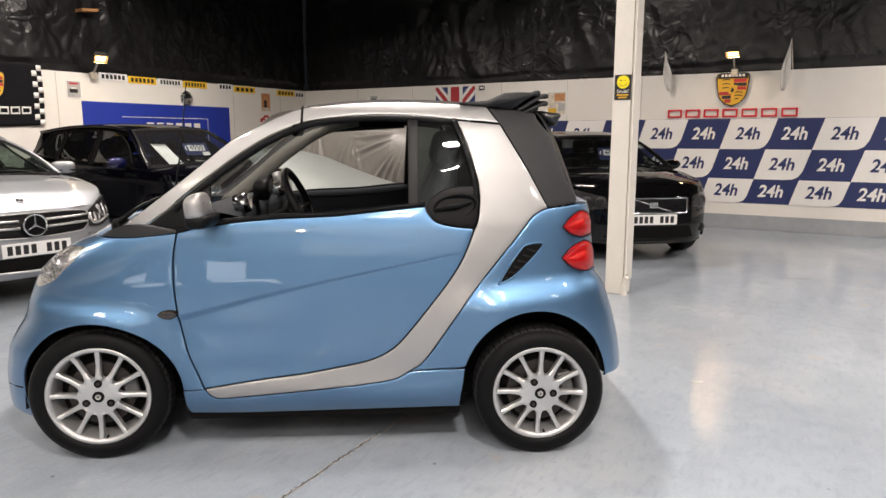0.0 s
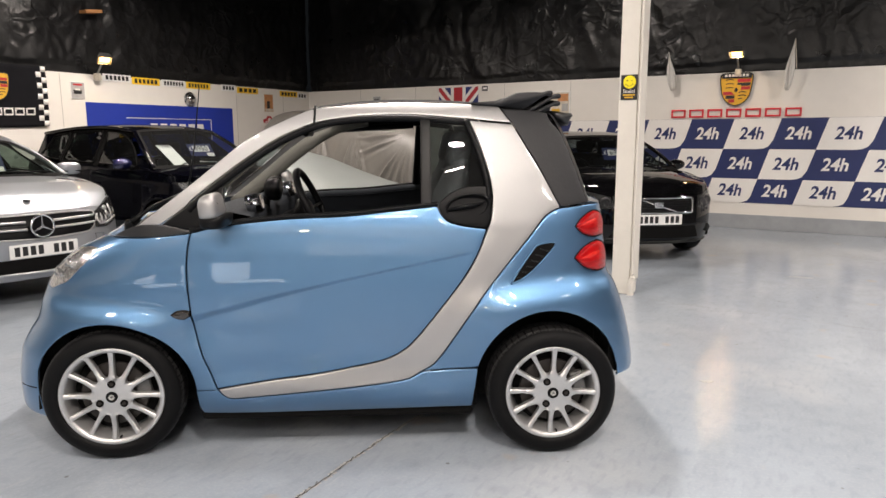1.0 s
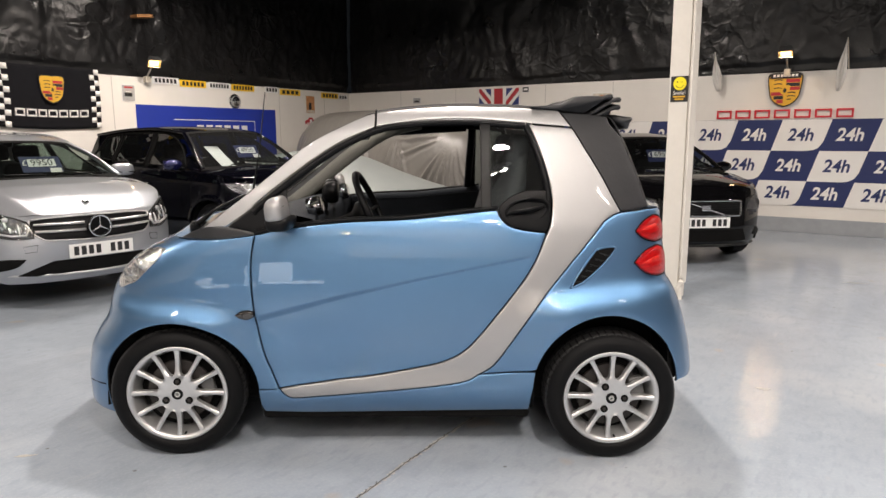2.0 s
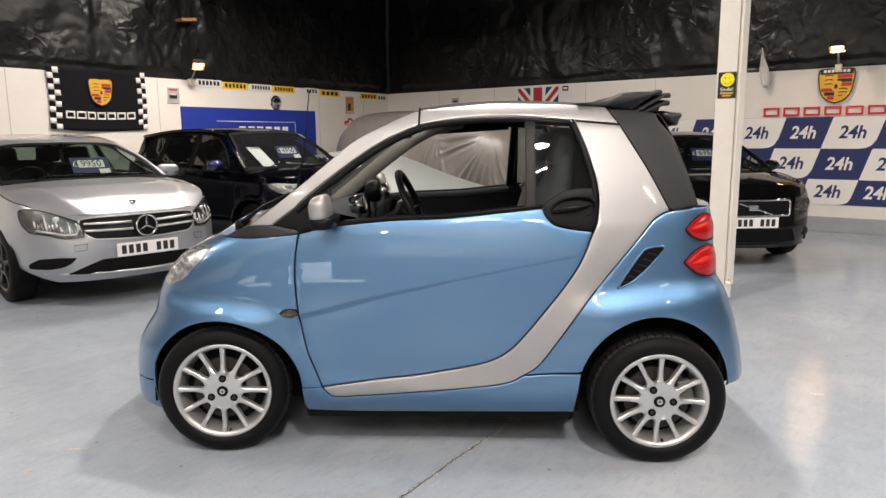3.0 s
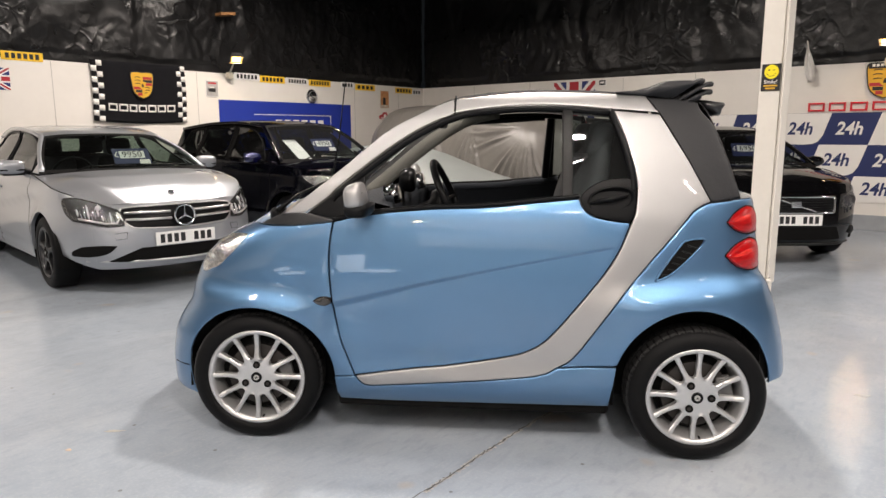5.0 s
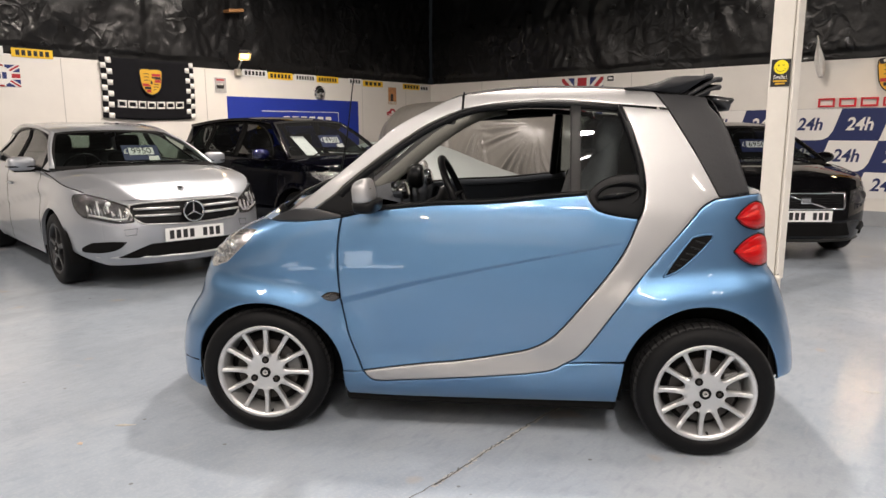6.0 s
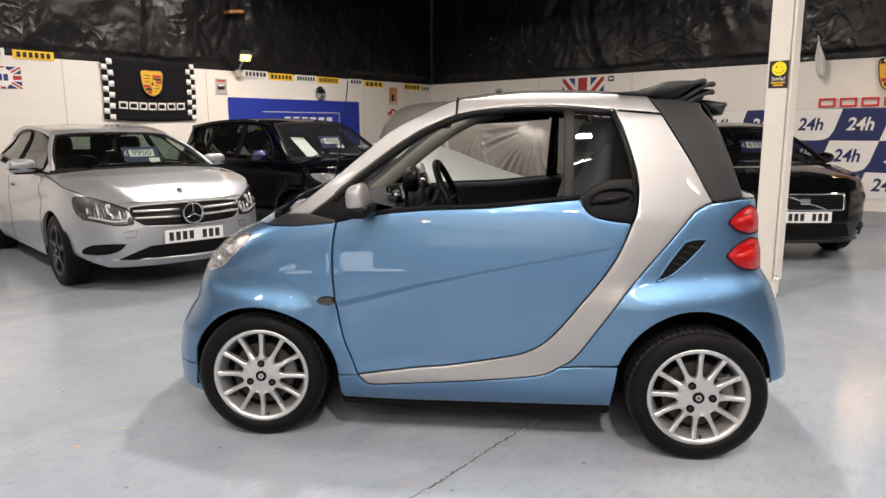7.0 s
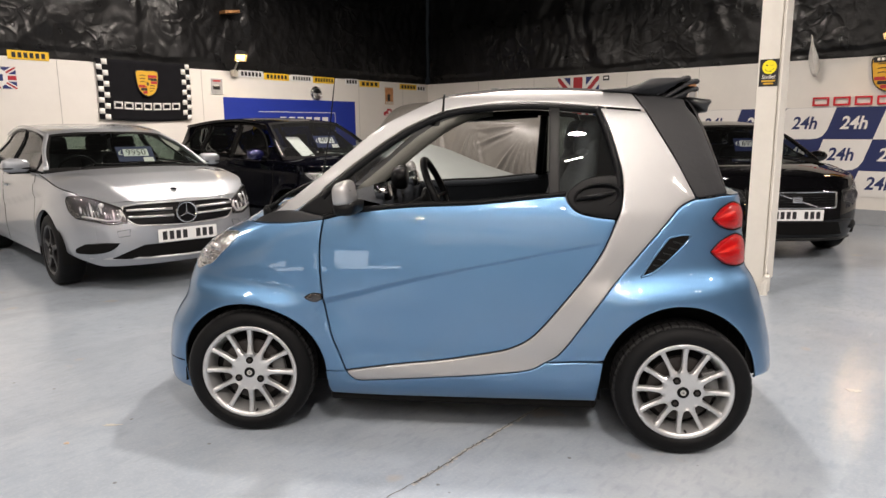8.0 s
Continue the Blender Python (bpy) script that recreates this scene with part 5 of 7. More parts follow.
    for i in range(25):
        f = i / 24
        row = []
        for k in range(45):
            u = -1 + k / 22
            x1, z1 = cowl[0] + 0.1 * (1 - u * u), cowl[1]
            y0 = u * wtop * jf
            xa, ya = front(y0, ztop), y0
            yb = u * (width(cowl[0], cowl[1]) - 0.01)
            xe = fx(ztop) + (cowl[0] - fx(ztop)) * f
            edge_z = curve_at(sorted(wing), xe)
            x = xa + (x1 - xa) * f
            y = u * max(abs(width(min(xe, fx(ztop)), edge_z)) - 0.002, 0.1) if f > 0 else ya
            z = edge_z + s["crown"] * (1 - abs(u) ** 2.4) * math.sin(math.pi * min(0.5, f * s.get("crown_rise", 1.2))) ** 0.8
            z += s.get("ridge", 0.0) * math.exp(-((abs(u) - 0.6 - 0.12 * f) / (0.05 if abs(u) < 0.6 + 0.12 * f else 0.14)) ** 2) * math.sin(math.pi * min(1.0, f * 1.1 + 0.08)) ** 0.6
            row.append((x, y, z))
        rows.append(row)
    part("bonnet", loft(rows), paint, car, smooth=True)
    # windscreen, roof, rear window
    top_x, top_z = rz[0]
    rows = []
    for i in range(9):
        f = i / 8
        xe, ze = cowl[0] + (top_x - cowl[0]) * f, cowl[1] + (top_z - cowl[1]) * f + 0.03 * math.sin(math.pi * f)
        w = (width(cowl[0], cowl[1]) - 0.035) * (1 - f) + (curve_at(sorted(rw), top_x) - 0.01) * f + 0.01 * math.sin(math.pi * f)
        rows.append([(xe + (0.11 - 0.03 * f) * (1 - u * u), w * u, ze + 0.03 * f * (1 - u * u)) for u in (-1 + k / 8 for k in range(17))])
    ws = part("windscreen", loft(rows), s.get("front_glass", M_GLASS_TINT), car, smooth=True)
    ws.visible_shadow = False

    def pane(f, u):
        xe, ze = cowl[0] + (top_x - cowl[0]) * f, cowl[1] + (top_z - cowl[1]) * f + 0.03 * math.sin(math.pi * f)
        w = (width(cowl[0], cowl[1]) - 0.035) * (1 - f) + (curve_at(sorted(rw), top_x) - 0.01) * f + 0.01 * math.sin(math.pi * f)
        return (xe + (0.11 - 0.03 * f) * (1 - u * u) + 0.003, w * u, ze + 0.03 * f * (1 - u * u) + 0.003)
    lim, even = 0.94, [k / 12 for k in range(13)]
    frit = loft([[pane(f, u) for f in even] for u in (-1.0, -lim)])
    join(frit, loft([[pane(f, u) for f in even] for u in (lim, 1.0)]))
    for f0, f1 in ((0.0, 0.07), (0.93, 1.0)):
        join(frit, loft([[pane(f, lim * (2 * k - 1)) for k in even] for f in (f0, f1)]))
    part("windscreen_border", frit, M_LINER, car, "black printed border of the windscreen", smooth=True)
    rows = []
    for x, z in spline(rz, 4):
        w = curve_at(sorted(rw), x)
        bow = 0.08 * ramp(rz[-1][0], rz[0][0], x) - 0.08 * ramp(rz[0][0], rz[-1][0], x)
        rows.append([(x + bow * (1 - u * u), w * u, z + 0.03 * (1 - u ** 4)) for u in (-1 + k / 8 for k in range(17))])
    part("roof", loft(rows), s.get("roof_paint", paint), car, smooth=True)
    part("headliner", loft([[(x, y * 0.99, z - 0.022) for x, y, z in row] for row in rows]), M_CAR_SEAT, car, "dark cloth headliner", smooth=True)
    ex, ez = rz[-1]
    def tail_row(f, us, inward=0.0):
        w = curve_at(sorted(rw), ex) * (1 - f) + (width(belt[-1][0] - 0.0, belt[-1][1]) * 0.8) * f
        return [(ex + (s["tail_glass"] - ex) * f - 0.08 * (1 - u * u) + inward, w * u, ez + (belt[-1][1] - ez) * f + 0.03 * (1 - f) * (1 - u ** 4) - inward * 0.5) for u in us]

    rg = part("rear_window", loft([tail_row(i / 6, [-1 + k / 8 for k in range(17)]) for i in range(7)]), s.get("glass", M_GLASS_TINT), car, smooth=True)
    rg.visible_shadow = False
    if "tailgate" in s:
        # the dark trim round the rear window, inside
        edge, top, low = s["tailgate"]
        across_us = [-1 + k / 8 for k in range(17)]
        for fs, us in (((0.0, top / 2, top), across_us), ((low, (1 + low) / 2, 1.0), across_us),
                       ((top, 0.4, low), [-1, -(1 + edge) / 2, -edge]), ((top, 0.4, low), [edge, (1 + edge) / 2, 1])):
            part("tailgate_trim", loft([tail_row(f, us, 0.025) for f in fs]), M_LINER, car, smooth=True)
    # inside
    tub = box(-L + 0.5, axles[0] + r + 0.35, -0.45, 0.45, 0.22, 0.6, 0.05)
    box(axles[1] + r + 0.08, axles[0] - r - 0.08, -0.72, 0.72, 0.22, 0.5, 0.05, tub)
    box(cowl[0] - 0.5, cowl[0] + 0.3, -0.66, 0.66, 0.6, cowl[1] - 0.06, 0.05, tub)
    box(-L + 0.35, s["rear_seat"] - 0.2, -0.6, 0.6, 0.6, belt[-1][1] - 0.12, 0.05, tub)
    part("cabin_floor", tub, M_LINER, car)
    for sx in (s["front_seat"], s["rear_seat"]):
        for y in (-0.36, 0.36):
            seat = part("seat", moved(box(-0.09, 0.09, -0.24, 0.24, 0, 0.62, 0.07, segments=4), pose(sx, y, 0.5, 0, -14, 0)), M_CAR_SEAT, car, "dark car seat", smooth=True)
            part("head_cushion", moved(box(-0.05, 0.05, -0.13, 0.13, 0.63, 0.82, 0.045, segments=3), pose(sx, y, 0.5, 0, -14, 0)), M_CAR_SEAT, seat, smooth=True)
    ring = [(0, 0.18 * math.cos(a), 0.18 * math.sin(a)) for a in (2 * math.pi * i / 28 for i in range(29))]
    part("steering_wheel", moved(tube(ring, 0.015, 8), pose(cowl[0] - 0.55, -0.36, cowl[1] - 0.04, 0, 25, 0)), M_TRIM, car, smooth=True)
    for y in (-0.5, 0.05):
        part("wiper", tube([(cowl[0] + 0.06, y, cowl[1] + 0.02), (cowl[0] - 0.02, y + 0.15, cowl[1] + 0.055), (cowl[0] + 0.05, y + 0.55, cowl[1] + 0.05)], 0.008, 6), M_TRIM, car, smooth=True)
    return car, width, front, back


def bar_plate(parent, m, name="number_plate", base=None, w=0.52, h=0.111):
    """A number plate with plain bars for its characters; m's x runs along it and its z looks out."""
    pl = part(name, moved(box(-w / 2, w / 2, -h / 2, h / 2, 0, 0.006, 0.002), m), base or M_PLATE_WHITE, parent, "number plate with plain dark bars")
    for i, (x0, x1, y0, y1) in enumerate(bars(8, w * 0.9, h, 0.34, 0.66)):
        if i != 4:
            part("plate_bar", moved(box(x0, x1, y0, y1, 0.006, 0.0075), m), M_BLACK_PRINT, pl)
    return pl


def price_card(parent, m, text, big=True):
    """A blue price board standing behind a windscreen."""
    m = m @ Matrix.Scale(0.66, 4)
    c = part("price_board", moved(box(-0.26, 0.3, -0.16, 0.12, -0.004, 0, 0.002), m), M_BOARD_BLUE, parent, "blue price board behind the windscreen")
    part("price_field", moved(box(-0.16, 0.22, -0.06, 0.07, 0.0, 0.003), m), M_PLATE_WHITE, c)
    letters(text[1:], 0.155, M_BLACK_PRINT, "price_digits", c, m @ Matrix.Translation((0.03, 0.005, 0.004)), 0.001)
    letters(text[0], 0.13, M_WHITE_PRINT, "price_sign", c, m @ Matrix.Translation((-0.21, 0.005, 0.002)), 0.001)
    part("price_tag", moved(box(0.12, 0.28, -0.17, -0.09, 0.0, 0.003), m), M_WHITE_PRINT, c)
    return c


def ray_frame(x, z, tilt=0.0):
    """A flat mark that looks to +x at the place x, z: its x runs to the left as seen from the front."""
    return Matrix(((0, 0, 1, x), (1, 0, 0, 0), (0, 1, 0, z), (0, 0, 0, 1))) @ pose(0, 0, 0, tilt, 0, 0)


def hatch_flank(x, z):
    """The shoulder line, the line that falls from it to the front wheel, and the flared sill of the hatchback."""
    if x > -0.75:
        return 0.0
    fade = ramp(-0.75, -1.2, x) * ramp(-4.1, -3.5, x)
    high, low = z - (0.86 - 0.035 * (x + 1.0)), z - (0.8 + 0.13 * (x + 1.0))
    out = 0.012 * ramp(-0.12, 0.0, high) * ramp(0.03, 0.0, high)
    out -= 0.012 * ramp(0.03, 0.0, low) * ramp(-0.2, 0.0, low)
    return fade * out + 0.02 * ramp(0.33, 0.27, z)


def silver_hatchback(m):
    s = dict(length=4.29, height=1.43, overhang=0.87, wheelbase=2.7, track=1.555, tyre=0.215, wheel_r=0.317, rim=0.222, rim_paint=M_ALLOY_GREY, spokes=5, spoke_w=0.02,
             half=[(0.2, 0.82), (0.35, 0.875), (0.55, 0.888), (0.8, 0.872), (0.95, 0.84), (1.05, 0.81)], flare=0.012,
             nose=[(0.2, -0.07), (0.3, -0.01), (0.42, 0.0), (0.58, -0.02), (0.7, -0.07), (0.78, -0.13), (0.85, -0.2)], tail=[(0.2, -4.2), (0.5, -4.29), (0.8, -4.26), (1.0, -4.2)], nf=2.7, nr=3.2,
             ztop=0.76, wing=[(-0.5, 0.85), (-0.85, 0.925)], belt=[(-1.2, 0.965), (-2.0, 0.985), (-3.0, 1.02), (-3.7, 1.05), (-3.95, 1.05)], cowl=(-1.2, 0.985), crown=0.04, ridge=0.014, sculpt=hatch_flank,
             roof_half=[(-1.9, 0.57), (-2.5, 0.585), (-3.2, 0.56), (-3.75, 0.52)], roof_edge=[(-1.9, 1.315), (-2.15, 1.365), (-2.6, 1.405), (-3.1, 1.4), (-3.75, 1.33)], tail_glass=-4.12,
             windows=[([(-1.55, 1.0), (-1.75, 1.13), (-2.05, 1.29), (-2.3, 1.355)], [(-2.3, 1.355), (-2.55, 1.365)], [(-2.55, 1.365), (-2.52, 1.02)], [(-2.52, 1.02), (-1.55, 1.0)]),
                      ([(-2.6, 1.365), (-3.1, 1.355), (-3.45, 1.3)], [(-3.45, 1.3), (-3.6, 1.1)], [(-3.6, 1.1), (-2.6, 1.025)], [(-2.6, 1.025), (-2.6, 1.365)])],
             pillars=[([(-3.45, 1.32), (-3.75, 1.315)], [(-3.75, 1.315), (-3.95, 1.06)], [(-3.95, 1.06), (-3.5, 1.04)], [(-3.5, 1.04), (-3.6, 1.1), (-3.45, 1.32)]),
                      ([(-1.28, 0.975), (-1.55, 1.08)], [(-1.55, 1.08), (-1.55, 0.985)], [(-1.55, 0.985), (-1.28, 0.975)])],
             mirror=(-1.55, 0.84, 1.04), handles=(-2.3, -3.2), doors=(-1.3, -2.55, -3.35), front_seat=-2.35, rear_seat=-3.3, tailgate=(0.66, 0.2, 0.72), mirror_paint=M_GREY_SILVER, mirror_round=0.6, glass=M_GLASS_GREEN, front_glass=M_GLASS_GREEN)
    car, width, front, back = parked_car("silver_hatchback", m, "silver five-door hatchback with a price board behind its windscreen", M_GREY_SILVER, s)
    for sg in (-1, 1):
        f = lambda pts: [(sg * y, z) for y, z in pts]
        lamp_ring = outline(f([(0.80, 0.812), (0.736, 0.815), (0.63, 0.778), (0.5, 0.718)]), f([(0.5, 0.718), (0.474, 0.66), (0.474, 0.592)]), f([(0.474, 0.592), (0.594, 0.586), (0.694, 0.612), (0.782, 0.632)]), f([(0.782, 0.632), (0.812, 0.69), (0.816, 0.78), (0.80, 0.812)]))
        lamp = part("headlight", face(lamp_ring, front, 0.008, gap=0, grid=0.03), M_LAMP_DARK, car, "clear angular headlight", smooth=True)
        part("headlight_lens", face(lamp_ring, front, 0.02, gap=0, grid=0.03), M_LENS, lamp, smooth=True).visible_shadow = False
        edge = [(front(p.x, p.y) + 0.012, p.x, p.y) for p in lamp_ring[::2]]
        part("headlight_bezel", tube(edge + edge[:1], 0.0045, 6), M_TRIM_GREY, lamp, "dark headlight edge", smooth=True)
        # two fluted reflectors, each a fan of upright ribs, and the bulb cover between them
        for cy, cz, r, up in ((0.555, 0.655, 0.052, 0.046), (0.69, 0.7, 0.06, 0.062)):
            for k in range(7):
                y = cy + r * (k - 3) / 3.0
                h = up * (1 - 0.75 * ((k - 3) / 3.6) ** 2)
                rib = [(front(sg * y, cz + q * h) + 0.011 - 0.004 * q * q, sg * y, cz + q * h) for q in (-1, -0.4, 0.3, 1)]
                part("reflector_rib", tube(rib, [0.004, r / 5.6, r / 5.6, 0.004], 8, flat=0.7), M_CHROME if k % 3 else M_ALLOY, lamp, smooth=True)
        part("indicator_bulb", moved(lathe([(0.024, 0.0), (0.02, 0.014), (0.0, 0.02)], 16, "X"), pose(front(sg * 0.62, 0.735) + 0.004, sg * 0.62, 0.735, 0, 0, sg * 22)), M_ALLOY, lamp, smooth=True)
        # washer flap and tuck line of the bumper under the lamp
        flap = [(0.455, 0.535), (0.545, 0.525), (0.54, 0.475), (0.465, 0.482), (0.455, 0.535)]
        part("washer_flap_gap", tube([(front(sg * y, z) + 0.0005, sg * y, z) for y, z in flap], 0.0022, 6), M_TRIM_GREY, car)
        part("lamp_strip", tube([(front(sg * y, z) + 0.013, sg * y, z) for y, z in ((0.75, 0.65), (0.68, 0.632), (0.6, 0.612), (0.52, 0.612), (0.495, 0.66), (0.51, 0.7))], 0.009, 8), M_ALLOY, lamp, smooth=True)
        vent = outline(f([(0.54, 0.425), (0.64, 0.43), (0.75, 0.42)]), f([(0.75, 0.42), (0.8, 0.375), (0.8, 0.335)]), f([(0.8, 0.335), (0.7, 0.335), (0.6, 0.365), (0.54, 0.425)]))
        part("bumper_intake", face(vent, front, 0.016, gap=0, grid=0.04), M_LINER, car, smooth=True)
    grille = outline([(-0.475, 0.725), (-0.3, 0.738), (0.3, 0.738), (0.475, 0.725)], [(0.475, 0.725), (0.49, 0.68), (0.465, 0.615), (0.4, 0.565)], [(0.4, 0.565), (0.0, 0.548), (-0.4, 0.565)], [(-0.4, 0.565), (-0.465, 0.615), (-0.49, 0.68), (-0.475, 0.725)])
    gr = part("radiator_grille", face(grille, front, 0.004, gap=0, grid=0.05), M_TRIM, car, "black grille with chrome bars", smooth=True)
    for z, h in ((0.683, 0.014), (0.628, 0.014)):
        for sg in (-1, 1):
            part("grille_bar", tube([(front(sg * y, z) + 0.014, sg * y, z + 0.01 * (y / 0.46)) for y in (0.1, 0.2, 0.3, 0.4, 0.462)], [h] * 4 + [h * 0.7], 8, flat=0.8), M_ALLOY, gr, smooth=True)
    part("grille_edge", tube([(front(p.x, p.y) + 0.004, p.x, p.y) for p in grille[::2]] + [(front(grille[0].x, grille[0].y) + 0.004, grille[0].x, grille[0].y)], 0.007, 6), M_ALLOY, gr, smooth=True)
    bm = lathe([(0.075, 0.0), (0.082, 0.012), (0.09, 0.014), (0.095, 0.008), (0.095, 0.0)], 36, "X")
    part("round_emblem", moved(bm, pose(0.012, 0, 0.655)), M_CHROME, gr, "plain chrome ring emblem", smooth=True)
    part("emblem_disc", moved(lathe([(0.0, 0.006), (0.078, 0.006), (0.08, 0.0)], 32, "X"), pose(0.012, 0, 0.655)), M_TRIM, gr)
    for a in (90, 210, 330):
        c, d = math.cos(radians(a)), math.sin(radians(a))
        part("emblem_bar", tube([(0.024, 0.0, 0.655), (0.021, 0.078 * c, 0.655 + 0.078 * d)], [0.013, 0.004], 6), M_CHROME, gr)
    low = outline([(-0.36, 0.40), (0.36, 0.40)], [(0.36, 0.40), (0.48, 0.35), (0.6, 0.29)], [(0.6, 0.29), (0.3, 0.275), (-0.3, 0.275), (-0.6, 0.29)], [(-0.6, 0.29), (-0.48, 0.35), (-0.36, 0.40)])
    part("lower_intake", face(low, front, 0.003, gap=0, grid=0.05), M_LINER, car, smooth=True)
    part("lower_lip", tube([(front(y, 0.27) + 0.008, y, 0.275 + 0.03 * abs(y)) for y in (-0.72, -0.6, -0.4, -0.2, 0, 0.2, 0.4, 0.6, 0.72)], 0.012, 8), M_ALLOY, car, smooth=True)
    bar_plate(car, ray_frame(0.012, 0.465))
    # shut lines of the bonnet, and the dark slot and foot of the mirrors
    for sg in (-1, 1):
        run = [(-0.42, 0.828), (-0.5, 0.85), (-0.68, 0.89), (-0.85, 0.925), (-1.05, 0.952), (-1.18, 0.966)]
        part("bonnet_gap", tube([(x, sg * (width(x, z) - 0.001), z + 0.001) for x, z in spline(run, 3)], 0.0045, 6), M_LINER, car)
        part("mirror_slot", box(-1.62, -1.468, sg * 0.94 - 0.112, sg * 0.94 + 0.112, 1.008, 1.022, 0.004), M_TRIM, car)
        part("mirror_base", box(-1.61, -1.5, sg * 0.92 - 0.09, sg * 0.92 + 0.09, 0.963, 0.985, 0.01), M_TRIM, car)
    price_card(car, Matrix.Translation((0, 0.17, 0)) @ ray_frame(-1.64, 1.125, -35), "£9950")
    part("bonnet_badge", moved(lathe([(0.0, 0.004), (0.026, 0.004), (0.03, 0.0)], 20, "Z"), pose(-0.24, 0, 0.842, 0, 16, 0)), M_CHROME, car, smooth=True)
    part("roof_aerial", tube([(-3.4, 0, 1.4), (-3.5, 0, 1.45)], [0.012, 0.003], 6), M_TRIM, car, smooth=True)
    return car


def ink_blue_hatchback(m):
    s = dict(length=3.93, height=1.52, overhang=0.82, wheelbase=2.46, track=1.5, tyre=0.195, wheel_r=0.318, rim=0.21, rim_paint=M_ALLOY, spokes=6, spoke_w=0.02,
             half=[(0.2, 0.8), (0.4, 0.85), (0.6, 0.862), (0.85, 0.852), (1.0, 0.83), (1.1, 0.8)], flare=0.02,
             nose=[(0.2, -0.05), (0.45, 0.0), (0.7, -0.03), (0.9, -0.12)], tail=[(0.2, -3.85), (0.5, -3.93), (0.9, -3.9), (1.1, -3.85)], nf=2.8, nr=3.5,
             ztop=0.86, wing=[(-0.4, 0.93), (-0.7, 0.965)], belt=[(-1.0, 0.985), (-1.6, 0.99), (-2.6, 1.03), (-3.3, 1.06), (-3.6, 1.07)], cowl=(-1.0, 1.0), crown=0.05,
             roof_half=[(-1.62, 0.57), (-2.2, 0.585), (-3.0, 0.57), (-3.55, 0.54)], roof_edge=[(-1.62, 1.435), (-2.1, 1.485), (-2.8, 1.48), (-3.55, 1.42)], tail_glass=-3.75,
             windows=[([(-1.35, 1.03), (-1.5, 1.19), (-1.72, 1.35), (-1.9, 1.42)], [(-1.9, 1.42), (-2.12, 1.435)], [(-2.12, 1.435), (-2.12, 1.045)], [(-2.12, 1.045), (-1.35, 1.03)]),
                      ([(-2.2, 1.435), (-2.7, 1.43), (-2.85, 1.42)], [(-2.85, 1.42), (-2.88, 1.07)], [(-2.88, 1.07), (-2.2, 1.05)], [(-2.2, 1.05), (-2.2, 1.435)]),
                      ([(-2.92, 1.415), (-3.3, 1.38)], [(-3.3, 1.38), (-3.45, 1.12)], [(-3.45, 1.12), (-2.94, 1.08)], [(-2.94, 1.08), (-2.92, 1.415)])],
             pillars=[([(-3.3, 1.41), (-3.55, 1.4)], [(-3.55, 1.4), (-3.62, 1.08)], [(-3.62, 1.08), (-3.4, 1.07)], [(-3.4, 1.07), (-3.45, 1.12), (-3.3, 1.41)]),
                      ([(-1.06, 0.99), (-1.35, 1.12)], [(-1.35, 1.12), (-1.35, 1.0)], [(-1.35, 1.0), (-1.06, 0.99)])],
             mirror=(-1.38, 0.82, 1.06), handles=(-1.95, -2.75), doors=(-1.15, -2.15, -2.95), front_seat=-2.0, rear_seat=-2.9, glass=M_GLASS_SMOKE, front_glass=M_GLASS_QUARTER, rail_paint=M_INK_BLUE, trim=M_LINER, mirror_paint=M_INDIGO)
    car, width, front, back = parked_car("dark_blue_hatchback", m, "near-black dark blue hatchback with a paper sheet on its dashboard", M_INK_BLUE, s)
    for sg in (-1, 1):
        f = lambda pts: [(sg * y, z) for y, z in pts]
        ring = outline(f([(0.825, 0.868), (0.7, 0.872), (0.52, 0.83)]), f([(0.52, 0.83), (0.46, 0.74)]), f([(0.46, 0.74), (0.6, 0.72), (0.78, 0.76)]), f([(0.78, 0.76), (0.815, 0.81), (0.825, 0.868)]))
        lamp = part("headlight", face(ring, front, 0.004, gap=0, grid=0.03), M_LAMP_BOWL, car, smooth=True)
        part("headlight_lens", face(ring, front, 0.016, gap=0, grid=0.03), M_LENS, lamp, smooth=True).visible_shadow = False
        for y in (0.56, 0.68):
            part("headlight_bowl", moved(lathe([(0.05, 0.0), (0.045, 0.012), (0.02, 0.004), (0, 0.01)], 18, "X"), pose(front(sg * y, 0.79) + 0.004, sg * y, 0.79, 0, 0, sg * 25)), M_CHROME, lamp, smooth=True)
    part("radiator_grille", face(outline([(-0.42, 0.8), (0.42, 0.8)], [(0.42, 0.8), (0.36, 0.68)], [(0.36, 0.68), (-0.36, 0.68)], [(-0.36, 0.68), (-0.42, 0.8)]), front, 0.004, gap=0), M_TRIM, car)
    part("lower_intake", face(outline([(-0.5, 0.46), (0.5, 0.46)], [(0.5, 0.46), (0.56, 0.3)], [(0.56, 0.3), (-0.56, 0.3)], [(-0.56, 0.3), (-0.5, 0.46)]), front, 0.004, gap=0), M_LINER, car)
    bar_plate(car, ray_frame(0.006, 0.58))
    price_card(car, Matrix.Translation((0, 0.2, 0)) @ ray_frame(-1.42, 1.21, -35), "£4950")
    sheet_m = Matrix.Translation((-1.33, -0.2, 1.12)) @ pose(0, 0, 0, 0, 35, 0)
    part("paper_sheet", moved(box(-0.25, 0.16, -0.16, 0.04, 0, 0.003), sheet_m), M_PLATE_WHITE, car, "white paper sheet on the dashboard")
    return car


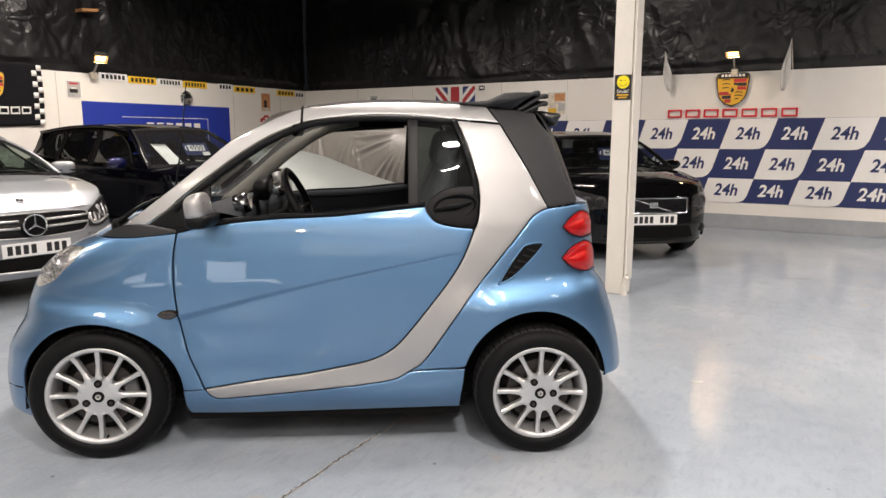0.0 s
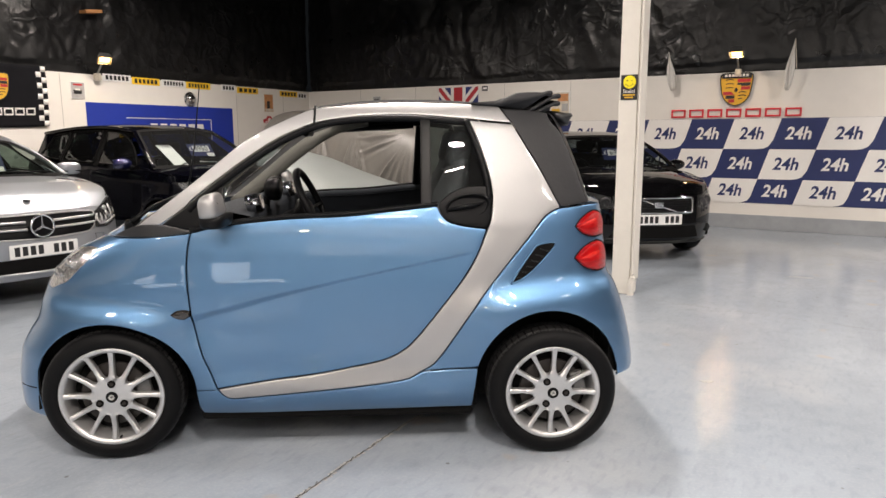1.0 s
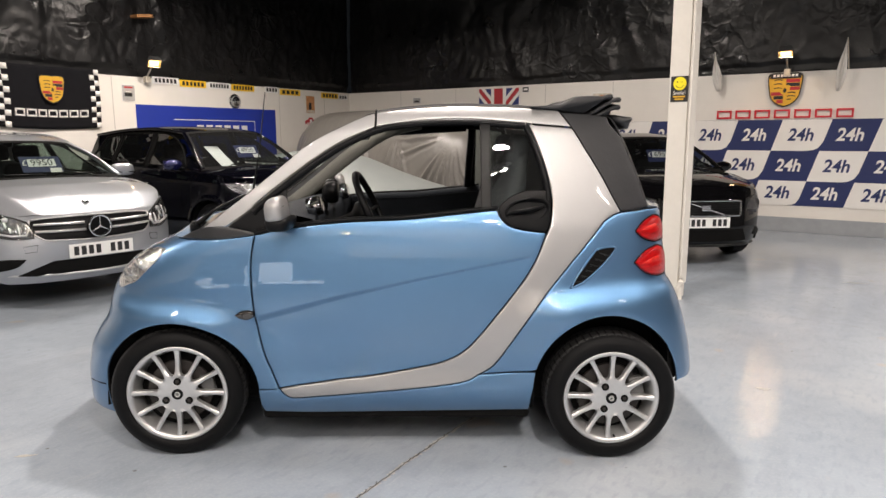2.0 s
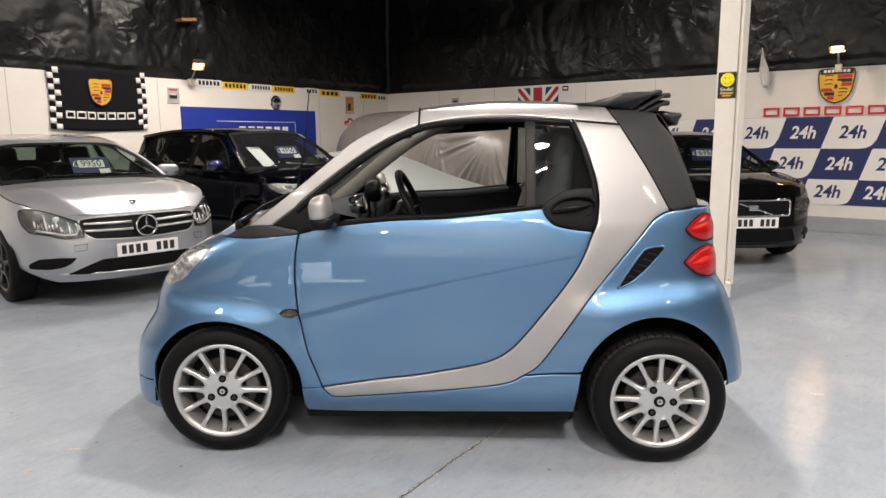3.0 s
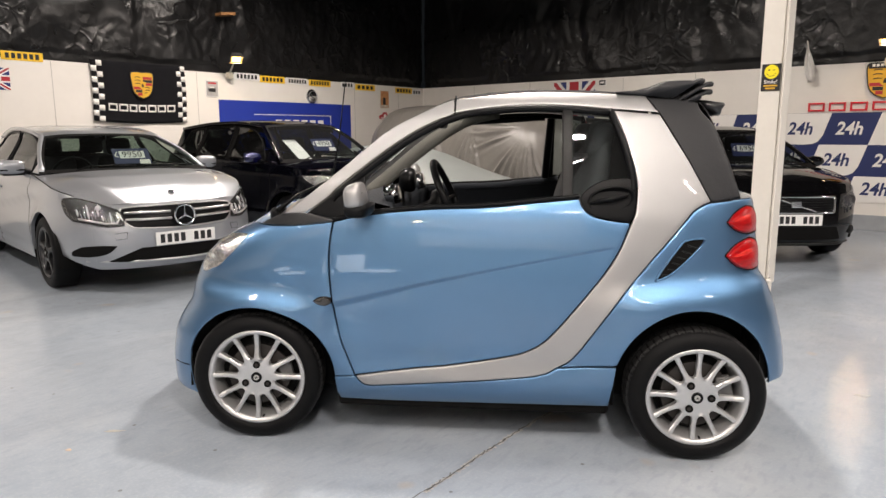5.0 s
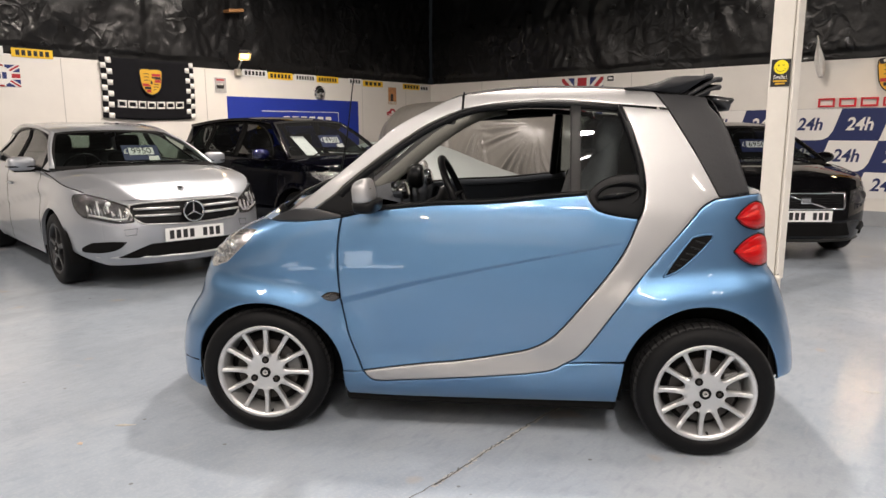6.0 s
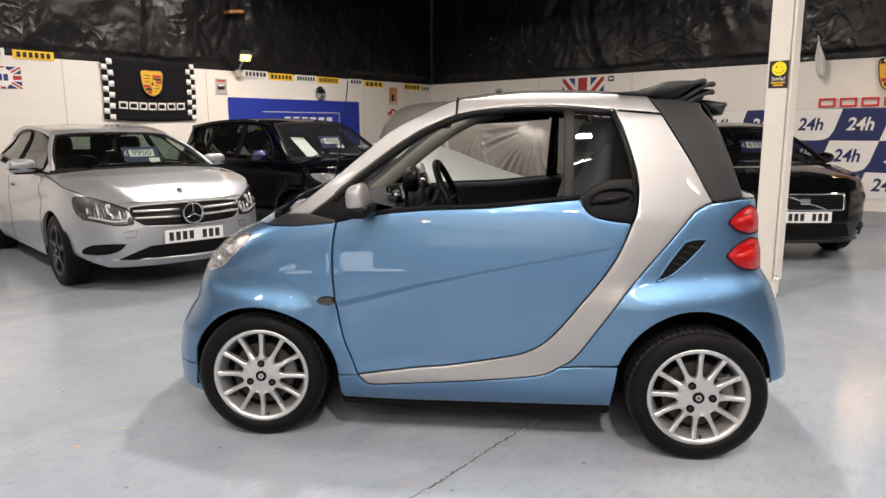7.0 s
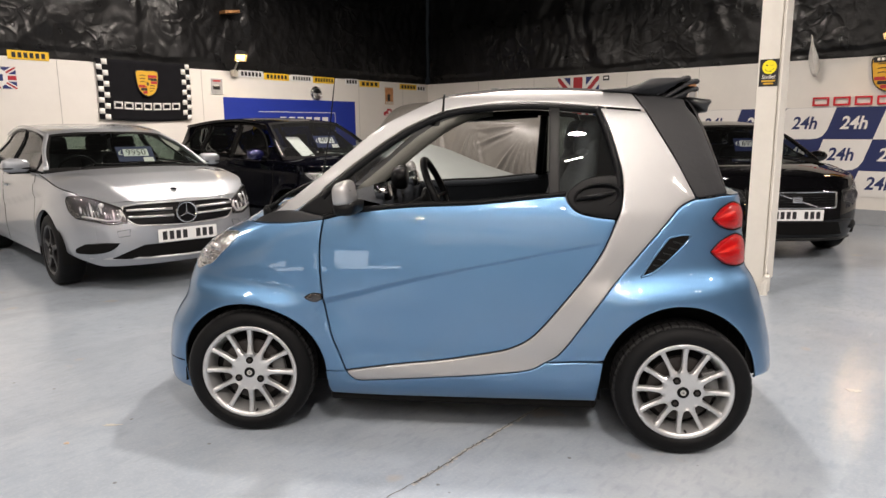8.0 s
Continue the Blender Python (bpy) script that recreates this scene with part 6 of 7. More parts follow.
def black_hatchback(m):
    s = dict(length=4.25, height=1.44, overhang=0.88, wheelbase=2.64, track=1.53, tyre=0.205, wheel_r=0.316, rim=0.215, rim_paint=M_ALLOY, spokes=5, spoke_w=0.022,
             half=[(0.2, 0.81), (0.35, 0.865), (0.55, 0.88), (0.8, 0.865), (0.95, 0.83), (1.05, 0.8)], flare=0.01,
             nose=[(0.15, -0.1), (0.25, -0.02), (0.4, 0.0), (0.6, -0.02), (0.7, -0.05), (0.8, -0.13)], tail=[(0.2, -4.15), (0.5, -4.25), (0.8, -4.2), (1.0, -4.1)], nf=2.7, nr=3.0,
             ztop=0.735, wing=[(-0.4, 0.81), (-0.75, 0.88)], belt=[(-1.15, 0.935), (-2.0, 0.96), (-3.0, 1.0), (-3.6, 1.03), (-3.9, 1.03)], cowl=(-1.15, 0.95), crown=0.06,
             roof_half=[(-1.95, 0.56), (-2.5, 0.57), (-3.2, 0.55), (-3.7, 0.5)], roof_edge=[(-1.95, 1.345), (-2.4, 1.395), (-3.0, 1.39), (-3.7, 1.31)], tail_glass=-4.05,
             windows=[([(-1.5, 0.98), (-1.7, 1.11), (-2.0, 1.27), (-2.3, 1.345)], [(-2.3, 1.345), (-2.7, 1.355)], [(-2.7, 1.355), (-2.68, 1.01)], [(-2.68, 1.01), (-1.5, 0.98)]),
                      ([(-2.76, 1.355), (-3.1, 1.34), (-3.4, 1.28)], [(-3.4, 1.28), (-3.5, 1.1)], [(-3.5, 1.1), (-2.76, 1.02)], [(-2.76, 1.02), (-2.76, 1.355)])],
             pillars=[([(-3.4, 1.3), (-3.7, 1.29)], [(-3.7, 1.29), (-3.9, 1.04)], [(-3.9, 1.04), (-3.45, 1.03)], [(-3.45, 1.03), (-3.5, 1.1), (-3.4, 1.3)]),
                      ([(-1.22, 0.945), (-1.5, 1.05)], [(-1.5, 1.05), (-1.5, 0.96)], [(-1.5, 0.96), (-1.22, 0.945)])],
             mirror=(-1.5, 0.83, 1.0), handles=(-2.5,), doors=(-1.25, -2.75), front_seat=-2.3, rear_seat=-3.2, glass=M_GLASS_DARK)
    car, width, front, back = parked_car("black_hatchback", m, "glossy black hatchback with a chrome-edged grille", M_BLACK_PAINT, s)
    for sg in (-1, 1):
        f = lambda pts: [(sg * y, z) for y, z in pts]
        ring = outline(f([(0.8, 0.79), (0.68, 0.755), (0.5, 0.715)]), f([(0.5, 0.715), (0.47, 0.6)]), f([(0.47, 0.6), (0.6, 0.585), (0.76, 0.6)]), f([(0.76, 0.6), (0.81, 0.68), (0.8, 0.79)]))
        lamp = part("headlight", face(ring, front, 0.004, gap=0, grid=0.03), M_TRIM_GREY, car, smooth=True)
        part("headlight_lens", face(ring, front, 0.016, gap=0, grid=0.03), M_LENS, lamp, smooth=True).visible_shadow = False
        for y in (0.55, 0.67):
            part("headlight_bowl", moved(lathe([(0.052, 0.0), (0.047, 0.012), (0.02, 0.004), (0, 0.01)], 18, "X"), pose(front(sg * y, 0.66) + 0.004, sg * y, 0.66, 0, 0, sg * 25)), M_ALLOY_GREY, lamp, smooth=True)
        part("fog_light", moved(lathe([(0.05, 0.0), (0.045, 0.01), (0.0, 0.006)], 18, "X"), pose(front(sg * 0.66, 0.36) + 0.004, sg * 0.66, 0.36, 0, 0, sg * 25)), M_TRIM_GREY, car, smooth=True)
    grille = outline([(-0.4, 0.7), (0.4, 0.7)], [(0.4, 0.7), (0.415, 0.68), (0.4, 0.56), (0.375, 0.545)], [(0.375, 0.545), (-0.375, 0.545)], [(-0.375, 0.545), (-0.4, 0.56), (-0.415, 0.68), (-0.4, 0.7)])
    gr = part("radiator_grille", face(grille, front, 0.004, gap=0), M_TRIM, car, "black grille in a chrome frame", smooth=True)
    part("grille_frame", tube([(front(p.x, p.y) + 0.008, p.x, p.y) for p in grille] + [(front(grille[0].x, grille[0].y) + 0.008, grille[0].x, grille[0].y)], 0.012, 8), M_CHROME, gr, smooth=True)
    part("grille_strap", tube([(front(y, z) + 0.014, y, z) for y, z in ((0.2, 0.555), (0.0, 0.625), (-0.2, 0.69))], 0.011, 8), M_CHROME, gr, smooth=True)
    part("grille_badge", box(front(0, 0.625) + 0.012, front(0, 0.625) + 0.03, -0.05, 0.05, 0.595, 0.66, 0.008), M_CHROME, gr)
    for k in range(5):
        part("grille_slat", tube([(front(y, 0.57 + 0.025 * k) + 0.006, y, 0.57 + 0.025 * k) for y in (-0.38, -0.2, 0, 0.2, 0.38)], 0.004, 6), M_TRIM, gr)
    part("lower_intake", face(outline([(-0.45, 0.4), (0.45, 0.4)], [(0.45, 0.4), (0.52, 0.27)], [(0.52, 0.27), (-0.52, 0.27)], [(-0.52, 0.27), (-0.45, 0.4)]), front, 0.004, gap=0), M_LINER, car)
    part("lower_lip", tube([(front(y, 0.22) + 0.01, y, 0.22) for y in (-0.7, -0.5, -0.25, 0, 0.25, 0.5, 0.7)], 0.016, 8), M_TRIM_GREY, car, smooth=True)
    bar_plate(car, ray_frame(0.012, 0.475))
    price_card(car, Matrix.Translation((0, 0.12, 0)) @ ray_frame(-1.55, 1.15, -35), "£6950")
    return car


silver_hatchback(pose(-3.36, 0.265, 0, 0, 0, -6))
ink_blue_hatchback(pose(-3.5, 2.95, 0))
black_hatchback(pose(0.5, 4.66, 0, 0, 0, -51))


def covered_car(name, m, top, half, label, material, fold, nsec=3.0, seed=1.0, fans=(), group="cars under covers"):
    """A car under a cloth cover: top is a table of (x, height), nose at x = 0; folds grow towards the hem."""
    x_end = top[-1][0]
    line = spline([(x, h) for x, h in top], 60 if fans else 8)
    if fans:
        # even steps along the car
        even = [line[0]]
        for p in line:
            if (p - even[-1]).length >= 0.014:
                even.append(p)
        line = even
    rows, n = [], 230 if fans else 110
    for p in line:
        x, h = p.x, max(0.06, p.y)
        t = abs((x - x_end / 2) / (x_end / 2))
        w = half * max(0.0, 1 - min(1, t) ** 7) ** (1 / 4)
        row = []
        for i in range(n + 1):
            a = math.pi * i / n
            c, s = math.cos(a), math.sin(a)
            y = w * math.copysign(abs(c) ** (2 / nsec), c)
            z = 0.03 + (h - 0.03) * abs(s) ** (2 / nsec)
            hang = ramp(1.0, 0.25, z / h)
            arc_pos = x * 2.6 + 0.6 * noise.noise((x * 1.2, z * 1.5, seed))
            bend = 0.5 * noise.noise((x * 0.8, z * 1.4, seed + 9))
            pleat = 1 - 2 * abs(noise.noise((x * 3.4 + bend, z * 0.6, seed + 3)))
            fine = 1 - 2 * abs(noise.noise((x * 9 + 3 * bend, z * 1.1, seed + 5)))
            f = fold * (0.25 + 0.75 * hang) * (0.9 * pleat + 0.5 * fine + 0.4 * math.sin(arc_pos * 3.1))
            f += fold * 0.35 * noise.noise((x * 3, y * 3, seed + z * 4))
            if c < 0:
                # cloth pulled tight from a point that sticks out: sharp pleats fanning away from it
                for fx, fz, lo, hi, count, reach, amp in fans:
                    r, th = math.hypot(x - fx, z - fz), math.degrees(math.atan2(x - fx, fz - z))
                    th += 2.5 * noise.noise((x * 2.5, z * 2.5, seed + 21))
                    win = ramp(lo, lo + 12, th) * ramp(hi, hi - 12, th) * ramp(reach, reach * 0.55, r)
                    tooth = abs(((th - lo) / (hi - lo) * count + 0.35 * noise.noise((th * 0.06, 3, fz))) % 1.0 * 2 - 1)
                    f += amp * win * (ramp(0.1, 0.6, r) * (tooth ** 1.7 - 0.4))
            row.append((x + 0.4 * f * (1 if t > 0.9 else 0), y + math.copysign(f, c) * (0.35 + 0.65 * abs(c)), z + 0.3 * f * abs(s)))
        rows.append(row)
    car = thing(name, m, label, "covered car", group)
    ob = part("cover", loft(rows), material, car, smooth=True)
    ob.modifiers.new("thick", "SOLIDIFY").thickness = 0.003
    for end in (0, -1):
        hem = [Vector(row[end]) + Vector((0, 0, 0.004)) for row in rows]
        part("elastic_hem", tube(hem[::5] + hem[-1:], 0.011, 6), material, car, smooth=True)
    return car


covered_car("covered_car", pose(-2.6, 6.45, 0), [(0.0, 0.25), (-0.03, 0.8), (-0.12, 1.25), (-0.4, 1.5), (-0.9, 1.66), (-1.5, 1.77), (-2.4, 1.82), (-3.2, 1.82), (-3.7, 1.79), (-3.88, 1.71), (-4.02, 1.62), (-4.14, 1.55),
                                                (-4.2, 1.4), (-4.26, 1.1), (-4.29, 0.2)], 0.92, "van under a loose wrinkled grey cloth cover", M_COVER, 0.024, 3.4, 2.0,
            [(-0.75, 1.42, -46, 32, 8, 1.9, 0.075), (-0.75, 1.42, -112, -56, 4, 1.2, 0.05), (-1.75, 1.5, -30, 30, 5, 1.7, 0.07), (-2.5, 1.6, -40, 30, 5, 1.7, 0.06),
             (-3.6, 1.6, -40, 40, 6, 1.7, 0.06)])
covered_car("covered_car", pose(-2.85, 4.95, 0), [(0.0, 0.25), (-0.04, 0.5), (-0.3, 0.665), (-0.74, 0.77), (-1.18, 0.885), (-1.5, 0.985), (-1.81, 1.08), (-2.2, 1.15), (-2.7, 1.17), (-3.1, 1.13), (-3.6, 1.02), (-4.2, 0.82), (-4.38, 0.55), (-4.42, 0.2)], 0.9,
            "low car under a smooth pale fitted cover", M_PEARL_COVER, 0.006, 3.0, 6.0)


# ---- column, lamps and what hangs on the walls ----
def column():
    col = thing("steel_column", pose(0.5, 3.03, 0), "cream painted steel column with a dented foot", "column", kind="structure")
    part("main_face", box(0.0, 0.155, 0.0, 0.17, 0, ROOM_H, 0.006), M_COLUMN, col)
    part("side_rib", box(0.158, 0.17, 0.012, 0.17, 0, ROOM_H, 0.004), M_COLUMN, col)
    part("outer_strip", box(0.172, 0.186, -0.012, 0.17, 0.12, ROOM_H, 0.006), M_COLUMN, col)
    bm = bmesh.new()
    tube([(0.17, -0.01, 0.0), (0.172, -0.016, 0.1), (0.19, -0.02, 0.16), (0.2, -0.012, 0.172)], [0.03, 0.027, 0.024, 0.01], 7, bm)
    part("bent_foot_plate", bm, M_COLUMN, col, "bent and torn foot of the column")
    part("foot_shadow_gap", box(0.17, 0.188, -0.01, 0.02, 0.172, 0.182, 0.003), M_LINER, col)
    sign = thing("smile_sign", pose(0.585, 3.028, 1.762), "black notice with a yellow smiling disc on the column", "sign")
    part("board", box(-0.07, 0.07, -0.003, 0, -0.103, 0.103, 0.001), M_BLACK_PRINT, sign)
    flat = Matrix(((1, 0, 0, 0), (0, 0, -1, -0.004), (0, 1, 0, 0), (0, 0, 0, 1)))
    part("disc", moved(lathe([(0.0, 0.002), (0.052, 0.002), (0.053, 0.0)], 36, "Z"), flat @ Matrix.Translation((0.002, 0.043, 0))), mat("yellow_disc", (0.9, 0.75, 0.02), 0.4, vary=0.05), sign)
    part("eye", moved(lathe([(0.0, 0.002), (0.006, 0.002), (0.006, 0.0)], 12, "Z"), flat @ Matrix.Translation((-0.017, 0.056, 0.002))), M_BLACK_PRINT, sign)
    part("winking_eye", moved(box(0.01, 0.028, 0.054, 0.057, 0, 0.002), flat @ Matrix.Translation((0, 0, 0.002))), M_BLACK_PRINT, sign)
    part("mouth", moved(tube([(0.034 * math.cos(a) + 0.002, 0.043 + 0.034 * math.sin(a), 0.003) for a in (radians(200 + 14 * i) for i in range(11))], 0.0018, 6), flat), M_BLACK_PRINT, sign)
    letters("Smile!", 0.042, M_WHITE_PRINT, "lettering", sign, flat @ Matrix.Translation((0, -0.033, 0)), 0.0006)
    for k, w in enumerate((0.05, 0.036)):
        part("small_print", moved(box(-w, w, -0.068 - 0.02 * k, -0.056 - 0.02 * k, 0, 0.001), flat), M_YELLOW, sign)


column()


def flood_lamp(place, target, wall, label):
    """A small floodlight on a bracket; its reflector looks from place to target, wall is the point that it is fixed to."""
    m = look(place, target)
    lamp = thing("flood_lamp", Matrix.Translation(wall), label, "lamp", "wall floodlights")
    m = Matrix.Translation(-Vector(wall)) @ m
    # look() aims -z: the open side of the housing is at z = 0
    rows = [[(x * k, y * k, z) for x, y in ((-0.09, -0.07), (0.09, -0.07), (0.09, 0.07), (-0.09, 0.07))] for k, z in ((1.0, -0.012), (1.04, -0.012), (1.04, 0.02), (0.7, 0.1), (0.3, 0.11))]
    part("housing", moved(soften(loft(rows, True), 0.004), m), M_STEEL_DARK, lamp)
    part("lamp_glass", moved(box(-0.068, 0.068, -0.05, 0.05, 0.004, 0.01, 0.002), m), M_FLOOD, lamp, "glowing warm lamp glass")
    part("reflector", moved(loft([[(x * k, y * k, z) for x, y in ((-0.09, -0.07), (0.09, -0.07), (0.09, 0.07), (-0.09, 0.07))] for k, z in ((0.98, -0.01), (0.9, 0.03), (0.01, 0.035))], True), m), M_METAL, lamp)
    back = m @ Vector((0, 0, 0.1))
    part("bracket", tube([(0, 0, -0.12), tuple(Vector((0, 0, -0.12)).lerp(back, 0.7) + Vector((0, 0, -0.04))), tuple(back)], 0.014, 8), M_METAL, lamp, smooth=True)
    part("junction_box", box(-0.04, 0.04, -0.04, 0.04, -0.2, -0.1, 0.008), M_CREAM_PRINT, lamp)
    return lamp


for (place, target, watts), wall, label in zip(FLOODS, ((0.72, ROOM_N - 0.04, 2.42), (ROOM_W + 0.04, 3.5, 2.4), (3.7, ROOM_S + 0.04, 2.4)),
                                               ("lit warm floodlight above the shield sign", "lit warm floodlight above the white wall", "lit warm floodlight above the dark wall")):
    flood_lamp(place, target, wall, label)

# unseen board with glowing panels, added for the bright patches mirrored in the paint
door = thing("reflection_board", pose(0, ROOM_S + 0.012, 0), "unseen dark board with glowing panels, added for reflections", "door", kind="structure")
part("board_face", box(0.2, 3.9, 0.0, 0.04, 0.0, 2.2, 0.005), M_DARK_WALL, door)
for x0, x1, z0, z1 in ((0.5, 1.15, 0.7, 0.95), (0.8, 1.7, 0.36, 0.62), (2.35, 2.95, 0.68, 0.98), (2.42, 3.5, 0.5, 0.655)):
    part("glow_panel", box(x0, x1, 0.04, 0.05, z0, z1), M_PANEL, door)


for bx, by, watts in BATTENS:
    lamp = thing("ceiling_batten", pose(bx, by, 4.34), "white twin-tube batten light added under the roof, out of view", "lamp", "ceiling battens")
    part("batten_body", box(-0.52, 0.52, -0.07, 0.07, 0, 0.06, 0.01), M_PLATE_WHITE, lamp)
    for y in (-0.04, 0.04):
        part("lamp_tube", moved(lathe([(0.0, -0.5), (0.013, -0.5), (0.013, 0.5), (0, 0.5)], 12, "X"), pose(0, y, -0.03)), M_TUBE, lamp)
    for x in (-0.4, 0.4):
        part("hanger", tube([(x, 0, 0.06), (x, 0, ROOM_H - 4.34)], 0.006, 6), M_METAL, lamp)


lamp = thing("ceiling_batten", pose(3.68, -3.82, 4.3), "short white batten light under the roof", "lamp", "ceiling battens")
part("batten_body", box(-0.05, 0.05, -0.22, 0.22, 0, 0.06, 0.01), M_PLATE_WHITE, lamp)
part("hanger", tube([(0, 0, 0.06), (0, 0, ROOM_H - 4.3)], 0.006, 6), M_METAL, lamp)
for bx, by, bz, watts in BAYS:
    lamp = thing("high_bay_lamp", pose(bx, by, bz + 0.02), "round white high-bay lamp hung from the roof", "lamp", "high-bay lamps")
    part("bay_housing", lathe([(0.0, 0.16), (0.06, 0.15), (0.1, 0.08), (0.2, 0.02), (0.21, 0.0), (0.19, 0.0), (0.19, 0.012), (0.0, 0.012)], 32, "Z"), M_STEEL_DARK, lamp, smooth=True)
    part("hanger", tube([(0, 0, 0.15), (0, 0, ROOM_H - bz - 0.02)], 0.008, 6), M_METAL, lamp)


def wall_plate(m, w, h, base, count, group="number plates on the wall"):
    pl = thing("number_plate", m, ("yellow" if base is M_PLATE_YELLOW else "white") + " number plate with plain bars fixed to the wall", "number plate", group)
    part("plate", box(-w / 2, w / 2, -h / 2, h / 2, 0, 0.006, 0.002), base, pl)
    for i, (x0, x1, y0, y1) in enumerate(bars(count, w * 0.86, h, 0.36, 0.6)):
        part("bar", box(x0, x1, y0, y1, 0.006, 0.008), M_BLACK_PRINT, pl)


for y, z, w, base, count in ((0.02, 2.31, 0.46, M_PLATE_WHITE, 6), (0.575, 2.303, 0.475, M_PLATE_YELLOW, 6), (3.84, 2.255, 0.47, M_PLATE_WHITE, 6), (4.34, 2.238, 0.5, M_PLATE_YELLOW, 6), (4.86, 2.237, 0.46, M_PLATE_WHITE, 7),
                             (5.36, 2.233, 0.5, M_PLATE_YELLOW, 7), (6.02, 2.235, 0.32, M_PLATE_WHITE, 4), (6.48, 2.215, 0.52, M_PLATE_YELLOW, 4), (7.56, 2.205, 0.5, M_PLATE_YELLOW, 5), (7.95, 2.19, 0.27, M_PLATE_WHITE, 3)):
    wall_plate(WEST(y, z, 0.002), w, 0.108, base, count)


def shield_outline(w, h, steps=10):
    """A heraldic shield, centred, point down."""
    half = [(0, h * 0.5), (w * 0.25, h * 0.52), (w * 0.5, h * 0.46), (w * 0.485, h * 0.1), (w * 0.42, -h * 0.2), (w * 0.25, -h * 0.4), (0, -h * 0.5)]
    line = spline(half, 4)
    return [(p.x, p.y) for p in line] + [(-p.x, p.y) for p in line[-2:0:-1]]


def shield(parent, m, w, h):
    """The shield as plain colour fields."""
    rim = part("shield_rim", moved(slab(shield_outline(w, h), 0.012, "xy", 0.012), m), M_BLACK_PRINT, parent)
    part("shield_field", moved(slab(shield_outline(w * 0.93, h * 0.93), 0.004, "xy", 0.016), m), M_YELLOW, parent)
    for sx, sy in ((1, 1), (-1, -1)):
        for k, ink in enumerate((M_RED_PRINT, M_BLACK_PRINT, M_RED_PRINT)):
            y0 = 0.33 - 0.115 * k if sy > 0 else -0.05 - 0.115 * k
            wx = 0.43 if sy > 0 else 0.40 - 0.09 * k
            x0, x1 = (0.03 * w, wx * w) if sx > 0 else (-wx * w, -0.03 * w)
            part("shield_stripe", moved(box(x0, x1, (y0 - 0.1) * h, y0 * h, 0.016, 0.018), m), ink, parent)
    for sx, sy in ((-1, 1), (1, -1)):
        for k in range(3):
            y0 = (0.3 - 0.12 * k if sy > 0 else -0.08 - 0.1 * k) * h
            part("shield_bow", moved(tube([(sx * (0.08 + 0.06 * i) * w, y0 + 0.02 * h * math.sin(i * 0.8), 0.0165) for i in range(5 if sy > 0 or k < 2 else 3)], 0.007 * h / 0.45, 5), m), M_BLACK_PRINT, parent)
    part("shield_heart", moved(slab(shield_outline(w * 0.3, h * 0.28), 0.004, "xy", 0.021), m), M_YELLOW, parent)
    part("shield_figure", moved(slab([(-0.05 * w, -0.06 * h), (0.03 * w, -0.07 * h), (0.06 * w, 0.0), (0.02 * w, 0.07 * h), (-0.03 * w, 0.05 * h)], 0.002, "xy", 0.023), m), M_BLACK_PRINT, parent)
    return rim


def block_letters(parent, m, width, height, ink, depth, name="letter_block"):
    """Pairs of plain bars that stand for a wide word."""
    for x0, x1, y0, y1 in bars(7, width, height, 0.2, 1.0):
        t = height * 0.2
        bm = bmesh.new()
        for p0, p1, q0, q1 in ((x0, x1, y1 - t, y1), (x0, x1, y0, y0 + t), (x0, x0 + t, y0 + t, y1 - t), (x1 - t, x1, y0 + t, y1 - t)):
            box(p0, p1, q0, q1, 0, depth, 0.002, bm)
        part(name, bm, ink, parent)


sign = thing("shield_sign", NORTH(0.705, 2.025, 0.03), "red, black and yellow shield sign mounted on the wall", "sign")
shield(sign, Matrix.Identity(4), 0.44, 0.47)
part("shield_headband", slab([(-0.2, 0.165), (0.2, 0.165), (0.2, 0.235), (-0.2, 0.235)], 0.004, "xy", 0.024), M_BLACK_PRINT, sign)
for x0, x1, y0, y1 in bars(7, 0.33, 0.045, 0.3, 0.8):
    part("headband_block", box(x0, x1, 0.205 + y0, 0.205 + y1, 0.024, 0.028), M_WHITE_PRINT, sign)
for x in (-0.1, 0.1):
    part("standoff", box(x - 0.01, x + 0.01, -0.01, 0.01, -0.03, 0.0), M_STEEL_DARK, sign)
word = thing("red_word_sign", NORTH(0.69, 1.697, 0.002), "row of red raised blocks on the white wall", "sign")
block_letters(word, Matrix.Identity(4), 1.83, 0.122, M_RED, 0.022)

# the chequered banner
GRID_X = [-2.44, -1.8, -1.165, -0.53, 0.11, 0.71, 1.335, 1.926, 2.56, 3.19, 3.82, 4.45, 5.08]
ROWS = [(1.612, 1.172), (1.172, 0.74), (0.74, 0.385)]
SLANT = 0.3


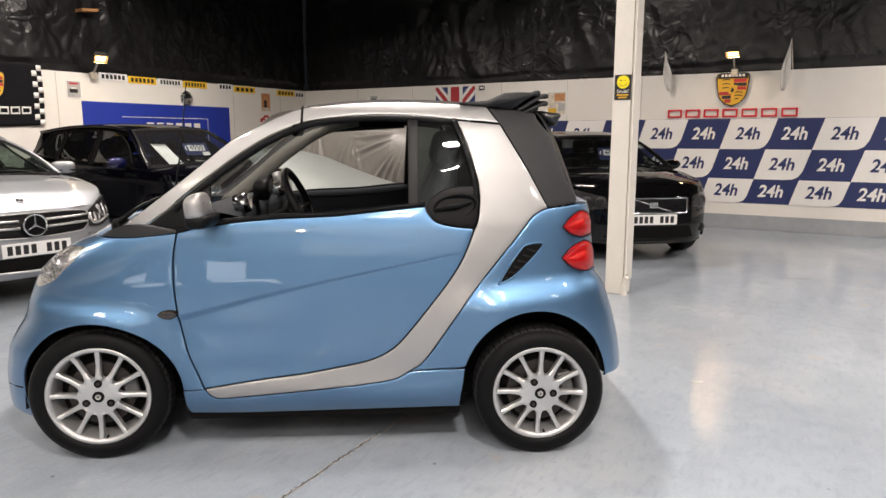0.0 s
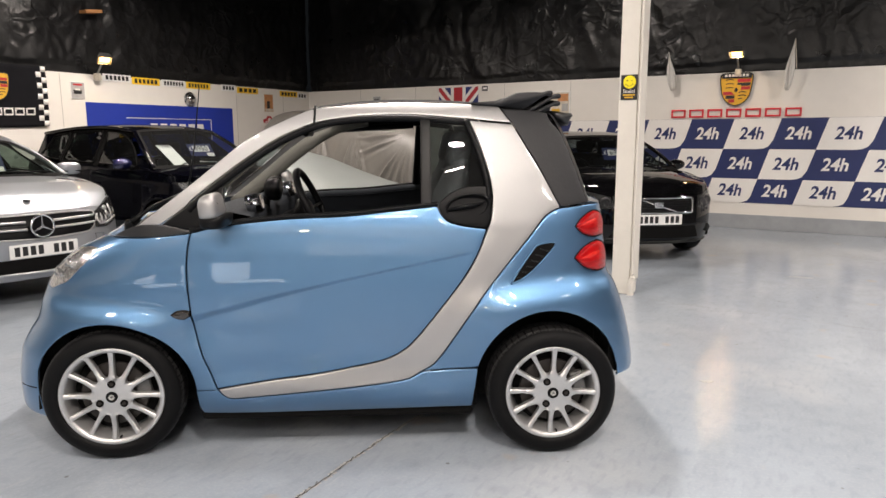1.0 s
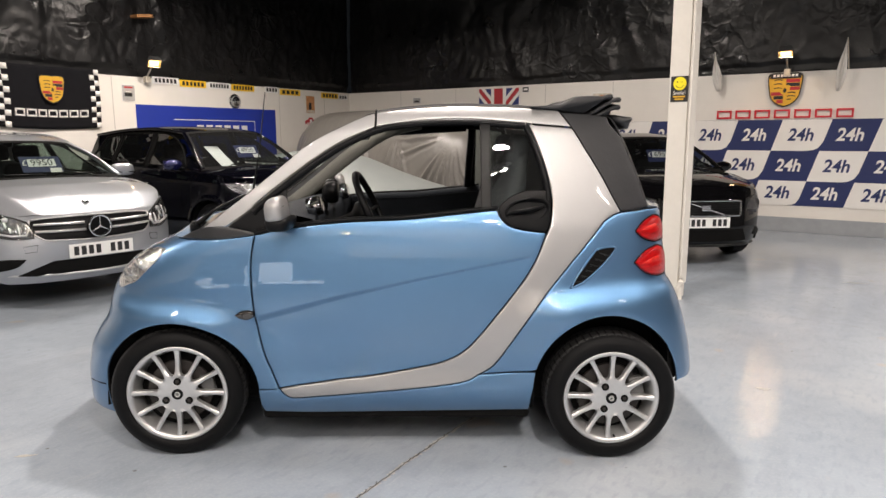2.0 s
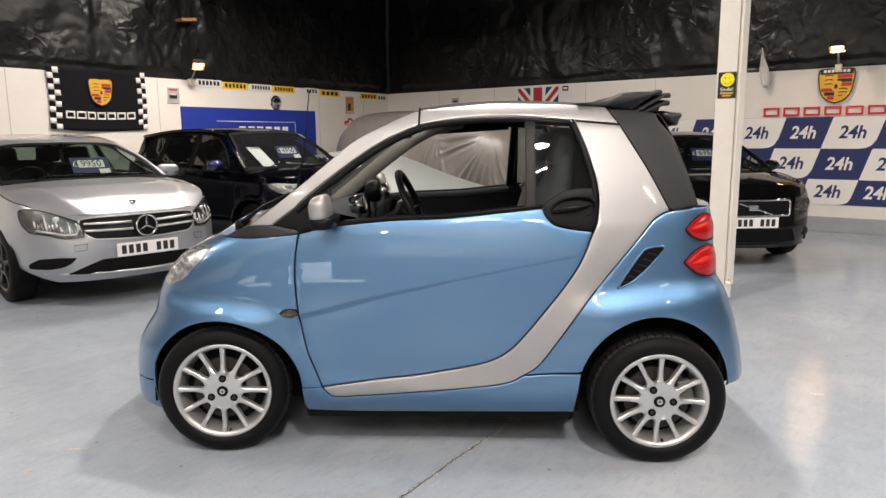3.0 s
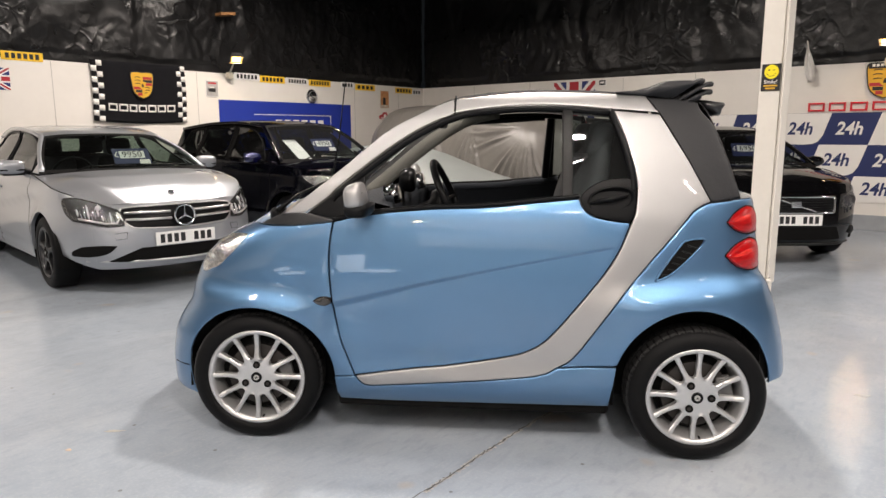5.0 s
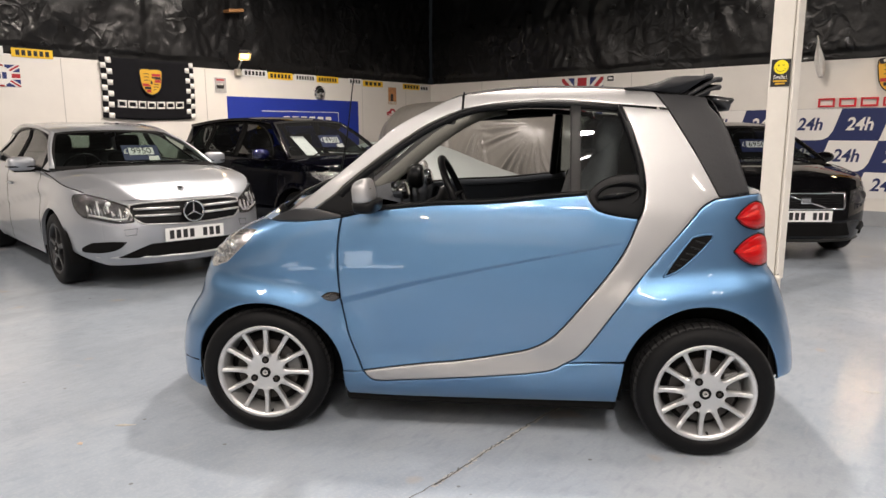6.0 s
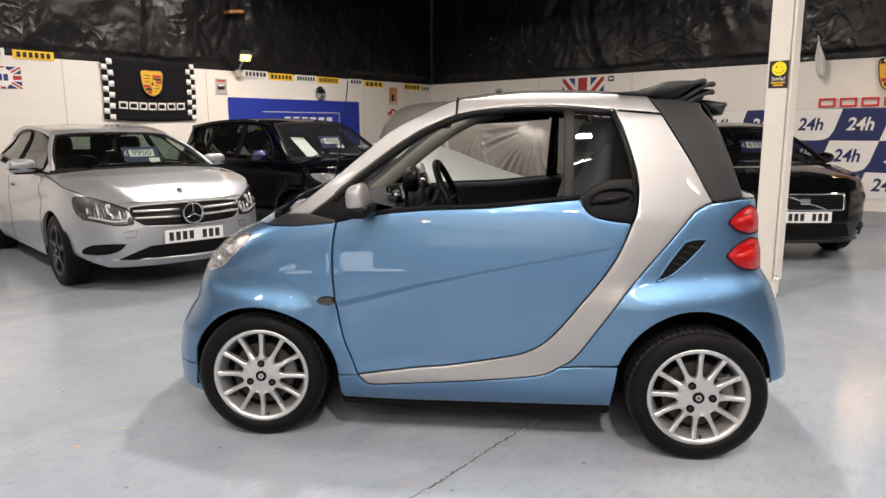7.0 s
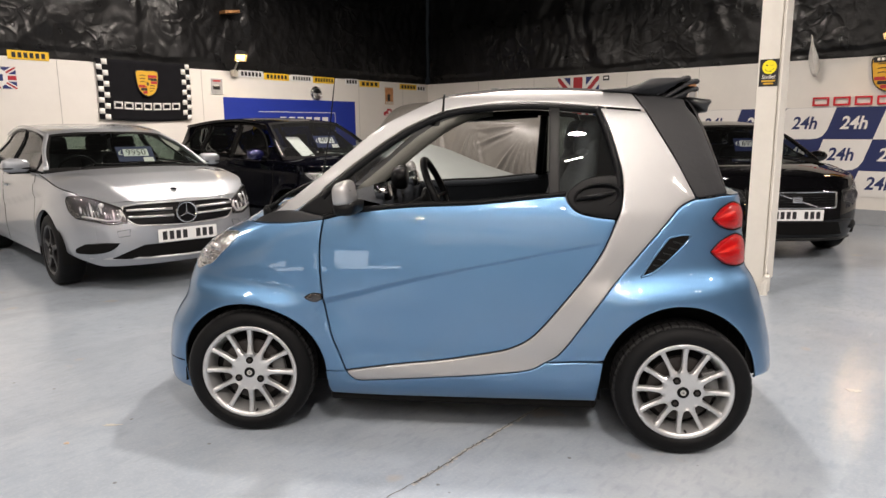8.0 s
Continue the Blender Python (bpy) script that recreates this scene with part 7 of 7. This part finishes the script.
def race_banner():
    """Slanted navy and white cells, three rows, each with its figure; white cells have one rounded corner."""
    ban = thing("chequered_banner", NORTH(0, 0, 0.002), "navy and white chequered banner repeating 24h", "banner")
    part("ground_sheet", box(GRID_X[0] - 0.3, GRID_X[-1], 0.385, 1.614, 0, 0.004), M_NAVY, ban)
    for r, (zt, zb) in enumerate(ROWS):
        for k, (x0, x1) in enumerate(zip(GRID_X, GRID_X[1:])):
            a, b = SLANT * (1.612 - zt), SLANT * (1.612 - zb)
            white = (k + r) % 2 == 1
            cx, cz = (x0 + x1) / 2 - (a + b) / 2, (zt + zb) / 2
            if white:
                c = 0.13 if r < 2 else 0.1
                ring = [(x0 - a, zt), (x0 - b, zb), (x1 - b - c * 1.3, zb), (x1 - b - c * 0.6, zb + 0.012), (x1 - b - c * 0.2 + 0.01, zb + c * 0.35), (x1 - b + SLANT * c, zb + c), (x1 - a, zt)]
                part("white_cell", slab(ring, 0.003, "xy", 0.0075), M_WHITE_PRINT, ban)
            letters("24h", 0.245, M_NAVY if white else M_WHITE_PRINT, "figure", ban, Matrix.Translation((cx - 0.01, cz, 0.0085)), 0.001, 0.2, squeeze=0.9, bold=0.0055)


race_banner()

# the end of a timber batten that holds the sheeting
batten = thing("timber_batten", pose(ROOM_W + 0.07, 3.5, 3.18, 7, 0, 0), "short orange timber batten nailed over the sheeting", "batten")
part("timber", box(-0.16, 0.03, -0.13, 0.13, -0.022, 0.022, 0.004), M_ORANGE_TIMBER, batten)
for y in (-0.1, 0.1):
    part("nail_head", moved(lathe([(0.0, 0.003), (0.006, 0.003), (0.006, 0.0)], 10, "X"), pose(0.03, y, 0)), M_STEEL_DARK, batten)

# flag with the chequered edges
def wave(u, v):
    return 0.02 + 0.018 * math.sin(7.0 * u + 1.2 * v) * (0.5 + 0.5 * v) + 0.02 * math.exp(-((u - 0.33 - 0.06 * v) / 0.05) ** 2) + 0.012 * ramp(0.2, -0.1, v)


def cloth(pieces, material, name, parent, lift, cuts=1):
    """Flat pieces (u0, u1, v0, v1) laid on the waving flag."""
    for u0, u1, v0, v1 in pieces:
        n, q = max(1, round((u1 - u0) / 0.03)), max(1, round((v1 - v0) / 0.05))
        bm = bmesh.new()
        rows = [[bm.verts.new((FLAG_W * (u0 + (u1 - u0) * i / n) + 0.015 * math.sin(3 * (v0 + (v1 - v0) * j / q)), FLAG_H * (v0 + (v1 - v0) * j / q) - 0.03 * math.sin(math.pi * (u0 + (u1 - u0) * i / n)) * (1 - (v0 + (v1 - v0) * j / q)),
                               wave(u0 + (u1 - u0) * i / n, v0 + (v1 - v0) * j / q) + lift)) for i in range(n + 1)] for j in range(q + 1)]
        for a, b in zip(rows, rows[1:]):
            for i in range(n):
                bm.faces.new((a[i], a[i + 1], b[i + 1], b[i]))
        ob = part(name, bm, material, parent, smooth=True)
        ob.modifiers.new("thick", "SOLIDIFY").thickness = 0.0015


FLAG_W, FLAG_H = 1.36, 0.81
flag = thing("black_flag", WEST(1.37, 1.52, 0.0), "black cloth flag with chequered edges and a shield", "flag")
cloth([(0, 1, 0, 1)], M_FLAG, "cloth", flag, 0.0)
checks = []
for k in range(11):
    v0, v1 = k / 11, (k + 1) / 11
    checks.append((0.0 if k % 2 else 0.056, 0.056 if k % 2 else 0.112, v0, v1))
    checks.append((0.9 if k % 2 else 0.95, 0.95 if k % 2 else 1.0, v0, v1))
cloth(checks, M_WHITE_PRINT, "white_square", flag, 0.003)
shield(flag, Matrix.Translation((0.7, 0.5, 0.045)) @ Matrix.Diagonal((1, 1, 0.5, 1)), 0.33, 0.37)
WORD = [0.145 + 0.105 * i for i in range(7)]
cloth([(u, u + 0.09, v, v + 0.028) for u in WORD for v in (0.19, 0.285)] + [(u + d, u + d + 0.014, 0.218, 0.285) for u in WORD for d in (0.0, 0.076)], M_WHITE_PRINT, "white_block", flag, 0.004)

banner = thing("blue_banner", WEST(4.69, 0.0, 0.003), "royal blue banner with a thin white outline", "banner")
part("banner_sheet", box(-1.39, 1.395, 1.0, 1.875, 0, 0.006, 0.002), M_BLUE_BANNER, banner)
for x0, x1, z0, z1 in ((-0.75, 0.9, 1.655, 1.665), (0.89, 0.9, 1.1, 1.655)):
    part("outline_bar", box(x0, x1, z0, z1, 0.006, 0.008), M_WHITE_PRINT, banner)
for i, (x0, x1, y0, y1) in enumerate(bars(6, 1.1, 0.16, 0.3, 1.0)):
    part("word_bar", box(0.2 + x0, 0.2 + x1, 1.5 + y0, 1.5 + y1, 0.006, 0.008), M_WHITE_PRINT, banner)


def picture(m, w, h, field, marks, label, frame_mat=None):
    pic = thing("wall_picture", m, label, "picture", "pictures on the walls")
    part("backing", box(-w / 2, w / 2, -h / 2, h / 2, 0, 0.008, 0.002), frame_mat or M_PLATE_WHITE, pic)
    part("print", box(-w * 0.45, w * 0.45, -h * 0.46, h * 0.46, 0.008, 0.01), field, pic)
    for x0, x1, y0, y1, ink in marks:
        part("print_patch", box(x0 * w, x1 * w, y0 * h, y1 * h, 0.01, 0.0115), ink, pic)
    return pic


picture(WEST(3.2, 2.035, 0.002), 0.22, 0.25, M_GREY_PRINT, [(-0.3, 0.3, 0.28, 0.38, M_RED_PRINT), (-0.3, 0.25, -0.2, 0.02, M_BLACK_PRINT), (-0.2, 0.15, -0.05, 0.1, M_WHITE_PRINT)], "small grey print of a car on the wall")
picture(WEST(7.0, 2.01, 0.002), 0.24, 0.34, M_ORANGE_PRINT, [(-0.2, 0.1, -0.3, 0.1, M_BLACK_PRINT), (-0.4, 0.4, -0.45, -0.32, M_CREAM_PRINT)], "small orange poster on the wall", M_CREAM_PRINT)
picture(NORTH(-2.02, 1.9, 0.002), 0.36, 0.4, M_CREAM_PRINT, [(-0.1, 0.4, 0.1, 0.4, M_ORANGE_PRINT), (-0.4, 0.0, -0.45, -0.2, M_YELLOW), (0.1, 0.4, -0.3, 0.0, M_GREY_PRINT)], "pale map-like poster on the wall")
picture(NORTH(-5.8, 2.08, 0.002), 0.19, 0.11, M_GREY_PRINT, [(-0.3, 0.3, -0.3, 0.0, M_BLACK_PRINT)], "small grey card on the wall")
picture(NORTH(-3.43, 2.2, 0.002), 0.13, 0.09, M_BLACK_PRINT, [(-0.3, 0.3, -0.15, 0.2, M_WHITE_PRINT)], "small black and white sticker on the wall")


def union_flag(m, w, h, label, roundel=False):
    """Red, white and blue flag of crosses."""
    fl = thing("union_flag", m, label, "flag", "flags on the walls")
    part("blue_field", box(-w / 2, w / 2, -h / 2, h / 2, 0, 0.004), M_BLUE_PRINT, fl)
    a = math.atan2(h, w)
    d = math.hypot(w, h)

    def diagonal(sg, t, z0, z1, ink, name):
        nx, ny = math.sin(a) * t / 2, math.cos(a) * t / 2
        kx, ky = t / 2 / math.sin(a), t / 2 / math.cos(a)
        ring = [(-w / 2, -h / 2), (-w / 2 + kx, -h / 2), (w / 2, h / 2 - ky), (w / 2, h / 2), (w / 2 - kx, h / 2), (-w / 2, -h / 2 + ky)]
        part(name, slab([(sg * x, y) for x, y in ring], z1 - z0, "xy", z1), ink, fl)
    for sg in (1, -1):
        diagonal(sg, h * 0.2, 0.004, 0.005 + 0.0004 * sg, M_WHITE_PRINT, "white_diagonal")
        diagonal(sg, h * 0.08, 0.0056, 0.0064 + 0.0004 * sg, M_RED_PRINT, "red_diagonal")
    for t, z1, ink, name in ((0.34, 0.0075, M_WHITE_PRINT, "white_cross"), (0.2, 0.0085, M_RED_PRINT, "red_cross")):
        bm = box(-w / 2, w / 2, -h * t / 2, h * t / 2, 0.004, z1)
        part(name, bm, ink, fl)
        part(name, box(-h * t / 2, h * t / 2, -h / 2, h / 2, 0.004, z1 + 0.0004), ink, fl)
    if roundel:
        part("roundel", lathe([(0.0, 0.013), (h * 0.42, 0.013), (h * 0.43, 0.008)], 32, "Z"), M_WHITE_PRINT, fl)
        for x0, x1, y0, y1 in bars(2, h * 0.5, h * 0.3, 0.25, 1.0):
            part("roundel_bar", box(x0, x1, y0, y1, 0.013, 0.0145), M_BLUE_PRINT, fl)
    return fl


union_flag(NORTH(-3.975, 1.79, 0.002), 0.82, 0.9, "red, white and blue crossed flag on the wall")
union_flag(WEST(0.2, 2.015, 0.002), 0.42, 0.265, "small crossed flag with a white roundel on the wall", True)

disc = thing("hub_cap", WEST(5.17, 1.995, 0.002), "shiny metal hub cap hung on the wall", "hub cap")
part("cap", lathe([(0.0, 0.05), (0.03, 0.05), (0.04, 0.035), (0.07, 0.045), (0.1, 0.03), (0.122, 0.018), (0.13, 0.0)], 36, "Z"), M_CHROME, disc, smooth=True)
part("cap_ring", lathe([(0.085, 0.036), (0.09, 0.046), (0.095, 0.036)], 36, "Z"), M_METAL, disc, smooth=True)
plaque = thing("rally_plaque", WEST(7.0, 1.69, 0.002), "small red shield-shaped plaque on the wall", "plaque")
part("plaque_board", slab([(-0.15, -0.06), (0.15, -0.06), (0.16, 0.0), (0.07, 0.03), (0.05, 0.07), (-0.05, 0.07), (-0.07, 0.03), (-0.16, 0.0)], 0.006, "xy", 0.008), M_RED_PRINT, plaque)
part("plaque_disc", lathe([(0.0, 0.011), (0.035, 0.011), (0.035, 0.008)], 20, "Z"), M_WHITE_PRINT, plaque)
part("plaque_bar", box(-0.11, 0.11, -0.05, -0.03, 0.008, 0.01), M_WHITE_PRINT, plaque)

M_PENNANT = mat("white_cloth", (0.7, 0.68, 0.64), 0.8, vary=0.12, scale=12, bump=0.2, bump_scale=60)
for px, top, low, wide, lean in ((-0.24, 2.6, 2.04, 0.13, 0.06), (1.44, 2.68, 1.99, 0.12, -0.07)):
    pen = thing("white_pennant", NORTH(px, low, 0.0), "limp white cloth pennant on a short stick by the wall", "pennant", "white pennants")
    h = top - low
    rows = []
    for j in range(13):
        f = j / 12
        w = wide * (0.35 + 0.65 * math.sin(math.pi * min(1, f * 1.15) ** 0.8)) * (1 - f ** 3)
        rows.append([(lean * (1 - f) + w * (i / 6 - 0.5), f * h, 0.1 + 0.03 * math.sin(i * 1.7 + 3 * f) + 0.1 * f) for i in range(7)])
    ob = part("pennant_cloth", loft(rows), M_PENNANT, pen, smooth=True)
    ob.modifiers.new("thick", "SOLIDIFY").thickness = 0.002
    part("stick", tube([(0.03, h * 0.42, 0.0), (0.01, h * 0.8, 0.12), (0.0, h, 0.2)], 0.006, 6), M_CREAM_PRINT, pen)

# seams between the wall boards, nail heads and the worn joint in the floor
for k, x in enumerate((-6.2, -4.9, -3.05, -1.84, -0.62, 3.0, 4.22, 5.44, 6.66)):
    part("wall_seam", box(x - 0.004, x + 0.004, ROOM_N - 0.002, ROOM_N + 0.01, 0.22, WALL_H - 0.01), M_SEAM, kind="structure")
for k, y in enumerate((-0.9, 0.9, 2.95, 6.2, 7.4)):
    part("wall_seam", box(ROOM_W - 0.01, ROOM_W + 0.002, y - 0.004, y + 0.004, 0.22, WALL_H - 0.01), M_SEAM, kind="structure")


def floor_line(name, pts, width, rough, seed):
    """A thin worn strip in the floor paint, 1 mm proud."""
    line = spline(pts, 14)
    bm = bmesh.new()
    rows = []
    for i, p in enumerate(line):
        d = (line[min(i + 1, len(line) - 1)] - line[max(i - 1, 0)]).normalized()
        nrm = Vector((-d.y, d.x))
        off = rough * noise.noise((i * 0.9, seed, 0))
        w = width * (0.5 + 0.9 * abs(noise.noise((i * 0.45, seed, 4))))
        rows.append([bm.verts.new((*(p + nrm * (off + s * w)), 0.0012)) for s in (-1, 1)])
    for a, b in zip(rows, rows[1:]):
        bm.faces.new((a[0], a[1], b[1], b[0]))
    return part(name, bm, M_CRACK, kind="structure", label="thin crack in the painted floor")


MAIN_CRACK = [(0.53, -1.9), (0.5, -1.11), (0.507, -0.9), (0.493, -0.63), (0.489, -0.42), (0.486, -0.18), (0.53, 0.4), (0.56, 1.4), (0.6, 2.8)]
for k, (p, q) in enumerate(((-1.0, -0.82), (-0.8, -0.52), (-0.5, -0.3), (-0.27, -0.05))):
    xs = lambda y: curve_at([(b, a) for a, b in MAIN_CRACK], y)
    flake = floor_line("flaked_paint", [(xs(p) + 0.006, p), (xs((p + q) / 2) - 0.004, (p + q) / 2), (xs(q) + 0.004, q)], 0.015, 0.014, 30 + k)
    flake.data.materials[0] = M_BARE_FLOOR
    flake.location.z = -0.0006
    tagged(flake, "pale bare edge of the crack where paint has flaked")
floor_line("floor_crack", MAIN_CRACK, 0.0032, 0.014, 3)
for k, y in enumerate((-0.97, -0.93, -0.86, -0.78, -0.7, -0.62, -0.55, -0.47, -0.4)):
    x = curve_at([(b, a) for a, b in MAIN_CRACK], y)
    side = 0.02 * noise.noise((k * 1.7, 2, 5))
    floor_line("crack_branch", [(x + side, y - 0.015), (x + 0.3 * side + 0.004, y + 0.01), (x + 0.9 * side - 0.004, y + 0.04)], 0.0042, 0.004, 50 + k)


def floor_stain(x, y, length, wide, turn, material, seed, label):
    """A thin uneven stain lying on the floor paint."""
    n = 40
    ring = []
    for i in range(n):
        a = 2 * math.pi * i / n
        k = 0.75 + 0.5 * noise.noise((1.4 * math.cos(a), 1.4 * math.sin(a), seed)) + 0.25 * noise.noise((5 * math.cos(a), 5 * math.sin(a), seed))
        u, v = length * k * math.cos(a), wide * k * math.sin(a)
        ring.append((x + u * math.cos(turn) - v * math.sin(turn), y + u * math.sin(turn) + v * math.cos(turn)))
    return part("floor_stain", slab(ring, 0.0008, "xy", 0.001), material, kind="structure", label=label)


floor_stain(-0.935, -1.5, 0.055, 0.013, 0.75, M_STAIN, 2.0, "faint tan stain on the painted floor")
floor_stain(-0.9, -1.71, 0.02, 0.013, 0.3, M_RUST_STAIN, 5.0, "small rusty stain on the painted floor")
floor_stain(-1.55, -0.55, 0.05, 0.012, 0.5, M_SCUFF, 7.0, "dark scuff mark on the painted floor")
floor_stain(-1.75, 0.15, 0.045, 0.016, 0.2, M_SCUFF, 9.0, "dark scuff mark on the painted floor")
floor_stain(1.62, 1.15, 0.045, 0.03, 0.4, M_SCUFF, 11.0, "dark scuff mark on the painted floor")
floor_stain(2.75, 2.3, 0.05, 0.02, 0.2, M_SCUFF, 13.0, "dark scuff mark on the painted floor")
floor_stain(1.9, 4.6, 0.12, 0.04, 0.1, M_SCUFF, 15.0, "dark scuff mark on the painted floor")
floor_line("floor_crack", [(0.56, 3.3), (0.55, 3.64), (0.59, 4.2), (0.62, 5.4), (0.7, 8.1)], 0.003, 0.012, 8)
floor_line("floor_crack", [(0.72, 2.95), (1.4, 2.9), (2.58, 2.82), (4.5, 2.7)], 0.002, 0.012, 12)
